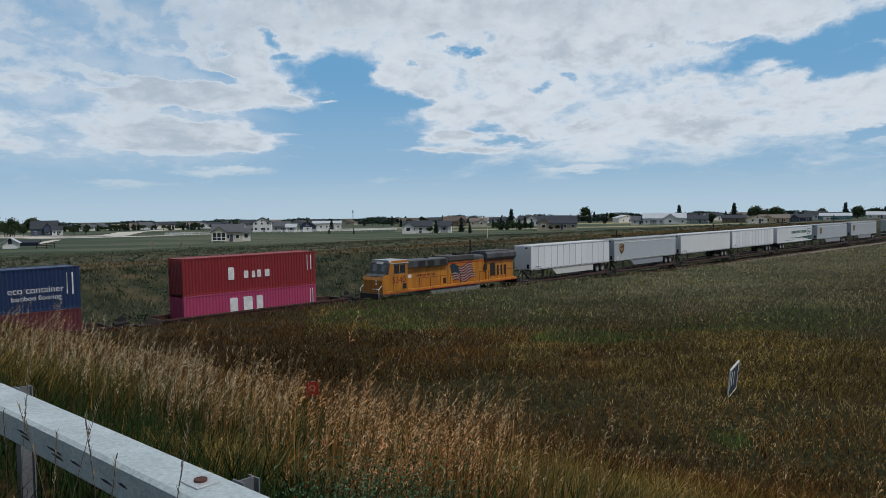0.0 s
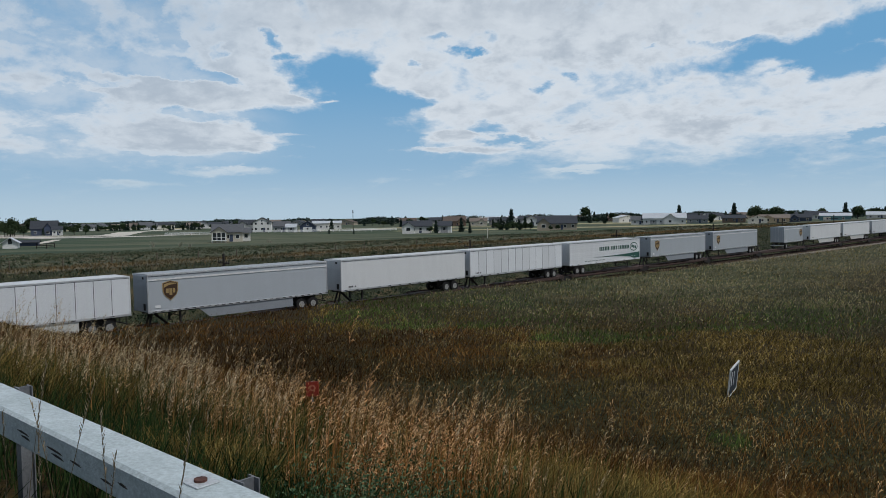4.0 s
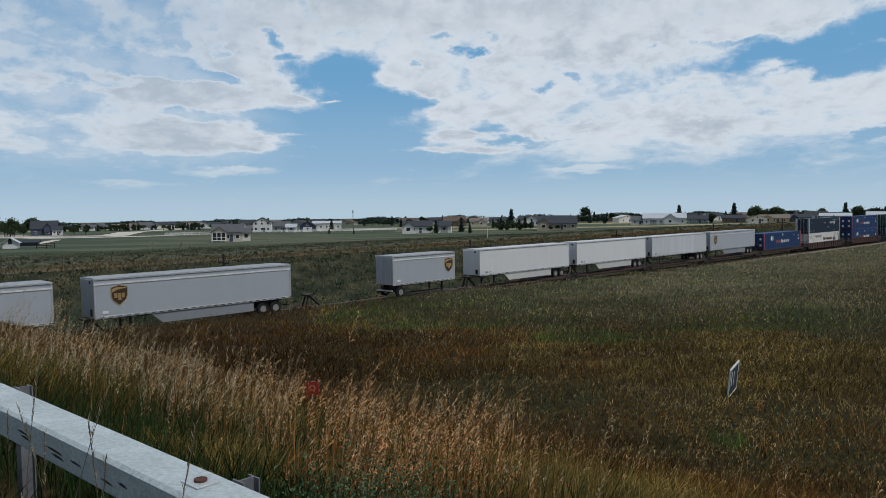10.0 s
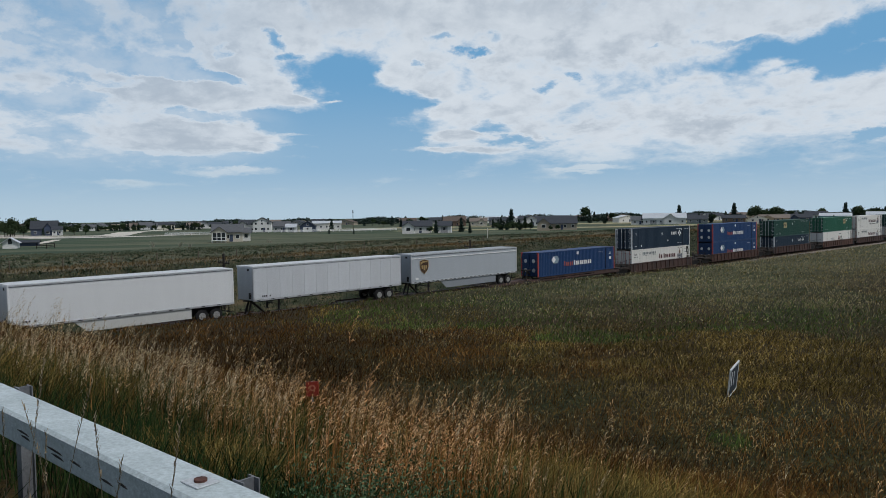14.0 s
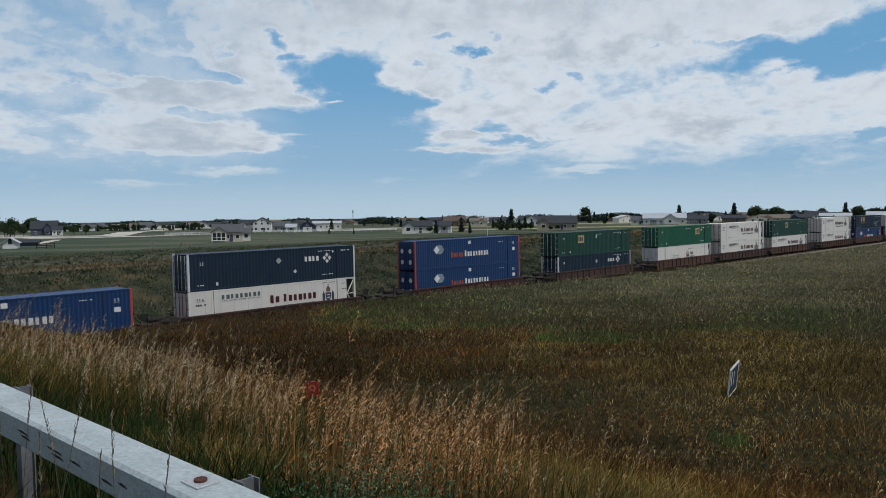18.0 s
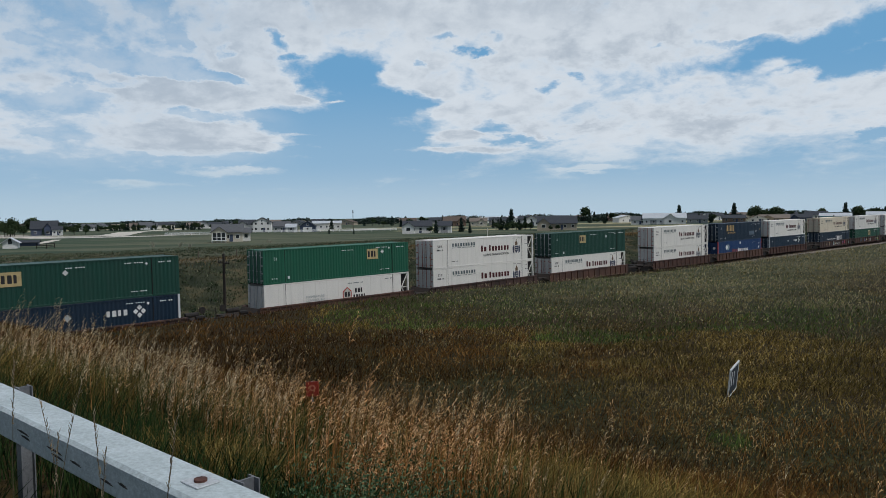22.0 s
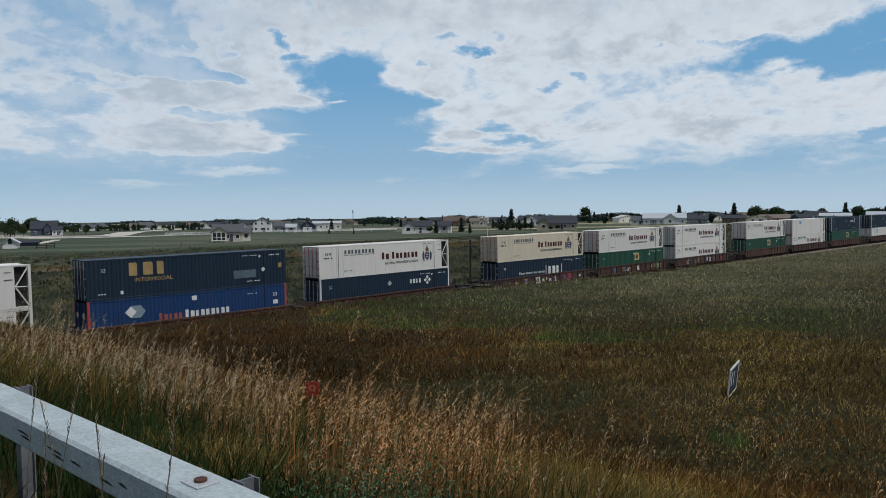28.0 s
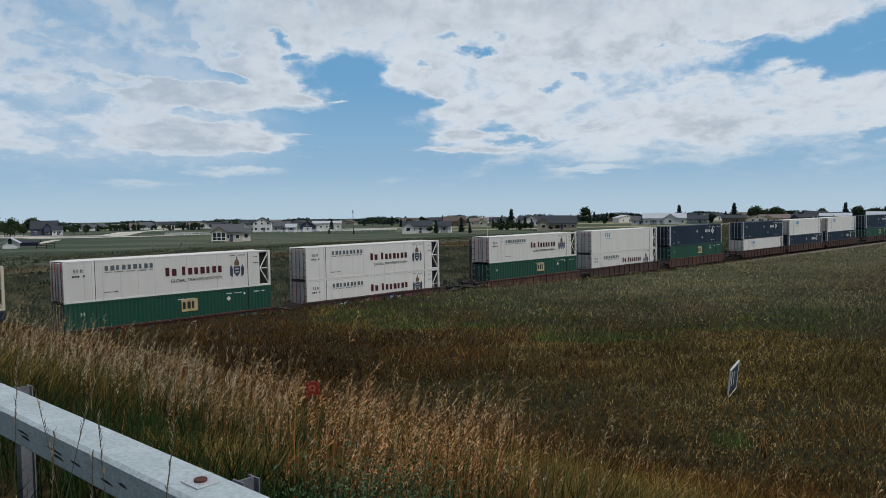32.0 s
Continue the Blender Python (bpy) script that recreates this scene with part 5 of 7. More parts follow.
word(ob, "lettering", "C", -2.3, 1.0, 0.8, -1.23, WHITE, "white lettering drawn as blocks", 1.0)
word(ob, "lettering", "oioo", -0.9, 1.05, 0.6, -1.23, WHITE, "", 1.0, 0.2)
plate(ob, "number_bars", 5.2, 5.27, 1.3, 2.6, -1.23, WHITE)
plate(ob, "number_bars", 5.55, 5.65, 1.35, 2.6, -1.23, WHITE)
put(ob, -274.5, WELL + 2.61)
locomotive(-251.0)
# spine cars with road trailers
SPINES = [(-230.3, 9.6, 8.75), (-212.8, 8.75, 8.85), (-195.1, 8.85, 8.6), (-177.9, 8.6, 8.8), (-160.3, 8.8, 9.5), (-141.3, 9.5, 9.3), (-122.7, 9.3, 9.4),
          (-103.9, 9.4, 11.2), (-82.6, 10.1, 8.9), (-64.8, 8.9, 9.0), (-46.8, 9.0, 8.7), (-29.4, 8.7, 10.0), (-9.2, 10.2, 9.7)]
for i, (c, l, r) in enumerate(SPINES):
    spine_car(c, l, r, i in (4, 12))
for c, kind, flip, skirt in ((-230.3, "panel", False, True), (-212.9, "grey", False, True), (-195.2, "white", False, False), (-178.2, "panel", False, False), (-160.4, "striped", True, False),
                             (-141.3, "grey", False, True), (-122.5, "grey", False, True), (-82.5, "white", False, True), (-64.7, "white", False, True), (-46.8, "silver", False, False), (-29.3, "grey", False, True)):
    put(trailer(16.15, kind, flip, skirt), c, DECK)
put(trailer(8.5, "grey", True, False, False), -98.7, DECK)
put(blue_box(), -9.3, 1.16)
part("pedestal_frame", Build().box(-7.9, 7.9, -1.25, -1.1, 0.95, 1.15).box(-7.9, 7.9, 1.1, 1.25, 0.95, 1.15), BROWN, next(o for o, q in TRAIN if q == -9.2))
# double-stack well cars: middle of the well, lower box, upper box
STACKS = [(11.1, "white", "star", 1), (34.7, "blue", "blue", 1), (58.1, "star", "deep", 1),
          (81.5, "house", "green", 3), (101.0, "white", "white", 0), (120.6, "white", "midgreen", 0),
          (144.2, "white", "white", 3), (163.8, "blue", "gold", 0), (183.4, "star", "white", 0),
          (207.2, "boxed", "creamy", 3), (226.9, "dkgreen", "white", 0), (246.6, "white", "white", 0),
          (270.4, "dkgreen", "white", 3), (289.8, "white", "plain", 0), (309.7, "dkgreen", "star", 0),
          (333.9, "plain", "star", 3), (353.0, "star", "plain", 0), (372.0, "star", "plain", 0),
          (395.0, "dkgreen", "star", 3), (414.6, "white", "white", 0), (434.2, "star", "white", 0)]
MAKERS = {"white": white_reefer, "creamy": lambda: white_reefer(creamy=True), "plain": lambda: white_reefer(plain=True), "star": navy_box, "gold": lambda: navy_box("gold"),
          "boxed": lambda: navy_box("boxed"), "green": green_box, "dkgreen": lambda: green_box(True, 0.9, 4.2), "deep": lambda: green_box(DEEPGREEN, -3.35, 0.0), "midgreen": lambda: green_box(DEEPGREEN, -1.7, 3.5), "blue": blue_box, "house": white_lettered}
MADE = {}


def load(kind):
    """The first of a kind is built, the others are copies of it."""
    if kind not in MADE:
        MADE[kind] = MAKERS[kind]()
        return MADE[kind]
    return copy_thing(MADE[kind], Matrix())


SPRAY = [mat("spray_paint", c, 0.6, bump=0) for c in ((0.62, 0.60, 0.58), (0.30, 0.05, 0.07), (0.05, 0.16, 0.13), (0.40, 0.30, 0.10), (0.02, 0.02, 0.025), (0.10, 0.13, 0.30))]


def graffiti(car, seed):
    """Sprayed blobs and strokes along a well car's near sill."""
    r = random.Random(seed)
    x = r.uniform(-7.5, -3.0)
    while x < 7.2:
        w = r.uniform(0.35, 0.9)
        lean = r.uniform(-0.18, 0.22)
        z0, z1 = r.uniform(0.46, 0.66), r.uniform(1.02, 1.32)
        base = [(x + lean, z1), (x + w * 0.45 + lean, z1 - 0.06), (x + w + lean, z1 + 0.03), (x + w * 0.88, (z0 + z1) / 2), (x + w, z0), (x + w * 0.4, z0 + 0.05), (x, z0), (x + w * 0.14, (z0 + z1) / 2)]
        blob = part("graffiti", Build().prism(base, -1.425, -1.418), SPRAY[r.randrange(6)], car, "sprayed graffiti on the sill")
        mid_x, mid_z = x + w / 2 + lean / 2, (z0 + z1) / 2
        part("graffiti_stroke", Build().prism([(mid_x + (px - mid_x) * 0.55, mid_z + (pz - mid_z) * 0.6) for px, pz in base], -1.431, -1.424), SPRAY[r.randrange(6)], blob)
        x += w * r.uniform(1.0, 1.35) + (r.uniform(0.6, 1.6) if r.random() < 0.2 else 0)


for i, (c, low, high, head) in enumerate(STACKS):
    single = head == 1
    last = single or i + 1 == len(STACKS) or STACKS[i + 1][3] != 0
    left = 11.8 if single or head == 3 else 9.8
    right = 11.8 if last else 9.8
    car = well_car(c, left, right, [BROWN, RUST, YELLOWISH][(i * 5 // 3) % 3], True, last)
    if i in (9, 10, 11):
        graffiti(car, i)
    put(load(low), c, WELL)
    put(load(high), c, WELL + 2.92)


def motions():
    walk(cloud, [(0, pose(0, 0, EYE[2], 0, 0, 0.4)), (16, pose(0, 0, EYE[2])), (32, pose(0, 0, EYE[2], 0, 0, -0.4))])
    for ob, u in TRAIN:
        rise = Matrix.Translation((0, 0, ob.get("rest", 0.0)))
        walk(ob, [(t, on_track(along(u, t)) @ rise) for t in (0, 4, 8, 12, 16, 20, 24, 28, 32)])
    for ob, x, y, turn, k in SWAY:
        walk(ob, sway_rows(x, y, turn, k))

# ---- guard rail beside the road ----
def guard_rail():
    ob = thing("guard_rail", "galvanised box-beam guard rail on steel posts at the road's edge", "guard rail")
    ang_ = -0.706
    d, n = Vector((math.cos(ang_), math.sin(ang_), -0.024)), Vector((-math.sin(ang_), math.cos(ang_), 0))
    top = Vector((-2.258, 3.814, 7.976))
    m = Matrix(((d.x, n.x, 0, top.x), (d.y, n.y, 0, top.y), (d.z, 0, 1, top.z), (0, 0, 0, 1)))
    part("beam", Build().cbox(-30, 9, -0.191, 0, -0.141, 0, 0.014).moved(m), BEAM, ob, "white-grey weathered box beam")
    for x in (0.06, 2.02, -1.9, -3.85, -5.8, -7.75, -9.7, 4.0):
        p = Build().box(x - 0.004, x + 0.004, 0.012, 0.07, -1.0, -0.004).box(x - 0.032, x + 0.032, 0.006, 0.012, -1.0, -0.004).box(x - 0.032, x + 0.032, 0.068, 0.074, -1.0, -0.004)
        part("post", p.moved(m), POST, ob, "dull galvanised steel post")
        part("shelf_angle", Build().box(x - 0.06, x + 0.06, -0.15, 0.03, -0.152, -0.143).moved(m), GALV, ob)
    part("washer", Build().cbox(1.89, 1.995, -0.135, -0.045, 0.0, 0.006, 0.002).moved(m), GALV, ob, "square steel washer")
    part("bolt", Build().rod((1.945, -0.09, 0.005), (1.945, -0.09, 0.014), 0.023, 10).moved(m), RUSTBOLT, ob, "rusty round bolt head")
    # scraped dents low on the road side: thin dark gouges
    for x, l, z in ((0.16, 0.09, -0.074), (0.22, 0.10, -0.092), (0.62, 0.13, -0.060), (0.66, 0.10, -0.078), (0.93, 0.16, -0.068), (0.98, 0.12, -0.088), (1.16, 0.10, -0.076), (1.42, 0.10, -0.084), (1.56, 0.07, -0.066)):
        part("gouge", Build().prism([(x, z), (x + 0.3 * l, z - 0.006), (x + l, z - 0.009), (x + 0.8 * l, z - 0.002), (x + 0.4 * l, z + 0.003)], -0.194, -0.189).moved(m), DARK, ob, "dark scrape in the beam")
    return ob


POST = mat("dull_zinc", (0.20, 0.21, 0.22), 0.7, 0.2, (0.13, 0.135, 0.14), 4, 0.7)
BEAM = mat("weathered_zinc", (0.46, 0.52, 0.53), 0.6, 0.08, (0.33, 0.38, 0.39), 7, 0.7, (1, 1, 1), 0.25, 55, contrast=0.35)
RUSTBOLT = mat("rusty_bolt", (0.10, 0.04, 0.028), 0.8, 0.2, (0.055, 0.028, 0.022), 40, 0.8)
guard_rail()

# ---- signs in the grass ----


def field_sign():
    ob = thing("field_sign", "leaning white-framed board sign with a dark face in the grass", "sign")
    z = float(ground_z(10.32, 26.97))
    W, H, N = Vector((0.50, 0.50, 0.25)), Vector((0.12, 0.02, 1.03)), Vector((-0.66, 0.75, 0.0))
    m = Matrix(((W.x, N.x, H.x, 10.30), (W.y, N.y, H.y, 26.75), (W.z, N.z, H.z, z - 0.05), (0, 0, 0, 1)))
    face = mat("dark_sign_face", (0.035, 0.045, 0.055), 0.9, 0, (0.07, 0.08, 0.09), 3, 0.6, spec=0.1)
    white = paint((0.55, 0.57, 0.58), 0.3)
    part("panel", Build().box(0.03, 0.97, -0.012, 0.012, 0.05, 0.97).moved(m), face, ob, "dark sign face")
    for a in ((-0.01, 0.04, -0.14, 1), (0.96, 1.0, 0, 1)):
        part("frame_post", Build().cbox(a[0], a[1], -0.03, 0.03, a[2], a[3], 0.006).moved(m), white, ob)
    part("frame_bar", Build().cbox(0, 1, -0.035, 0.035, 0.96, 1.02, 0.006).moved(m), white, ob, "pale top bar")
    part("frame_bar", Build().cbox(0, 1, -0.03, 0.03, 0.0, 0.05, 0.006).moved(m), white, ob)
    part("leg", Build().rod(m @ Vector((0.2, 0, 0.02)), m @ Vector((0.2, 0, 0.02)) - Vector((0, 0, 0.5)), 0.025), DARK, ob)
    part("leg", Build().rod(m @ Vector((0.8, 0, 0.02)), m @ Vector((0.8, 0, 0.02)) - Vector((0, 0, 0.9)), 0.025), DARK, ob)
    part("writing_bar", Build().box(0.2, 0.3, -0.016, -0.012, 0.35, 0.85).moved(m), white, ob)
    part("writing_bar", Build().box(0.5, 0.56, -0.016, -0.012, 0.3, 0.8).moved(m), white, ob)


field_sign()


def utility_marker():
    ob = thing("utility_marker", "small orange-red marker plate on a thin stake in tall grass", "marker sign")
    z = float(ground_z(-2.17, 12.0))
    oran = mat("orange_red_plate", (0.22, 0.022, 0.012), 0.5, 0, (0.16, 0.018, 0.01), 8, 0.5)
    part("plate", Build().cbox(-0.105, 0.105, -0.006, 0.006, 0.33, 0.575, 0.003), oran, ob, "orange-red plate")
    ring = [(0.05 * math.cos(q), 0.47 + 0.05 * math.sin(q)) for q in np.linspace(0, 6.283, 17)[:-1]]
    part("ring_mark", Build().prism(ring, -0.009, -0.006), mat("pale_orange_mark", (0.40, 0.14, 0.09), 0.6, bump=0), ob, "pale round mark")
    part("ring_middle", Build().prism([(x * 0.55, 0.47 + (q - 0.47) * 0.55) for x, q in ring], -0.012, -0.009), oran, ob)
    part("stake", Build().box(-0.012, 0.012, 0.006, 0.02, -0.45, 0.58), GALV, ob)
    ob.matrix_basis = pose(-2.17, 12.0, z + 0.03, 0, 0, 10)


utility_marker()

# ---- poles and fences by the railway ----


def line_pole(x, y, h):
    ob = thing("line_pole", "old weathered wooden line pole with a crossarm beside the track", "utility pole", "line poles")
    part("pole", Build().rod((0, 0, -0.4), (0, 0, h), 0.15, 10, 0.11), DARKWOOD, ob)
    part("crossarm", Build().cbox(-0.06, 0.06, -1.1, 1.1, h - 1.0, h - 0.88, 0.01), DARKWOOD, ob)
    for yy in (-1.0, -0.6, 0.6, 1.0):
        part("insulator", Build().rod((0, yy, h - 0.88), (0, yy, h - 0.74), 0.045, 8, 0.03), GLASS_DARK, ob)
    placed(ob, x, y, float(ground_z(x, y)), 44.5)


DARKWOOD = mat("creosoted_wood", (0.020, 0.016, 0.014), 0.9, 0, (0.04, 0.033, 0.028), 4, 0.7, (1, 1, 0.15), 0.5, 40)
for k in range(-1, 5):
    line_pole(3.6 + 25.2 * k, 97.77 + 25.0 * k, 5.5)


def white_post(x, y, h):
    ob = thing("marker_post", "pale painted marker post in the verge", "post")
    part("post", Build().cbox(-0.07, 0.07, -0.07, 0.07, -0.3, h, 0.015), paint((0.62, 0.60, 0.55)), ob)
    part("cap", Build().cbox(-0.09, 0.09, -0.09, 0.09, h, h + 0.05, 0.01), paint((0.62, 0.60, 0.55)), ob)
    placed(ob, x, y, float(ground_z(x, y)))


white_post(9.48, 156.7, 2.0)


def wire_fence():
    ob = thing("wire_fence", "weathered wooden post and wire fence along the verge", "fence")
    post = Build().rod((0, 0, -0.3), (0, 0, 1.15), 0.06, 7).mesh("post", WOOD)
    tops = []
    for s in np.arange(-48, 190, 5.2):
        p = track(s, 31.5)
        z = float(ground_z(p.x, p.y))
        o = part("post", post, WOOD, ob)
        o.location = (p.x, p.y, z)
        tops.append(Vector((p.x, p.y, z)))
    for h in (0.4, 0.75, 1.08):
        b = Build()
        ring = [(0.006, -0.004), (-0.006, -0.004), (0.0, 0.007)]
        n = len(tops)
        b.add([p + Vector((q, q, h + r)) for p in tops for q, r in ring], [(3 * i + j, 3 * i + (j + 1) % 3, 3 * i + 3 + (j + 1) % 3, 3 * i + 3 + j) for i in range(n - 1) for j in range(3)])
        part("wire", b, STEEL, ob)


wire_fence()


def rail_fence(points, m, label="white rail fence round a paddock"):
    ob = thing("rail_fence", label, "fence")
    post = Build().cbox(-0.07, 0.07, -0.07, 0.07, -0.2, 1.35, 0.01).mesh("post", m)
    for (x0, y0), (x1, y1) in zip(points, points[1:]):
        n = max(1, int(math.hypot(x1 - x0, y1 - y0) / 3))
        for i in range(n + 1):
            x, y = x0 + (x1 - x0) * i / n, y0 + (y1 - y0) * i / n
            part("post", post, m, ob).location = (x, y, float(ground_z(x, y)))
        for h in (0.45, 0.85, 1.22):
            a, b = Vector((x0, y0, float(ground_z(x0, y0)) + h)), Vector((x1, y1, float(ground_z(x1, y1)) + h))
            part("rail", Build().rod(a, b, 0.08, 4), m, ob)


rail_fence([(-93, 356), (-71, 355), (-47, 360), (-23, 369)], paint((0.72, 0.73, 0.73), 0.3))
rail_fence([(-126, 336), (-113, 333), (-103, 335)], paint((0.72, 0.73, 0.73), 0.3))
rail_fence([(-101, 184), (-98, 183), (-97, 185)], DARKWOOD, "old dark wooden corral rails in the pasture")


def dead_stalks(x, y, h, seed):
    ob = thing("dead_shrub", "bleached dead shrub stalks leaning in the pasture", "shrub")
    r = random.Random(seed)
    for i in range(9):
        a, l = r.uniform(0, 6.28), h * r.uniform(0.6, 1.05)
        foot = Vector((r.uniform(-0.5, 0.5), r.uniform(-0.3, 0.3), -0.1))
        mid = foot + Vector((0.18 * l * math.cos(a) + 0.15 * l, 0.2 * l * math.sin(a), 0.6 * l))
        part("stalk", Build().rod(foot, mid, 0.05, 5, 0.04).rod(mid, mid + Vector((0.3 * l * math.cos(a), 0.2 * l * math.sin(a), 0.4 * l)), 0.05, 5, 0.02), BLEACHED, ob)
    placed(ob, x, y, float(ground_z(x, y)))


BLEACHED = mat("bleached_stalk", (0.30, 0.28, 0.22), 0.9, 0, (0.18, 0.165, 0.13), 3, 0.7)
for i, (x, y) in enumerate([(-70, 178), (-63, 177), (-46, 196), (-59, 172)]):
    dead_stalks(x, y, (1.7, 1.5, 1.2, 1.0)[i], i + 3)

# ---- gravel roads on the plain ----
GRAVEL = mat("pale_gravel", (0.56, 0.52, 0.46), 0.95, 0, (0.44, 0.40, 0.34), 0.3, 0.8, (1, 1, 1), 0.4, 6)
VERGE = mat("tan_verge_grass", (0.105, 0.082, 0.043), 0.95, 0, (0.045, 0.045, 0.024), 0.35, 0.9, (1, 1, 1), 0.6, 6)
DRYGRASS = mat("mown_dry_grass", (0.33, 0.28, 0.15), 0.95, 0, (0.22, 0.2, 0.10), 0.25, 0.9, (1, 1, 1), 0.5, 5)


def lane(name, label, points, width, material, lift=0.05):
    """A strip laid on the ground along a line of points."""
    line = []
    for (x0, y0), (x1, y1) in zip(points, points[1:]):
        n = max(2, int(math.hypot(x1 - x0, y1 - y0) / 5))
        line += [(x0 + (x1 - x0) * i / n, y0 + (y1 - y0) * i / n) for i in range(n)]
    line.append(points[-1])
    k = 5
    rows = []
    for i, (x, y) in enumerate(line):
        a, b = line[max(0, i - 1)], line[min(len(line) - 1, i + 1)]
        l = math.hypot(b[0] - a[0], b[1] - a[1])
        nx, ny = -(b[1] - a[1]) / l, (b[0] - a[0]) / l
        rows += [(x + nx * width * (j / (k - 1) - 0.5), y + ny * width * (j / (k - 1) - 0.5)) for j in range(k)]
    rows = np.array(rows)
    z = ground_z(rows[:, 0], rows[:, 1]) + lift
    ob = new(name, sheet(name, np.column_stack([rows, z]), len(line), k, material))
    tagged(ob, label, "road" if material is GRAVEL else "field", kind="structure")


lane("road_1", "pale gravel road across the plain", [(-226, 351), (-207, 347), (-165, 316), (-145, 326), (-125, 340), (-110, 357)], 16, GRAVEL)
lane("road_2", "pale gravel road up to the far houses", [(-262, 407), (-183, 351), (-152, 340), (-188, 450), (-191, 517), (-181, 619)], 14, GRAVEL, 0.09)
lane("road_3", "pale gravel road beside the houses", [(-102, 390), (-66, 386), (-26, 416), (5, 419)], 12, GRAVEL, 0.13)
lane("driveway", "narrow pale gravel driveway to the road", [(-119, 215), (-130, 242), (-148, 284)], 3.2, GRAVEL, 0.11)
lane("dry_strip", "strip of pale mown dry grass", [(-108, 412), (-28, 446), (60, 470)], 26, DRYGRASS)
lane("dry_strip", "strip of pale mown dry grass", [(-20, 330), (60, 350), (150, 370), (260, 400)], 30, DRYGRASS)
lane("dry_strip", "strip of pale mown dry grass", [(40, 480), (140, 520), (260, 560)], 60, DRYGRASS)
lane("dry_strip", "strip of pale mown dry grass", [(-330, 560), (-240, 600), (-120, 640)], 60, DRYGRASS)
for dw, wid in ((30.5, 5.0),):
    pts = [track(s, dw) for s in range(-60, 260, 8)]
    lane("dry_verge", "dry tan grass verge above the cutting", [(p.x, p.y) for p in pts], wid, VERGE, 0.06)

# ---- houses ----
ROOFS = {"dark": mat("dark_shingles", (0.030, 0.036, 0.045), 0.9, 0, (0.05, 0.055, 0.065), 1.5, 0.8, (1, 1, 4), 0.4, 9),
         "grey": mat("grey_shingles", (0.075, 0.08, 0.09), 0.9, 0, (0.11, 0.115, 0.12), 1.5, 0.8, (1, 1, 4), 0.4, 9),
         "metal": mat("pale_metal_roof", (0.55, 0.58, 0.60), 0.45, 0.3, (0.45, 0.47, 0.5), 1.0, 0.5, (4, 4, 1), 0.2, 6),
         "brown": mat("brown_shingles", (0.09, 0.068, 0.056), 0.9, 0, (0.13, 0.10, 0.08), 1.5, 0.8, (1, 1, 4), 0.4, 9),
         "tan": mat("tan_shingles", (0.15, 0.125, 0.105), 0.9, 0, (0.2, 0.17, 0.14), 1.5, 0.8, (1, 1, 4), 0.4, 9)}
WALLS = {k: mat(k + "_siding", c, 0.8, 0, [q * 0.85 for q in c], 0.8, 0.6, (1, 1, 6), 0.2, 8) for k, c in
         {"white": (0.72, 0.72, 0.70), "cream": (0.58, 0.54, 0.45), "tan": (0.42, 0.36, 0.28), "grey": (0.34, 0.35, 0.36), "blue": (0.10, 0.22, 0.28), "brown": (0.22, 0.15, 0.11), "navy": (0.06, 0.08, 0.13)}.items()}


def gable(w, d, h, rise, ridge):
    """Walls with gable ends; the ridge along x or y."""
    b = Build()
    if ridge == "x":
        b.prism([(-d / 2, -0.5), (d / 2, -0.5), (d / 2, h), (0, h + rise), (-d / 2, h)], -w / 2, w / 2, "x")
    else:
        b.prism([(-w / 2, -0.5), (w / 2, -0.5), (w / 2, h), (0, h + rise), (-w / 2, h)], -d / 2, d / 2, "y")
    return b


def slopes(w, d, h, rise, ridge, o=0.45, t=0.16):
    half = (d if ridge == "x" else w) / 2
    run = (w if ridge == "x" else d) / 2 + o
    k = rise / half
    out = []
    for sgn in (-1, 1):
        prof = [(0, h + rise + 0.02), (0, h + rise + t), (sgn * (half + o), h - o * k + t), (sgn * (half + o), h - o * k + 0.02)]
        out.append(Build().prism(prof, -run, run, "x" if ridge == "x" else "y"))
    return out


def window(parent, x, z, y, w=1.1, h=1.2, face=1):
    win = part("window", Build().cbox(x - w / 2, x + w / 2, y - 0.06 * face, y + 0.05 * face, z, z + h, 0.01), TRIM, parent)
    part("pane", Build().box(x - w / 2 + 0.1, x + w / 2 - 0.1, y - 0.075 * face, y - 0.055 * face, z + 0.1, z + h - 0.1), GLASS_DARK, win)


TRIM = paint((0.72, 0.73, 0.73), 0.2)


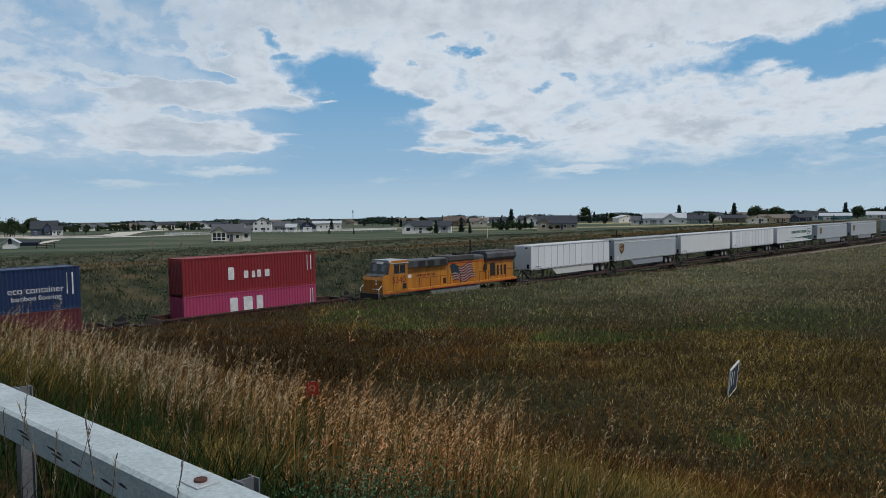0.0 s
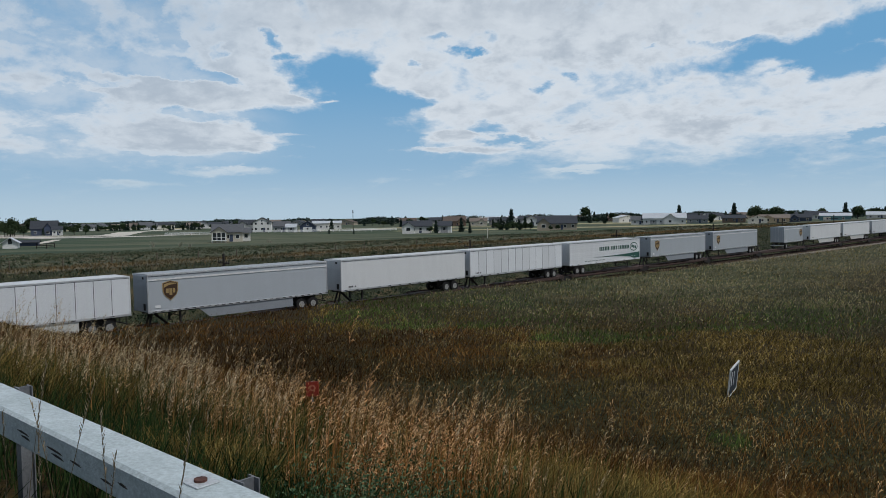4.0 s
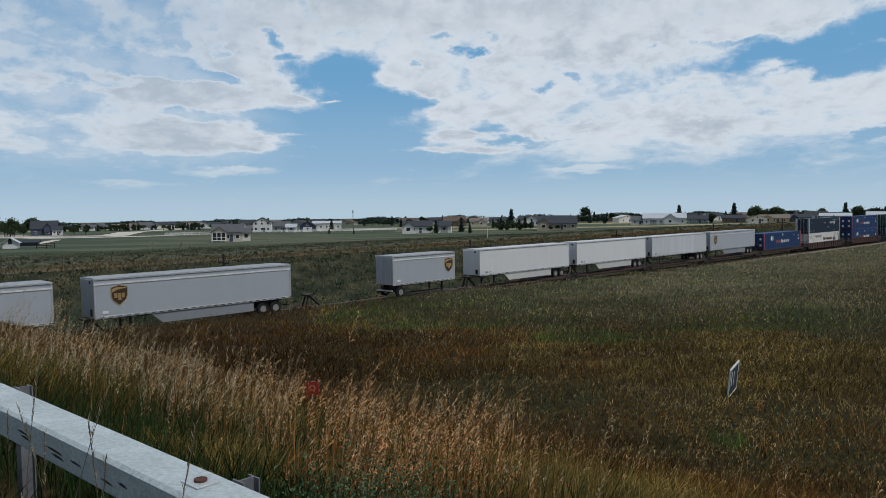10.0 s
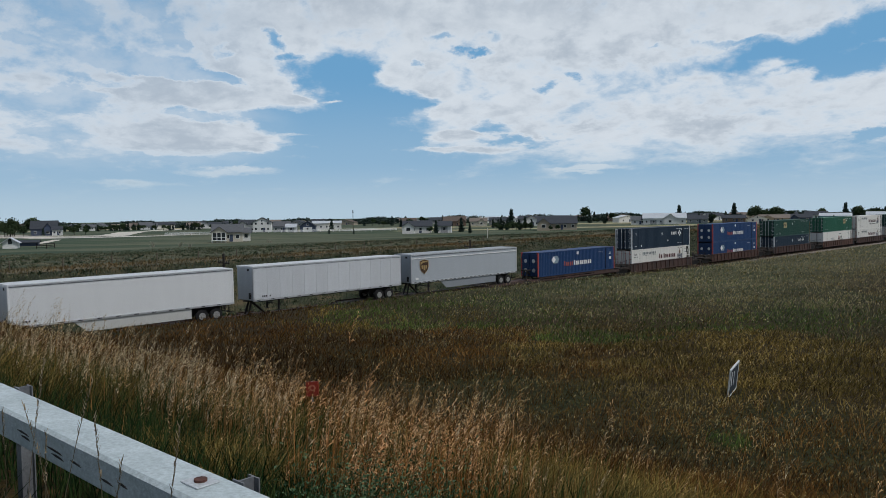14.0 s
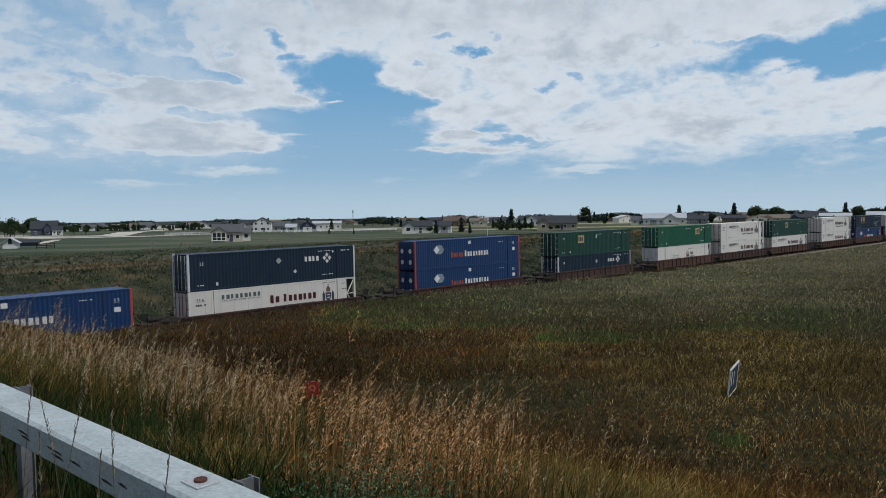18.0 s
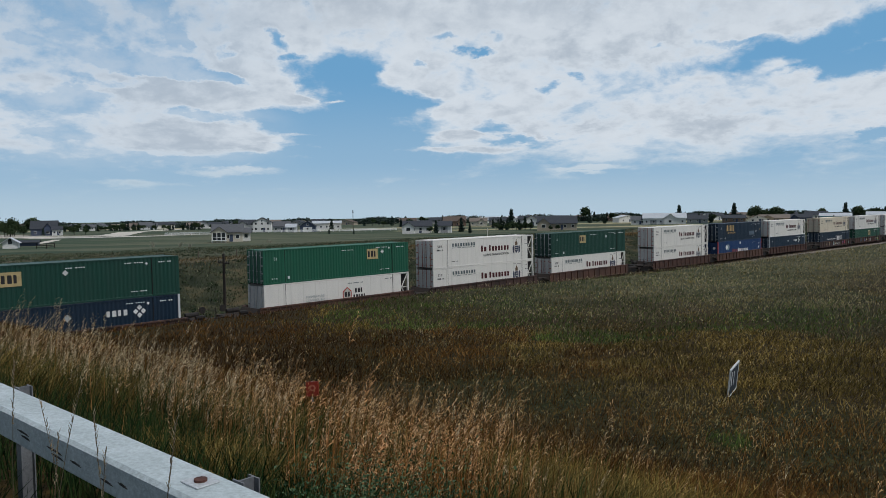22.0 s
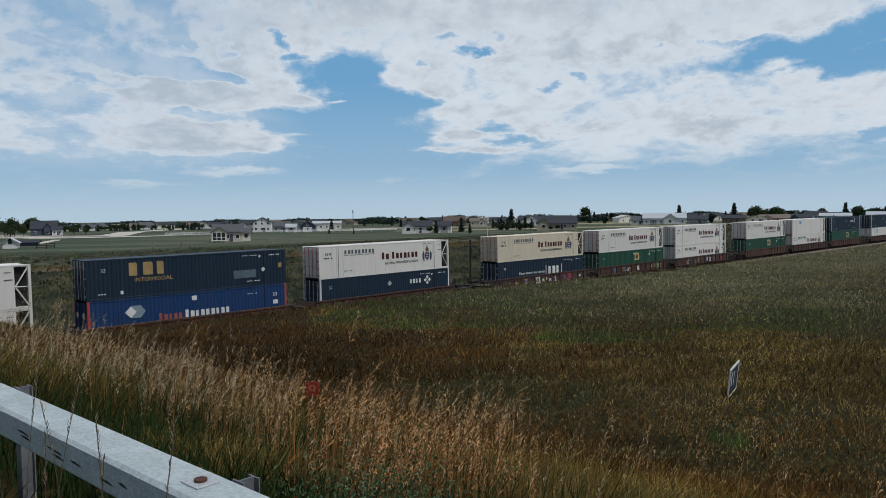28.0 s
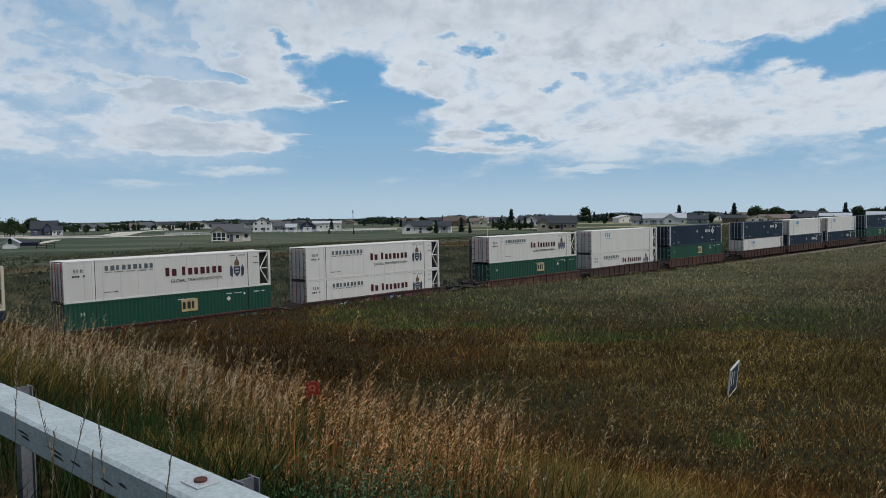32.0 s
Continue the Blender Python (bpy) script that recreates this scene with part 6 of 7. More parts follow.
def house(label, x, y, rot, w, d, h, rise, wall, roof, ridge="x", wins=3, storeys=1, wing=None, garage=None, chimney=False, porch=False, category="house", name="house"):
    ob = thing(name, label, category, "houses on the plain")
    part("wall", gable(w, d, h, rise, ridge), WALLS[wall], ob)
    for s in slopes(w, d, h, rise, ridge):
        part("roof", s, ROOFS[roof], ob)
    for st_ in range(storeys):
        for i in range(wins):
            window(ob, -w / 2 + (i + 0.5) * w / wins, 0.95 + 2.75 * st_, -d / 2)
    if ridge == "y":
        window(ob, 0, h + 0.2, -d / 2, 0.9, 0.9)
    if category == "house":
        part("door", Build().cbox(w * 0.12 - 0.5, w * 0.12 + 0.5, -d / 2 - 0.05, -d / 2 + 0.04, 0.1, 2.15, 0.01), WALLS["navy"], ob, "dark front door")
    if wing:
        off, ww, proj, wr = wing
        wg = part("wing", gable(ww, proj + 1.0, h, wr, "y").moved(pose(off, -d / 2 - proj / 2 + 0.4, 0)), WALLS[wall], ob)
        for s in slopes(ww, proj + 1.0, h, wr, "y"):
            part("wing_roof", s.moved(pose(off, -d / 2 - proj / 2 + 0.4, 0)), ROOFS[roof], ob)
        if not porch:
            window(ob, off, 0.9, -d / 2 - proj - 0.1, 1.6, 1.4)
    if porch:
        off, ww, proj, wr = wing
        f = -d / 2 - proj - 0.12
        part("porch_opening", Build().box(off - ww / 2 + 0.4, off + ww / 2 - 0.4, f - 0.03, f + 0.02, 0.7, 2.7), GLASS_DARK, ob, "dark glazed porch")
        for i in range(4):
            px = off - ww / 2 + 0.35 + i * (ww - 0.7) / 3
            part("porch_post", Build().cbox(px - 0.1, px + 0.1, f - 0.9, f - 0.7, -0.5, 2.8, 0.02), TRIM, ob)
        part("porch_deck", Build().cbox(off - ww / 2, off + ww / 2, f - 1.0, f, 0.45, 0.62, 0.02), TRIM, ob)
        part("porch_rail", Build().cbox(off - ww / 2, off + ww / 2, f - 0.9, f - 0.8, 1.35, 1.45, 0.01), TRIM, ob)
    if garage:
        off, gw = garage
        part("garage_door", Build().cbox(off - gw / 2, off + gw / 2, -d / 2 - 0.06, -d / 2 + 0.04, 0.0, 2.4, 0.02), WALLS["white"] if wall != "white" else WALLS["grey"], ob, "garage door")
    if chimney:
        part("chimney", Build().cbox(w * 0.2 - 0.4, w * 0.2 + 0.4, -0.4, 0.4, h, h + rise + 0.7, 0.03), WALLS["brown"], ob)
    placed(ob, x, y, float(ground_z(x, y)) + 0.05, rot)
    return ob


house("cream cottage with grey roof and white glazed porch", -62.6, 216, 14, 8.2, 8, 2.9, 2.1, "cream", "grey", "x", 3, 1, (-2.2, 4.2, 2.2, 1.5), None, False, True)
house("low cream garage with grey roof beside the cottage", -58.4, 220, 14, 2.4, 6, 2.5, 1.3, "cream", "grey", "x", 1, 1, None, (0, 2.4), category="garage", name="garage")
house("dark hip-roofed house with a white front gable", -204, 380, 24, 12, 10, 3.6, 3.8, "navy", "dark", "x", 3, 1, (1.8, 4.0, 2.5, 2.6))
house("low white wing of the dark-roofed house", -196, 377, 24, 4.5, 7, 2.9, 1.6, "white", "dark", "x", 2)
house("small white rounded garden shed with a round window", -110.8, 190, 22, 3.4, 3.2, 1.5, 1.1, "white", "metal", "y", 1, category="shed", name="shed")
house("two-storey white house with dark gable roof", -93, 383, 8, 9, 8, 5.0, 2.3, "white", "dark", "y", 3, 2)
house("two-storey white wing with dark roof", -101, 384, 8, 8, 7, 4.2, 2.2, "white", "dark", "x", 3, 2, (-2, 3.5, 1.2, 1.5), (2.2, 2.6))
house("grey single-storey house with dark roof", -80.5, 372, 6, 8, 7, 3.0, 2.2, "grey", "grey", "x", 3)
house("small white garage with pale metal roof", -74.4, 365, 5, 5, 6, 2.5, 1.5, "white", "metal", "x", 1, 1, None, (0, 3), category="garage", name="garage")
house("dark garage with a wide arched opening", -67.5, 372, 5, 7.5, 7, 3.0, 2.4, "navy", "dark", "y", 1, 1, None, (0, 4.5), category="garage", name="garage")
house("long low white metal barn", -70.5, 452, 6, 17, 9, 3.6, 1.3, "white", "metal", "x", 5, category="barn", name="barn")
house("white house with dark blue-grey roof and front gable", -9.6, 281, 0, 10.5, 8, 2.7, 1.9, "white", "dark", "x", 4, 1, (-3.2, 4.4, 2.2, 1.5))
house("white garage wing with dark roof", 0.8, 280, -4, 5, 7, 2.7, 1.6, "white", "dark", "x", 1, 1, None, (0, 2.6), category="garage", name="garage")
house("brown-roofed house among trees", 8, 499, 0, 15, 10, 3.2, 3.0, "brown", "brown", "x", 4, 1, (4.5, 5, 2, 2.2))
house("cream house with white trim", 23.7, 489, -4, 11, 9, 3.0, 2.2, "cream", "tan", "x", 3, 1, (2, 4, 1.5, 1.6))
house("grey house with dark roof", 38.6, 510, -6, 13, 9, 3.0, 2.4, "grey", "dark", "x", 3, 1, (-3, 4, 1.5, 1.8), (3, 3))
house("white house with pale gable roof", 52.3, 438, -8, 10, 9, 3.1, 2.6, "white", "tan", "y", 3)
house("tan ranch house with wide dark roof", 47.1, 305, -8, 15.5, 10, 2.7, 2.6, "tan", "dark", "x", 5, 1, (-5.5, 5, 1.6, 2.0))
house("small white house with dark roof", 112, 424, -14, 8, 7, 2.8, 1.9, "white", "grey", "x", 2)
house("big white barn with pale metal roof and cross gable", 125.6, 420, -16, 23, 13, 3.4, 2.7, "white", "metal", "x", 6, 1, (3, 7, 2, 2.4), (-6, 3.5), category="barn", name="barn")
house("dark-roofed house behind the barn", 146, 425, -18, 11, 9, 2.5, 1.9, "grey", "dark", "x", 3)
house("dark-roofed house on the plain", 163, 415, -20, 12, 9, 2.5, 1.7, "brown", "dark", "x", 3)
house("white-fronted house with tan roof", 158, 372, -22, 9, 8, 2.5, 1.5, "white", "tan", "y", 2)
house("tan house with broad tan gable roof", 170, 380, -24, 14, 10, 2.5, 1.8, "tan", "tan", "x", 3, 1, (-3, 6, 2, 1.5))
house("dark house with white gables", 196, 408, -26, 13, 9, 2.6, 1.9, "navy", "dark", "x", 3, 1, (-2, 4, 1.5, 1.4))
house("teal metal barn with pale roof", 212, 400, -28, 15, 9, 3.0, 1.4, "blue", "metal", "x", 2, 1, None, (-4, 3.5), category="barn", name="barn")
house("white house with pale roof", 250, 425, -30, 12, 9, 2.6, 1.7, "white", "metal", "x", 3)
house("low white house far across the plain", -259, 539, 26, 11, 8, 2.8, 1.7, "white", "grey", "x", 3)
house("low pale house far across the plain", -240, 553, 24, 14, 8, 2.8, 1.6, "cream", "tan", "x", 4)
house("low white house among shrubs", -222, 560, 22, 12, 8, 2.8, 1.6, "white", "grey", "x", 3)
house("dark-roofed house on the far plain", -227, 606, 20, 15, 9, 3.0, 2.2, "white", "dark", "x", 4)
house("dark-roofed house on the far plain", -205, 620, 18, 12, 9, 3.0, 2.4, "grey", "dark", "x", 3)
house("pale house on the far plain", -180, 536, 16, 9, 8, 2.8, 1.8, "cream", "tan", "x", 2)
for k, (px, py) in enumerate(((-160, 700), (-120, 720), (-30, 640), (-5, 660), (75, 640), (95, 600), (150, 640), (205, 600), (235, 560), (262, 520))):
    house(("pale", "dark-roofed", "brown", "grey")[k % 4] + " house far off near the horizon", px, py, -px * 0.1, 14, 9, 3.0, 2.5, ("cream", "white", "brown", "grey")[k % 4], ("tan", "dark", "brown", "dark")[k % 4], "x", 3)

house("long low dark outbuilding beside the white shed", -116, 206, 22, 6.4, 3, 1.0, 0.5, "navy", "dark", "x", 0, category="shed", name="shed")
far = random.Random(8)
for k in range(34):
    py = far.uniform(540, 800)
    px = py * far.uniform(-0.58, 0.5)
    tint, cover = far.choice((("white", "dark"), ("cream", "grey"), ("white", "metal"), ("grey", "dark"), ("tan", "brown"), ("white", "grey")))
    house(tint + " house with a " + cover + " roof far across the plain", px, py, far.uniform(-25, 25), far.uniform(10, 18), 9, far.uniform(2.6, 3.6), far.uniform(1.6, 2.4), tint, cover, far.choice("xxy"), 2)


def mast():
    ob = thing("radio_mast", "thin dark mast rising over the plain", "mast")
    part("shaft", Build().rod((0, 0, -0.5), (0, 0, 10.5), 0.16, 8, 0.12), DARK, ob)
    part("antenna", Build().cbox(-0.25, 0.25, -0.25, 0.25, 9.2, 10.8, 0.05), DARK, ob)
    placed(ob, -51.2, 424, float(ground_z(-51.2, 424)))


mast()

# ---- trees ----


def leaf_material(name, a, b):
    m = bpy.data.materials.new(name)
    m.use_nodes = True
    t = m.node_tree
    p = t.nodes["Principled BSDF"]
    g = t.nodes.new("ShaderNodeNewGeometry")
    t.links.new(ramp(t, g.outputs["Random Per Island"], [(0.0, a), (0.6, [(x + y) / 2 for x, y in zip(a, b)]), (1.0, b)]), p.inputs["Base Color"])
    p.inputs["Roughness"].default_value = 0.8
    p.inputs["Specular IOR Level"].default_value = 0.2
    return m


NEEDLE = leaf_material("dark_needles", (0.012, 0.027, 0.023), (0.04, 0.062, 0.045))
LEAF = leaf_material("broad_leaves", (0.015, 0.032, 0.014), (0.055, 0.08, 0.03))
# leaf colour of the far woods, with bluish distance haze put in
HAZYLEAF = leaf_material("haze_blued_far_leaves", (0.016, 0.030, 0.026), (0.045, 0.065, 0.052))
SAGE = leaf_material("dull_shrub_leaves", (0.035, 0.05, 0.025), (0.12, 0.13, 0.07))


def leaf_cloud(name, centres, sizes, material, rng):
    """Many small three-cornered leaf sprays at the given places."""
    n = len(centres)
    a = rng.normal(size=(n, 3, 3))
    a /= np.linalg.norm(a, axis=2, keepdims=True)
    v = centres[:, None, :] + a * sizes[:, None, None]
    return raw_mesh(name, v.reshape(-1, 3), np.arange(3 * n).reshape(-1, 3), material)


def conifer(h, seed):
    rng = np.random.RandomState(seed)
    ob = thing("conifer_tree", "dark green conifer with an uneven pointed crown", "tree", "trees on the plain")
    part("trunk", Build().rod((0, 0, -0.4), (0, 0, h * 0.9), 0.025 * h, 7, 0.01), DARKWOOD, ob)
    n = 900
    q = rng.uniform(0.06, 1, n) ** 1.25
    tier = 0.68 + 0.32 * np.sin(q * 28 + rng.uniform(0, 6))
    r = (1 - q) ** 0.85 * 0.26 * h * tier * np.sqrt(rng.uniform(0.15, 1, n)) * (1 + 0.25 * np.sin(seed + 5 * rng.uniform(0, 6.28, n)))
    a = rng.uniform(0, 6.283, n)
    c = np.column_stack([r * np.cos(a), r * np.sin(a), q * h + rng.normal(0, 0.04 * h, n) * 0.4])
    part("crown", leaf_cloud("crown", c, rng.uniform(0.05, 0.11, n) * h, NEEDLE, rng), NEEDLE, ob)
    return ob


def broadleaf(h, seed):
    rng = np.random.RandomState(seed)
    ob = thing("broadleaf_tree", "dull green broadleaf tree with a ragged rounded crown", "tree", "trees on the plain")
    b = Build().rod((0, 0, -0.4), (0, 0, h * 0.45), 0.035 * h, 8, 0.02 * h)
    part("trunk", b, DARKWOOD, ob)
    cs, ss = [], []
    for i in range(9):
        a, e, l = rng.uniform(0, 6.283), rng.uniform(0.3, 1.25), h * rng.uniform(0.3, 0.5)
        tip = np.array([math.cos(a) * math.cos(e) * l * 0.8, math.sin(a) * math.cos(e) * l * 0.8, h * 0.4 + math.sin(e) * l])
        part("limb", Build().rod((0, 0, h * rng.uniform(0.3, 0.45)), tip, 0.014 * h, 5, 0.005 * h), DARKWOOD, ob)
        k = 130
        cs.append(tip + rng.normal(0, 1, (k, 3)) * np.array([0.12, 0.12, 0.09]) * h)
        ss.append(rng.uniform(0.05, 0.1, k) * h)
    part("crown", leaf_cloud("crown", np.vstack(cs), np.concatenate(ss), LEAF, rng), LEAF, ob)
    return ob


KINDS = [conifer(6, 1), conifer(5, 2), conifer(7, 3), broadleaf(6, 4), broadleaf(5, 5), broadleaf(7, 6)]
FIRST = [True] * len(KINDS)


def tree(kind, x, y, size=1.0):
    m = pose(x, y, float(ground_z(x, y)), 0, 0, (x * 37 + y * 11) % 360)
    if FIRST[kind]:
        FIRST[kind] = False
        ob = KINDS[kind]
        ob.matrix_basis = m
    else:
        ob = copy_thing(KINDS[kind], m)
    ob.scale = (size, size, size)


# by the mid houses
for kx, x, y, s in ((0, 7.5, 300, 0.9), (1, 9.6, 262, 0.65), (2, 35.2, 380, 1.3), (0, 28, 372, 0.75), (1, 30.5, 370, 0.8), (0, 33, 374, 0.8), (1, 38, 371, 0.85), (0, 41, 368, 0.9), (1, 44, 366, 0.8), (2, 25.5, 376, 0.6),
                    (5, 125, 655, 1.75), (2, 133, 650, 1.1), (0, 118, 645, 1.0), (2, 142, 640, 1.0), (4, 46, 296, 0.45), (4, 43, 296, 0.4), (2, 150, 470, 1.5), (0, 156, 430, 0.9), (1, 168, 440, 1.2), (2, 173, 440, 1.5),
                    (5, 186, 440, 1.3), (4, 191, 441, 1.5), (5, 197, 440, 1.2), (3, 202, 444, 1.3), (2, 224, 412, 1.35), (5, 252, 450, 1.2), (4, 258, 450, 1.25), (3, 264, 452, 1.2), (0, 270, 452, 1.2),
                    (5, -217, 372, 1.1), (4, -221, 376, 1.3), (3, -225, 370, 1.3), (5, -229, 372, 1.15), (4, -234, 376, 1.4), (3, -238, 370, 1.3), (5, -213, 384, 1.1), (2, -222, 366, 1.0), (0, -231, 366, 1.1), (5, -243, 372, 1.2), (3, -186, 374, 0.7), (0, -200, 371, 0.6), (4, -188, 390, 0.7),
                    (1, -2.5, 275, 0.9), (4, -4.5, 274, 0.5), (1, -46, 300, 0.4), (1, -36, 300, 0.4), (0, -93, 395, 1.1), (1, -60, 400, 1.2)):
    tree(kx, x, y, s * (1.15 if x < -205 else 1.0))
# dark clump beside the ranch house and the wood at the dark house
for kx, x, y, s in ((3, 22.5, 312, 0.55), (0, 25, 318, 0.85), (4, 27, 310, 0.6), (5, 29.5, 315, 0.5), (3, 31, 312, 0.5), (4, 33, 309, 0.55), (5, 35, 314, 0.45), (3, 36.8, 310, 0.5), (1, 28, 322, 0.9), (1, 33.5, 322, 0.8), (4, 24, 309, 0.5),
                    (5, -219, 366, 0.9), (3, -214, 362, 0.8), (4, -210, 360, 0.75), (5, -226, 362, 0.9), (3, -232, 360, 0.9), (4, -207, 366, 0.8), (5, -237, 364, 1.0), (3, -215, 372, 1.0), (4, -223, 384, 1.1)):
    tree(kx, x, y, s * (1.15 if x < -205 else 1.0))
rng = np.random.RandomState(21)
for i in range(90):
    x, y = rng.uniform(-265, -130), rng.uniform(480, 545)
    tree(int(rng.randint(6)), x, y, rng.uniform(0.45, 0.8))
for i in range(60):
    x, y = rng.uniform(-60, 290), rng.uniform(500, 660)
    tree(int(rng.randint(6)), x, y, rng.uniform(0.6, 1.1))


def far_woods():
    rng = np.random.RandomState(33)
    cs, ss = [], []
    for i in range(1500):
        a = math.radians(rng.uniform(-36, 36))
        r = rng.uniform(650, 1150)
        x, y = r * math.sin(a), r * math.cos(a)
        if math.sin(a * 40) + math.sin(a * 97 + 2) < -1.2:
            continue
        h, w = rng.uniform(3.0, 7.0) * (1 + 0.35 * math.sin(a * 61)), rng.uniform(4, 10)
        k = 70
        c = np.clip(rng.normal(0, 1, (k, 3)), -1.5, 1.3) * np.array([w * 0.4, w * 0.4, h * 0.22]) + np.array([x, y, float(ground_z(x, y)) + h * 0.45])
        cs.append(c)
        ss.append(rng.uniform(0.9, 2.0, k))
    ob = new("far_woods", leaf_cloud("far_woods", np.vstack(cs), np.concatenate(ss), HAZYLEAF, rng))
    tagged(ob, "dark belts of trees along the far horizon, leaves blued for haze", "woods", kind="stuff")


far_woods()

# ---- grass ----


def grass_material(name, stops, patch, patch_scale, rough=0.75):
    """Each blade has a colour of its own, and patches shift the whole from one tint to another."""
    m = bpy.data.materials.new(name)
    m.use_nodes = True
    t = m.node_tree
    p = t.nodes["Principled BSDF"]
    g = t.nodes.new("ShaderNodeNewGeometry")
    own = ramp(t, g.outputs["Random Per Island"], stops)
    n = t.nodes.new("ShaderNodeTexNoise")
    n.inputs["Scale"].default_value, n.inputs["Detail"].default_value = patch_scale, 4
    co = t.nodes.new("ShaderNodeTexCoord")
    t.links.new(co.outputs["Object"], n.inputs["Vector"])
    key = n.outputs[0]
    tint = ramp(t, key, patch)
    mx = t.nodes.new("ShaderNodeMix")
    mx.data_type, mx.blend_type = "RGBA", "MULTIPLY"
    mx.inputs[0].default_value = 1.0
    t.links.new(own, mx.inputs[6])
    t.links.new(tint, mx.inputs[7])
    t.links.new(mx.outputs[2], p.inputs["Base Color"])
    p.inputs["Roughness"].default_value = rough
    p.inputs["Specular IOR Level"].default_value = 0.08
    return m


def blades(base, h, width, lean, rng):
    """Bent blades: five points and three triangles each."""
    n = len(base)
    a = rng.uniform(0, 6.283, n)
    side = np.column_stack([np.cos(a), np.sin(a), np.zeros(n)]) * (width / 2)[:, None]
    b = rng.uniform(0, 6.283, n)
    off = np.column_stack([np.cos(b), np.sin(b), np.zeros(n)]) * (lean * h)[:, None] + np.array([0.10, 0.02, 0]) * h[:, None]
    mid = base + off * 0.35 + np.column_stack([np.zeros(n), np.zeros(n), h * 0.55])
    tip = base + off + np.column_stack([np.zeros(n), np.zeros(n), h])
    v = np.stack([base - side, base + side, mid - side * 0.8, mid + side * 0.8, tip], 1).reshape(-1, 3)
    k = np.arange(n)[:, None] * 5
    tris = np.concatenate([k + np.array([0, 1, 3]), k + np.array([0, 3, 2]), k + np.array([2, 3, 4])], 0)
    return v, tris, tip, off


def heads(tip, off, length, rng, spikes=10, size=(0.02, 0.034), fat=0.3, nod=0.4):
    """Loose panicles: thin spikelets that spread from a stem's nodding end and droop with the wind."""
    n = len(tip)
    d = off / np.maximum(np.linalg.norm(off, axis=1, keepdims=True), 1e-6) * 0.5 + np.array([0.75, 0.1, 0])
    bow = rng.uniform(0.05, nod, n) * length
    out = []
    for i in range(spikes):
        q = i / max(1, spikes - 1)
        c = tip + d * (bow * q * q)[:, None] - np.array([0, 0, 1]) * (length * (1 - q) + bow * 0.5 * q * q)[:, None]
        s = rng.uniform(size[0], size[1], n) * (1.2 - 0.65 * q)
        a = rng.uniform(0, 6.283, n)
        spread = rng.uniform(0.25, 0.75, n)
        e = np.column_stack([np.cos(a) * spread + d[:, 0] * 0.3, np.sin(a) * spread + d[:, 1] * 0.3, rng.uniform(0.45, 0.95, n)]) * (s * 0.6)[:, None]
        droop = np.column_stack([e[:, 0] * 0.9, e[:, 1] * 0.9, s * rng.uniform(-0.35, 0.35, n)])
        a = rng.uniform(0, 6.283, n)
        w = np.column_stack([np.cos(a), np.sin(a), np.zeros(n)]) * (s * fat * 0.5)[:, None]
        out.append(np.stack([c, c + e - w, c + e + droop, c + e + w], 1))
    v = np.stack(out, 1).reshape(-1, 3)
    k = np.arange(len(v) // 4)[:, None] * 4
    return v, np.concatenate([k + np.array([0, 1, 3]), k + np.array([1, 2, 3])], 0)


def curls(base, length, width, rng):
    """Bowed single ears: six points and four triangles each, all leaning with the wind."""
    n = len(base)
    a = rng.normal(0.15, 0.9, n)
    d = np.column_stack([np.cos(a), np.sin(a), np.zeros(n)])
    b = rng.uniform(0, 6.283, n)
    side = np.column_stack([np.cos(b), np.sin(b), rng.uniform(-0.4, 0.4, n)]) * (width / 2)[:, None]
    bow = rng.uniform(0.2, 0.75, n)
    pts = []
    for q in (0.0, 0.36, 0.72, 1.0):
        pts.append(base + d * (length * bow * q * q)[:, None] + np.array([0, 0, 1.0]) * (length * (q - 0.55 * bow * q * q))[:, None])
    v = np.stack([pts[0], pts[1] - side, pts[1] + side, pts[2] - side * 0.9, pts[2] + side * 0.9, pts[3]], 1).reshape(-1, 3)
    k = np.arange(n)[:, None] * 6
    return v, np.concatenate([k + np.array(q) for q in ([0, 1, 2], [1, 4, 2], [1, 3, 4], [3, 5, 4])], 0)


def wedge(n, r0, r1, rng, a0=-37, a1=37, power=1.0):
    """Places over the ground in front of the road, thinner with distance."""
    a = np.radians(rng.uniform(a0, a1, n))
    r = (r0 ** power + rng.uniform(0, 1, n) * (r1 ** power - r0 ** power)) ** (1 / power)
    return r * np.sin(a), r * np.cos(a)


def rail_d(x, y):
    return (x - RAIL_P[0]) * RAIL_N[0] + (y - RAIL_P[1]) * RAIL_N[1]


GOLDEN = grass_material("golden_dry_stems", [(0, (0.06, 0.032, 0.011)), (0.35, (0.22, 0.115, 0.038)), (0.7, (0.44, 0.24, 0.088)), (1, (0.11, 0.10, 0.03))], [(0.3, (0.75, 0.78, 0.6)), (0.5, (1, 0.95, 0.85)), (0.7, (1.15, 0.8, 0.6))], 0.4)
STRAW = grass_material("pale_straw_stems", [(0, (0.032, 0.028, 0.012)), (0.35, (0.09, 0.072, 0.034)), (0.7, (0.20, 0.155, 0.08)), (1, (0.05, 0.07, 0.024))], [(0.3, (0.75, 0.78, 0.7)), (0.5, (1, 0.97, 0.9)), (0.7, (1.12, 0.95, 0.8))], 0.4)
HEADS = grass_material("pale_seed_heads", [(0, (0.16, 0.12, 0.07)), (0.4, (0.37, 0.295, 0.185)), (0.8, (0.58, 0.48, 0.33)), (1, (0.74, 0.65, 0.49))], [(0.3, (0.9, 0.92, 0.85)), (0.5, (1, 0.97, 0.9)), (0.7, (1.08, 0.85, 0.7))], 0.4)
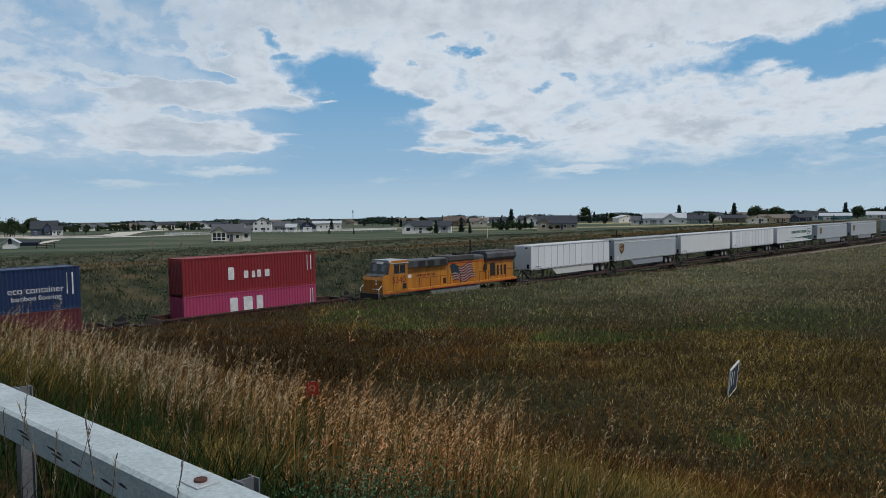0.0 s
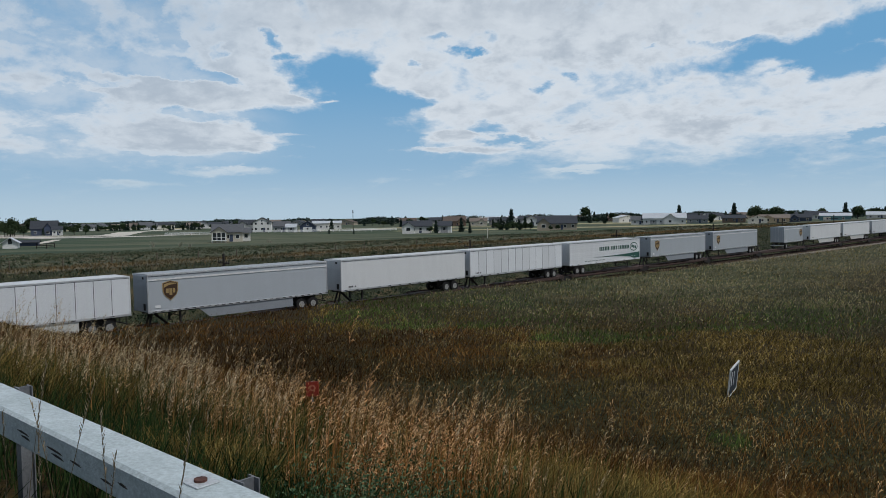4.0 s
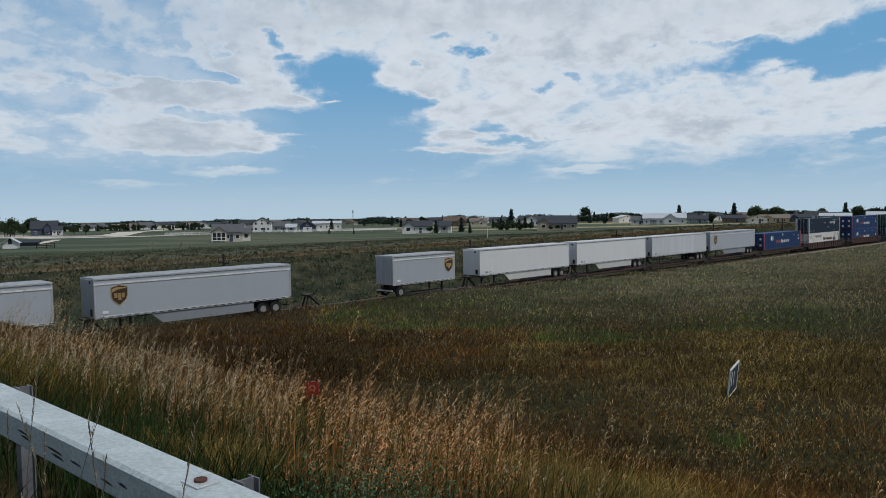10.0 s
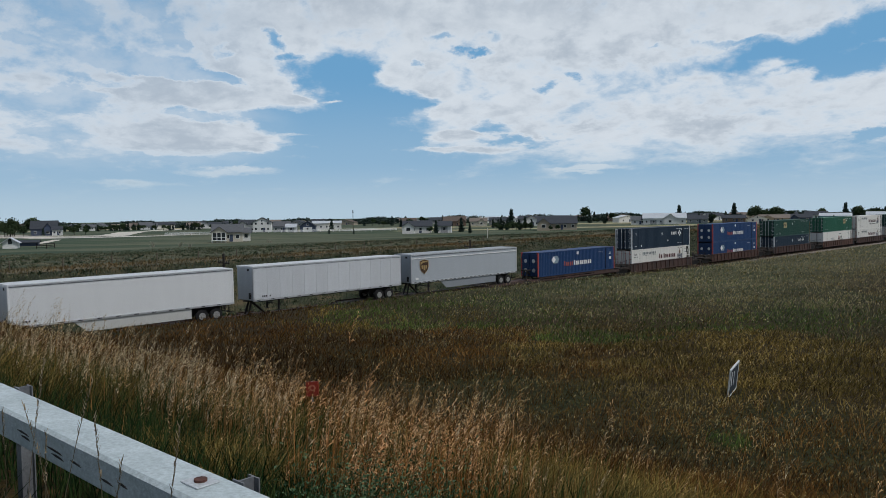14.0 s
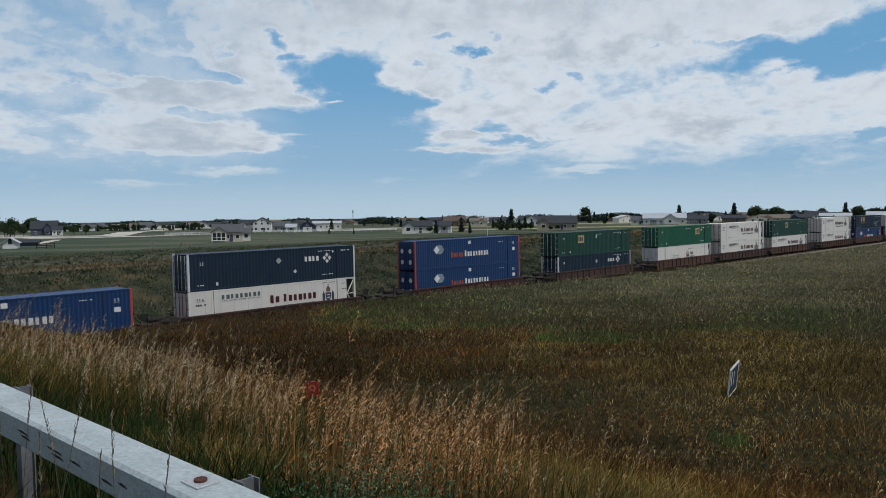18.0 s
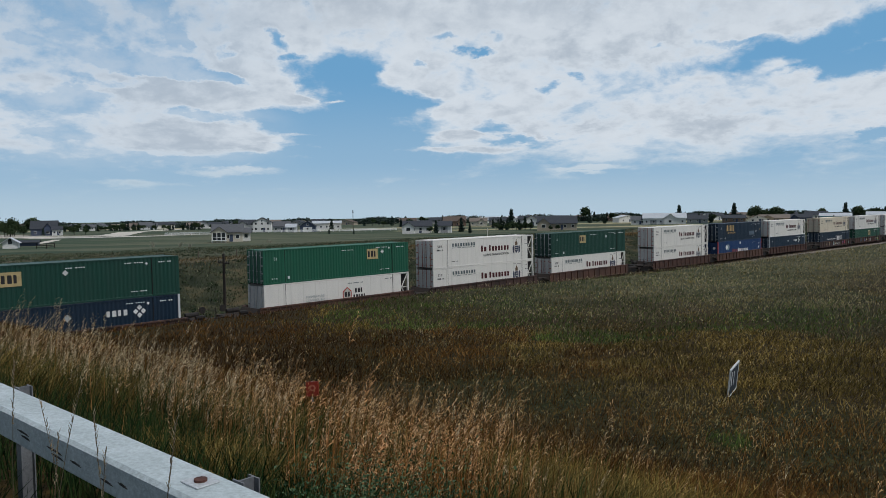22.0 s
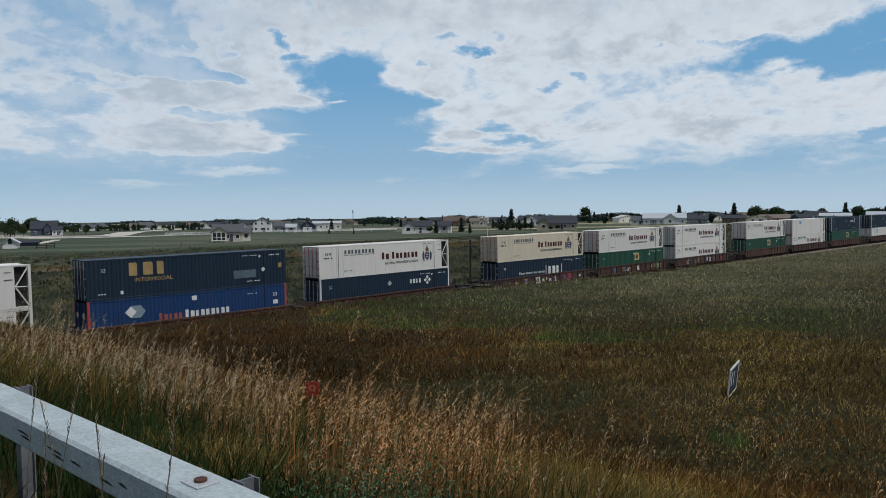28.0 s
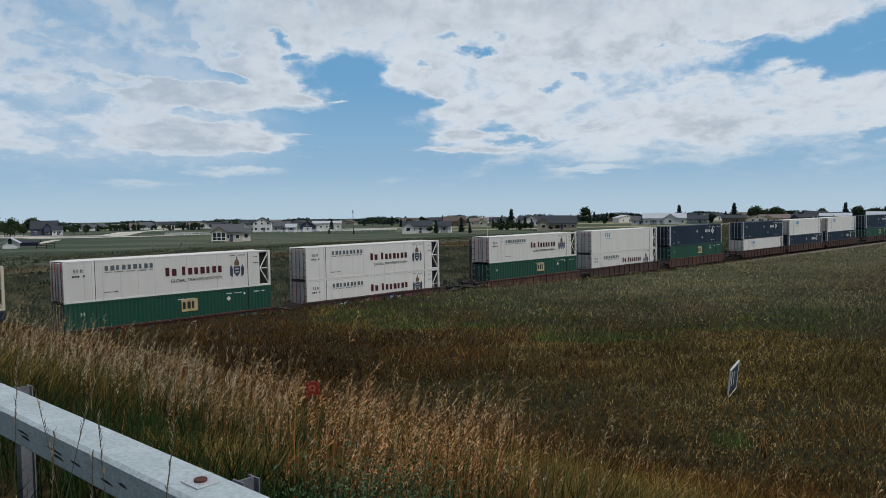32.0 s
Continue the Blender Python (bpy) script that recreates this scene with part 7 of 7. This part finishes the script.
WARMHEADS = grass_material("golden_seed_heads", [(0, (0.15, 0.085, 0.035)), (0.4, (0.34, 0.21, 0.095)), (0.8, (0.53, 0.35, 0.18)), (1, (0.68, 0.50, 0.30))], [(0.3, (0.9, 0.92, 0.85)), (0.5, (1, 0.97, 0.9)), (0.7, (1.08, 0.85, 0.7))], 0.4)
GREENG = grass_material("green_grass", [(0, (0.006, 0.018, 0.005)), (0.5, (0.017, 0.040, 0.011)), (1, (0.055, 0.085, 0.027))], [(0.3, (0.8, 0.8, 0.8)), (0.7, (1.1, 1.1, 1.0))], 0.6)
FIELD_BROWN = grass_material("red_brown_field_grass", [(0, (0.015, 0.007, 0.002)), (0.5, (0.050, 0.024, 0.006)), (1, (0.14, 0.072, 0.018))], [(0.36, (0.55, 0.55, 0.5)), (0.5, (1.0, 1.0, 0.95)), (0.64, (1.5, 1.4, 1.2))], 0.14)
FIELD_OLIVE = grass_material("olive_field_grass", [(0, (0.032, 0.023, 0.006)), (0.5, (0.122, 0.089, 0.022)), (1, (0.29, 0.22, 0.07))], [(0.36, (0.55, 0.55, 0.5)), (0.5, (1.0, 1.0, 0.95)), (0.64, (1.5, 1.4, 1.2))], 0.14)
FIELD_GREEN = grass_material("green_field_grass", [(0, (0.016, 0.033, 0.007)), (0.5, (0.056, 0.104, 0.021)), (1, (0.15, 0.195, 0.06))], [(0.36, (0.55, 0.55, 0.5)), (0.5, (1.0, 1.0, 0.95)), (0.64, (1.5, 1.4, 1.2))], 0.14)
FIELD_RUSSET = grass_material("russet_field_grass", [(0, (0.03, 0.015, 0.005)), (0.5, (0.092, 0.048, 0.014)), (1, (0.22, 0.125, 0.04))], [(0.36, (0.6, 0.6, 0.55)), (0.5, (1.0, 1.0, 0.95)), (0.64, (1.45, 1.35, 1.15))], 0.14)
# olive grass with distance haze mixed into its colour, greyer and less saturated
FIELD_HAZED = grass_material("hazed_green_field_grass", [(0, (0.06, 0.068, 0.032)), (0.5, (0.158, 0.150, 0.076)), (1, (0.32, 0.285, 0.165))], [(0.36, (0.6, 0.62, 0.6)), (0.5, (1.0, 1.0, 1.0)), (0.64, (1.45, 1.35, 1.25))], 0.14)
# straw ears for the far field, their yellow paled to carry distance haze
HAZED_EARS = grass_material("hazed_field_ears", [(0, (0.20, 0.165, 0.085)), (0.5, (0.39, 0.325, 0.19)), (0.85, (0.54, 0.47, 0.31)), (1, (0.68, 0.62, 0.46))], [(0.35, (0.7, 0.7, 0.7)), (0.65, (1.15, 1.1, 1.0))], 0.2)
FIELD_HEADS = grass_material("field_seed_heads", [(0, (0.14, 0.092, 0.03)), (0.5, (0.33, 0.225, 0.08)), (0.85, (0.52, 0.39, 0.17)), (1, (0.66, 0.55, 0.32))], [(0.35, (0.7, 0.7, 0.65)), (0.65, (1.15, 1.1, 1.0))], 0.2)
DRYVERGE = grass_material("dry_verge_grass", [(0, (0.05, 0.042, 0.02)), (0.5, (0.12, 0.094, 0.048)), (1, (0.23, 0.18, 0.10))], [(0.35, (0.6, 0.7, 0.6)), (0.5, (0.95, 0.95, 0.9)), (0.65, (1.3, 1.05, 0.8))], 0.08)
PASTURE = grass_material("pasture_grass", [(0, (0.040, 0.048, 0.028)), (0.5, (0.075, 0.085, 0.052)), (0.85, (0.12, 0.118, 0.075)), (1, (0.22, 0.19, 0.13))], [(0.35, (0.75, 0.85, 0.8)), (0.5, (0.95, 1, 0.95)), (0.65, (1.3, 1.05, 0.85))], 0.07)
WEED = grass_material("bank_weeds", [(0, (0.026, 0.033, 0.020)), (0.5, (0.052, 0.063, 0.037)), (0.85, (0.095, 0.103, 0.064)), (1, (0.26, 0.25, 0.19))], [(0.35, (0.65, 0.8, 0.7)), (0.5, (0.95, 1, 0.9)), (0.65, (1.25, 1.02, 0.75))], 0.09)


def stuff(name, label, v, t, material, category="grass"):
    return tagged(new(name, raw_mesh(name, v, t, material)), label, category, kind="stuff")


def join(parts):
    vs, ts, n = [], [], 0
    for v, t in parts:
        vs.append(v)
        ts.append(t + n)
        n += len(v)
    return np.vstack(vs), np.vstack(ts)


def lay(x, y):
    return np.column_stack([x, y, ground_z(x, y)])


rng = np.random.RandomState(5)
# green undergrowth along the rail and under the golden belt
x, y = wedge(64000, 1.6, 11, rng, -60, 62, 1.2)
d = rail_d(x, y)
k = ((d > 0.12) & (rng.uniform(0, 1, len(x)) < np.where(d < 1.5, 1.0, np.where(d < 3.2, 0.6, 0.2) * (1 - 0.5 * smooth(-1.5, 0.5, (x - RAIL_P[0]) * 0.761 - (y - RAIL_P[1]) * 0.649))))) | ((d < -0.22) & (d > -1.1) & (y > 1.5))
x, y, d = x[k], y[k], d[k]
h = rng.uniform(0.15, 0.42, len(x)) * np.where(d < 0, 0.9, 1 + 0.35 * smooth(1.2, 2.2, d))
v, t, tip, off = blades(lay(x, y), h, rng.uniform(0.005, 0.011, len(x)), rng.uniform(0.1, 0.55, len(x)), rng)
stuff("green_grass", "lush green grass beside the guard rail", v, t, GREENG)
# rank grass on the road's side of the rail
q = np.concatenate([rng.uniform(-3.2, 2.2, 15000), rng.uniform(-9, 9, 16000)])
n0 = np.concatenate([rng.uniform(-1.5, -0.2, 15000), rng.uniform(-1.6, -0.2, 16000) * rng.uniform(0.3, 1, 16000) - 0.15])
x, y = RAIL_P[0] + 0.761 * q + RAIL_N[0] * n0, RAIL_P[1] - 0.649 * q + RAIL_N[1] * n0
v, t, tip, off = blades(lay(x, y), rng.uniform(0.1, 0.38, len(x)) * np.where(n0 < -0.8, 0.6, 1), rng.uniform(0.005, 0.010, len(x)), rng.uniform(0.1, 0.7, len(x)), rng)
stuff("green_grass", "dark green grass under the guard rail", v, t, GREENG)
# tall golden stems with seed heads
for (n, r0, r1, pw, spikes, wid, size, fat) in ((82000, 2.6, 13, 1.1, 24, 0.0040, (0.026, 0.050), 0.23), (12000, 13, 30, 1.0, 8, 0.008, (0.04, 0.065), 0.2)):
    x, y = wedge(n, r0, r1, rng, -50, 48, pw)
    d = rail_d(x, y)
    u = (x - RAIL_P[0]) * 0.761 - (y - RAIL_P[1]) * 0.649
    edge = 1.15 + 0.45 * lumps(x, y, 3, 17)
    rest = smooth(0.9, 2.3, u + 0.4 * lumps(x, y, 1.5, 45))
    k = (d > edge) & (rng.uniform(0, 1, len(x)) < (0.06 + 0.65 * smooth(1.3, 2.5, d + 1.6 * smooth(0.3, 1.3, u))) * np.clip(0.62 + 0.62 * lumps(x, y, 1.1, 27) + 0.25 * lumps(x, y, 0.45, 47), 0.05, 1.2) * (1.01 - smooth(2.25, 3.8, d + 0.6 * lumps(x, y, 2.2, 19))) * (1 - 0.955 * rest))
    k &= (r0 < 10) | (u < 0.5)
    k &= ~((np.abs(x / y + 2.17 / 12.0 + 0.004) < 0.03) & (y > 5.0) & (y < 12.1))
    x, y, d, rest = x[k], y[k], d[k], rest[k]
    h = (0.66 + 0.13 * lumps(x, y, 1.4, 23)) * rng.uniform(0.5, 1.16, len(x)) * (1 - 0.3 * smooth(5, 9, d)) * (1 + 0.25 * rest)
    u = (x - RAIL_P[0]) * 0.761 - (y - RAIL_P[1]) * 0.649
    plume = rng.uniform(0, 1, len(x)) < np.clip(0.42 + 0.16 * (1 - smooth(-2.5, 0.3, u)) + 0.26 * lumps(x, y, 0.8, 49), 0.08, 0.9)
    tall = plume & (rng.uniform(0, 1, len(x)) < 0.16)
    h = np.where(plume, h * rng.uniform(1.05, 1.2, len(x)), h * 0.85) * np.where(tall, rng.uniform(1.12, 1.3, len(x)), 1)
    v, t, tip, off = blades(lay(x, y), h, np.full(len(x), wid), rng.uniform(0.02, 0.16, len(x)), rng)
    pale = rng.uniform(0, 1, len(x)) < 0.12 + 0.76 * (1 - smooth(-3.2, -0.2, u))
    stuff("golden_grass", "tall dry golden grass stems on the bank", v, t[np.tile(~pale, 3)], GOLDEN)
    stuff("straw_grass", "tall pale straw-coloured grass stems on the bank", v, t[np.tile(pale, 3)], STRAW)
    for sel, name, label, m in ((plume & pale, "grass_seed_heads", "pale loose nodding seed heads of the dry grass", HEADS), (plume & ~pale, "golden_seed_heads", "golden brown loose seed heads of the dry grass", WARMHEADS)):
        hv, ht = heads(tip[sel], off[sel], rng.uniform(0.17, 0.32, sel.sum()), rng, spikes, size, fat * (1 - 0.55 * rest[sel]))
        stuff(name, label, hv, ht, m)


# the bank's foot and the field down to the railway
def field_kinds(x, y):
    """Chances of brown and of green at a place; the rest is olive."""
    r = np.hypot(x, y)
    p1, p2, p3 = lumps(x, y, 16, 61), lumps(x, y, 7, 63), lumps(x, y, 24, 65)
    flat = smooth(39, 47, r + 3 * p2)
    green = flat * smooth(-13, -5, x + 2 * p2) * np.clip(0.70 + 0.40 * p1 + 0.15 * p2, 0.05, 0.95) * (1 - 0.55 * smooth(24, 45, x + 8 * p3))
    for gx, gy, ga, gb in ((7.9, 40.2, 3.2, 2.6), (8.3, 21.0, 0.6, 0.9), (-2.5, 45.0, 3.0, 1.8), (17.0, 24.0, 1.5, 1.6)):
        green = np.maximum(green, 0.95 * smooth(1.5, 0.5, np.hypot((x - gx) / ga, (y - gy) / gb) + 0.5 * p2))
    brown = (1 - flat) * np.clip(0.95 - 0.85 * smooth(-2, 13, x + 4 * p2) + 0.3 * p1, 0.08, 0.97) + flat * np.clip(0.9 * (1 - smooth(-14, -6, x)) + 0.12, 0, 0.9)
    brown = brown * (1 - 0.75 * (1 - smooth(2.5, 6, rail_d(x, y)))) + 0.7 * smooth(7, 10, rail_d(x, y)) * (1 - smooth(22, 30, r))
    green = smooth(0.34, 0.80, green)
    brown = smooth(0.22, 0.72, brown)
    return np.minimum(brown, 1 - green), green


for (n, r0, r1, pw, h0, h1) in ((150000, 4.5, 45, -0.45, 0.14, 0.36), (130000, 30, 190, -0.5, 0.12, 0.28)):
    x, y = wedge(n, r0, r1, rng, -42, 40, pw)
    s, w = track_coords(x, y)
    k = (w < -4.4) & (rail_d(x, y) > 1.0)
    x, y = x[k], y[k]
    r = np.hypot(x, y)
    brown, green = field_kinds(x, y)
    pick = rng.uniform(0, 1, len(x))
    h = np.maximum(rng.uniform(h0, h1, len(x)) * (1 + 0.45 * lumps(x, y, 5, 29)), 0.08)
    h *= 1 + 0.25 * smooth(-24, -13, w[k]) * smooth(-14, -4, x)
    base = lay(x, y)
    # share of blades in the haze-greyed colour, growing with distance
    haze_share = smooth(38, 62, r + 8 * lumps(x, y, 14, 67)) * smooth(-12, 8, x) * 0.75
    grey = rng.uniform(0, 1, len(x)) < haze_share
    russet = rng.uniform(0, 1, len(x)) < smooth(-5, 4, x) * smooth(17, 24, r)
    for name, label, m, sel in (("dull_field_grass", "grey-green grass far down the field, dulled for distance haze", FIELD_HAZED, grey),
                                ("russet_field_grass", "lighter russet grass in the open field", FIELD_RUSSET, (pick < brown) & ~grey & russet),
                                ("brown_field_grass", "dry red-brown grass on the bank and field", FIELD_BROWN, (pick < brown) & ~grey & ~russet), ("green_field_grass", "green grass patches in the field", FIELD_GREEN, (pick > 1 - green) & ~grey),
                                ("field_grass", "olive and tan prairie grass in the field", FIELD_OLIVE, (pick >= brown) & (pick <= 1 - green) & ~grey)):
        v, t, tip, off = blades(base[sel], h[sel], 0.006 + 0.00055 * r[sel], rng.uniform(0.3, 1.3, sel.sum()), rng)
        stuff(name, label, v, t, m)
# small heads standing over the field
x, y = wedge(210000, 9, 170, rng, -38, 39, -0.35)
s, w = track_coords(x, y)
brown, green = field_kinds(x, y)
r = np.hypot(x, y)
want = 0.10 + 0.9 * smooth(-0.25, 0.7, 0.8 * lumps(x, y, 5, 31) + 0.6 * lumps(x, y, 1.8, 33) + 0.35 * lumps(x, y, 18, 35))
want = want * (0.36 + 0.64 * smooth(-5, 6, x)) * (1 - 0.6 * green) * (1 - 0.45 * (1 - smooth(-9, 2, x)) * smooth(24, 32, r)) * (0.14 + 0.86 * smooth(15, 27, r))
streak = smooth(-0.35, 0.55, lumps(x * 0.35, y, 7, 71) + 0.5 * lumps(x, y, 3, 73))
want = want * (1 - 0.5 * smooth(40, 60, r)) + smooth(42, 80, r) * smooth(2, 26, x) * (0.3 + streak)
k = (w < -5) & (rail_d(x, y) > 4.2) & (rng.uniform(0, 1, len(x)) < want)
x, y, r = x[k], y[k], r[k]
g = 0.45 + 0.015 * r
ear = lay(x, y) + np.column_stack([x * 0, x * 0, rng.uniform(0.10, 0.32, len(x))])
hv, ht = curls(ear, rng.uniform(0.08, 0.17, len(x)) * g, rng.uniform(0.014, 0.026, len(x)) * g, rng)
# more ears take the haze-paled colour further down the field
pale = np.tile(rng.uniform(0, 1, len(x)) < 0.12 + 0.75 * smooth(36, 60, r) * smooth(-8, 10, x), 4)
stuff("field_grass_heads", "scattered tan seed heads in the field", hv, ht[~pale], FIELD_HEADS)
stuff("pale_grass_heads", "straw-coloured seed heads far down the field, paled for distance haze", hv, ht[pale], HAZED_EARS)
# small pale flowers
x, y = wedge(9000, 30, 120, rng, -20, 34, 0.6)
s, w = track_coords(x, y)
k = (w < -7) & (w > -38) & (s > -15) & (lumps(x, y, 11, 37) + rng.normal(0, 0.4, len(x)) > 0.35)
x, y = x[k], y[k]
c = lay(x, y) + np.array([0, 0, 0.34]) + np.column_stack([x * 0, x * 0, rng.uniform(-0.1, 0.1, len(x))])
BLOOM = leaf_material("pale_yellow_petals", (0.36, 0.33, 0.10), (0.52, 0.50, 0.28))
ob = new("wildflowers", leaf_cloud("wildflowers", np.repeat(c, 2, 0), np.full(2 * len(c), 0.055), BLOOM, rng))
tagged(ob, "small pale yellow wildflowers scattered in the field", "flowers", kind="stuff")
# weeds on the cutting's far bank and on the verge beyond
x, y = wedge(190000, 46, 260, rng, -37, 38, 0.1)
s, w = track_coords(x, y)
k = (w > 4.4) & (w < 105) & ((w < 28) | (w > 33.5))
x, y, w = x[k], y[k], w[k]
r = np.hypot(x, y)
h = rng.uniform(0.2, 0.5, len(x)) * (1 + 0.5 * lumps(x, y, 5, 41)) * np.where(w > 32, 0.28 + 0.22 * smooth(38, 46, w), 1)
v, t, tip, off = blades(lay(x, y), np.maximum(h, 0.1), 0.008 + 0.00045 * r, rng.uniform(0.3, 1.2, len(x)), rng)
up_there = np.tile(w > 32, 3)
stuff("bank_weeds", "dull green and brown weeds on the cutting's far bank", v, t[~up_there], WEED, "weeds")
stuff("pasture_grass", "rough grey-green and tan pasture grass above the cutting", v, t[up_there], PASTURE)
# dry grass on the verge over the cutting
q, o = rng.uniform(-62, 215, 26000), rng.normal(30.5, 2.2, 26000)
p = [track(a, b) for a, b in zip(q, o)]
x, y = np.array([c.x for c in p]), np.array([c.y for c in p])
r = np.hypot(x, y)
v, t, tip, off = blades(lay(x, y), rng.uniform(0.15, 0.45, len(x)), 0.012 + 0.0006 * r, rng.uniform(0.3, 1.2, len(x)), rng)
stuff("verge_grass", "dry tan and olive grass on the verge above the cutting", v, t, DRYVERGE)
# low shrubs on the far bank
for name, label, m, count, seed in (("bank_shrubs", "low dull grey-green shrubs on the far bank", SAGE, 1500, 1), ("dark_shrubs", "low dark green shrubs on the far bank", leaf_material("dark_shrub_leaves", (0.014, 0.030, 0.013), (0.040, 0.062, 0.028)), 1300, 2),
                                    ("dry_tufts", "pale dry tufts on the far bank", leaf_material("dry_tuft_leaves", (0.10, 0.09, 0.06), (0.22, 0.20, 0.15)), 420, 3)):
    cs, ss = [], []
    for i in range(count):
        s0 = rng.uniform(-70, 190)
        w0 = rng.uniform(5.5, 27) if i % 3 else rng.uniform(34, 75)
        p = track(s0, w0)
        q = rng.uniform(0.25, 0.8) * (0.6 if w0 > 30 or seed == 3 else 1) * (1.35 if w0 < 11 and seed == 2 else 1)
        k = 16 if seed == 3 else 34
        cs.append(rng.normal(0, 1, (k, 3)) * np.array([0.7, 0.7, 0.32]) * q + np.array([p.x, p.y, float(ground_z(p.x, p.y)) + 0.35 * q]))
        ss.append(rng.uniform(0.07, 0.2, k) * (0.7 if seed == 3 else 1))
    ob = new(name, leaf_cloud(name, np.vstack(cs), np.concatenate(ss), m, rng))
    tagged(ob, label, "shrubs", kind="stuff")

# leafy weeds at the rail's end
cs, ss = [], []
for i in range(60):
    wx, wy = rng.uniform(-0.75, 0.15), rng.uniform(3.1, 3.9)
    if rail_d(wx, wy) < 0.15:
        continue
    q = rng.uniform(0.14, 0.36)
    k = 220
    cs.append(rng.normal(0, 1, (k, 3)) * np.array([0.09, 0.09, 0.5 * q]) + np.array([wx, wy, float(ground_z(wx, wy)) + 0.7 * q]))
    ss.append(rng.uniform(0.006, 0.014, k))
ob = new("leafy_weeds", leaf_cloud("leafy_weeds", np.vstack(cs), np.concatenate(ss), leaf_material("weed_leaves", (0.016, 0.05, 0.018), (0.11, 0.17, 0.085)), rng))
tagged(ob, "leafy green weeds at the guard rail", "weeds", kind="stuff")
# swaying stems beside the guard rail, on the road's side
SWAY = []


def stalk(x, y, h, turn, k):
    ob = thing("grass_stalk", "tall dry grass stalk with a slim seed head", "grass stalk", "stalks by the guard rail")
    r = np.random.RandomState(k)
    bend = h * r.uniform(0.06, 0.16)
    pts = [Vector((bend * q * q, 0, h * q)) for q in np.linspace(0, 1, 6)]
    b = Build()
    for i, (p, q) in enumerate(zip(pts, pts[1:])):
        b.rod(p, q, 0.0019 - 0.0002 * i, 4)
    part("stem", b, STALK, ob)
    hb = Build()
    for i in range(16):
        q = 1 - 0.22 * i / 15
        c = Vector((bend * q * q, 0, h * q))
        a = r.uniform(0, 6.28)
        e = Vector((math.cos(a) * 0.008, math.sin(a) * 0.008, 0.02))
        sd = Vector((-math.sin(a), math.cos(a), 0)) * 0.003
        hb.add([c - sd, c + sd, c + e + sd * 0.4, c + e * 1.2, c + e * 0.5 + Vector((0, 0, -0.004))], [(0, 1, 2, 3), (0, 3, 4), (1, 4, 2)])
    part("seed_head", hb, STALKHEAD, ob, "slim pale seed head")
    if r.uniform() < 0.6:
        part("leaf_blade", Build().prism([(0.0, 0.0), (0.004, 0.0), (0.07, h * 0.33), (0.068, h * 0.33)], -0.001, 0.001).moved(pose(bend * 0.04, 0, h * 0.2, 0, 0, r.uniform(0, 360))), STALK, ob)
    SWAY.append((ob, x, y, turn, k))


STALK = mat("dry_stalk", (0.12, 0.095, 0.055), 0.8, 0, (0.06, 0.055, 0.03), 20, 0.7)
STALKHEAD = mat("dry_seed_head", (0.30, 0.24, 0.155), 0.8, 0, (0.19, 0.15, 0.09), 30, 0.7)

# roadside stalks: along the rail and towards the road
for k, (t0, n0, h0) in enumerate(((0.02, -0.40, 0.92), (0.08, -0.36, 0.98), (0.16, -0.42, 1.0), (0.62, -0.5, 0.85), (0.95, -0.42, 0.83), (1.16, -0.40, 1.06), (1.40, -0.38, 0.98), (1.46, -0.42, 0.82), (1.54, -0.37, 0.93),
                                  (1.82, -0.36, 0.96), (1.86, -0.42, 0.88), (2.12, -0.36, 0.98), (0.36, -0.5, 0.75), (-0.1, -0.5, 0.78), (1.72, -0.5, 0.7), (0.75, -0.3, 0.8))):
    sx, sy = RAIL_P[0] + 0.761 * t0 + RAIL_N[0] * n0, RAIL_P[1] - 0.649 * t0 + RAIL_N[1] * n0
    stalk(sx, sy, h0, (k * 67) % 360, k)


def sway_rows(x, y, turn, k):
    z = float(ground_z(x, y)) - 0.02
    rows = []
    for i in range(33):
        a = 2.2 * math.sin(1.9 * i + k * 1.3) + 1.2 * math.sin(0.83 * i + k * 2.1)
        b = 1.6 * math.sin(1.37 * i + k * 0.7)
        rows.append((i, pose(x, y, z, 2.0 + b, 2.5 + a, 0) @ pose(0, 0, 0, 0, 0, turn)))
    return rows


motions()
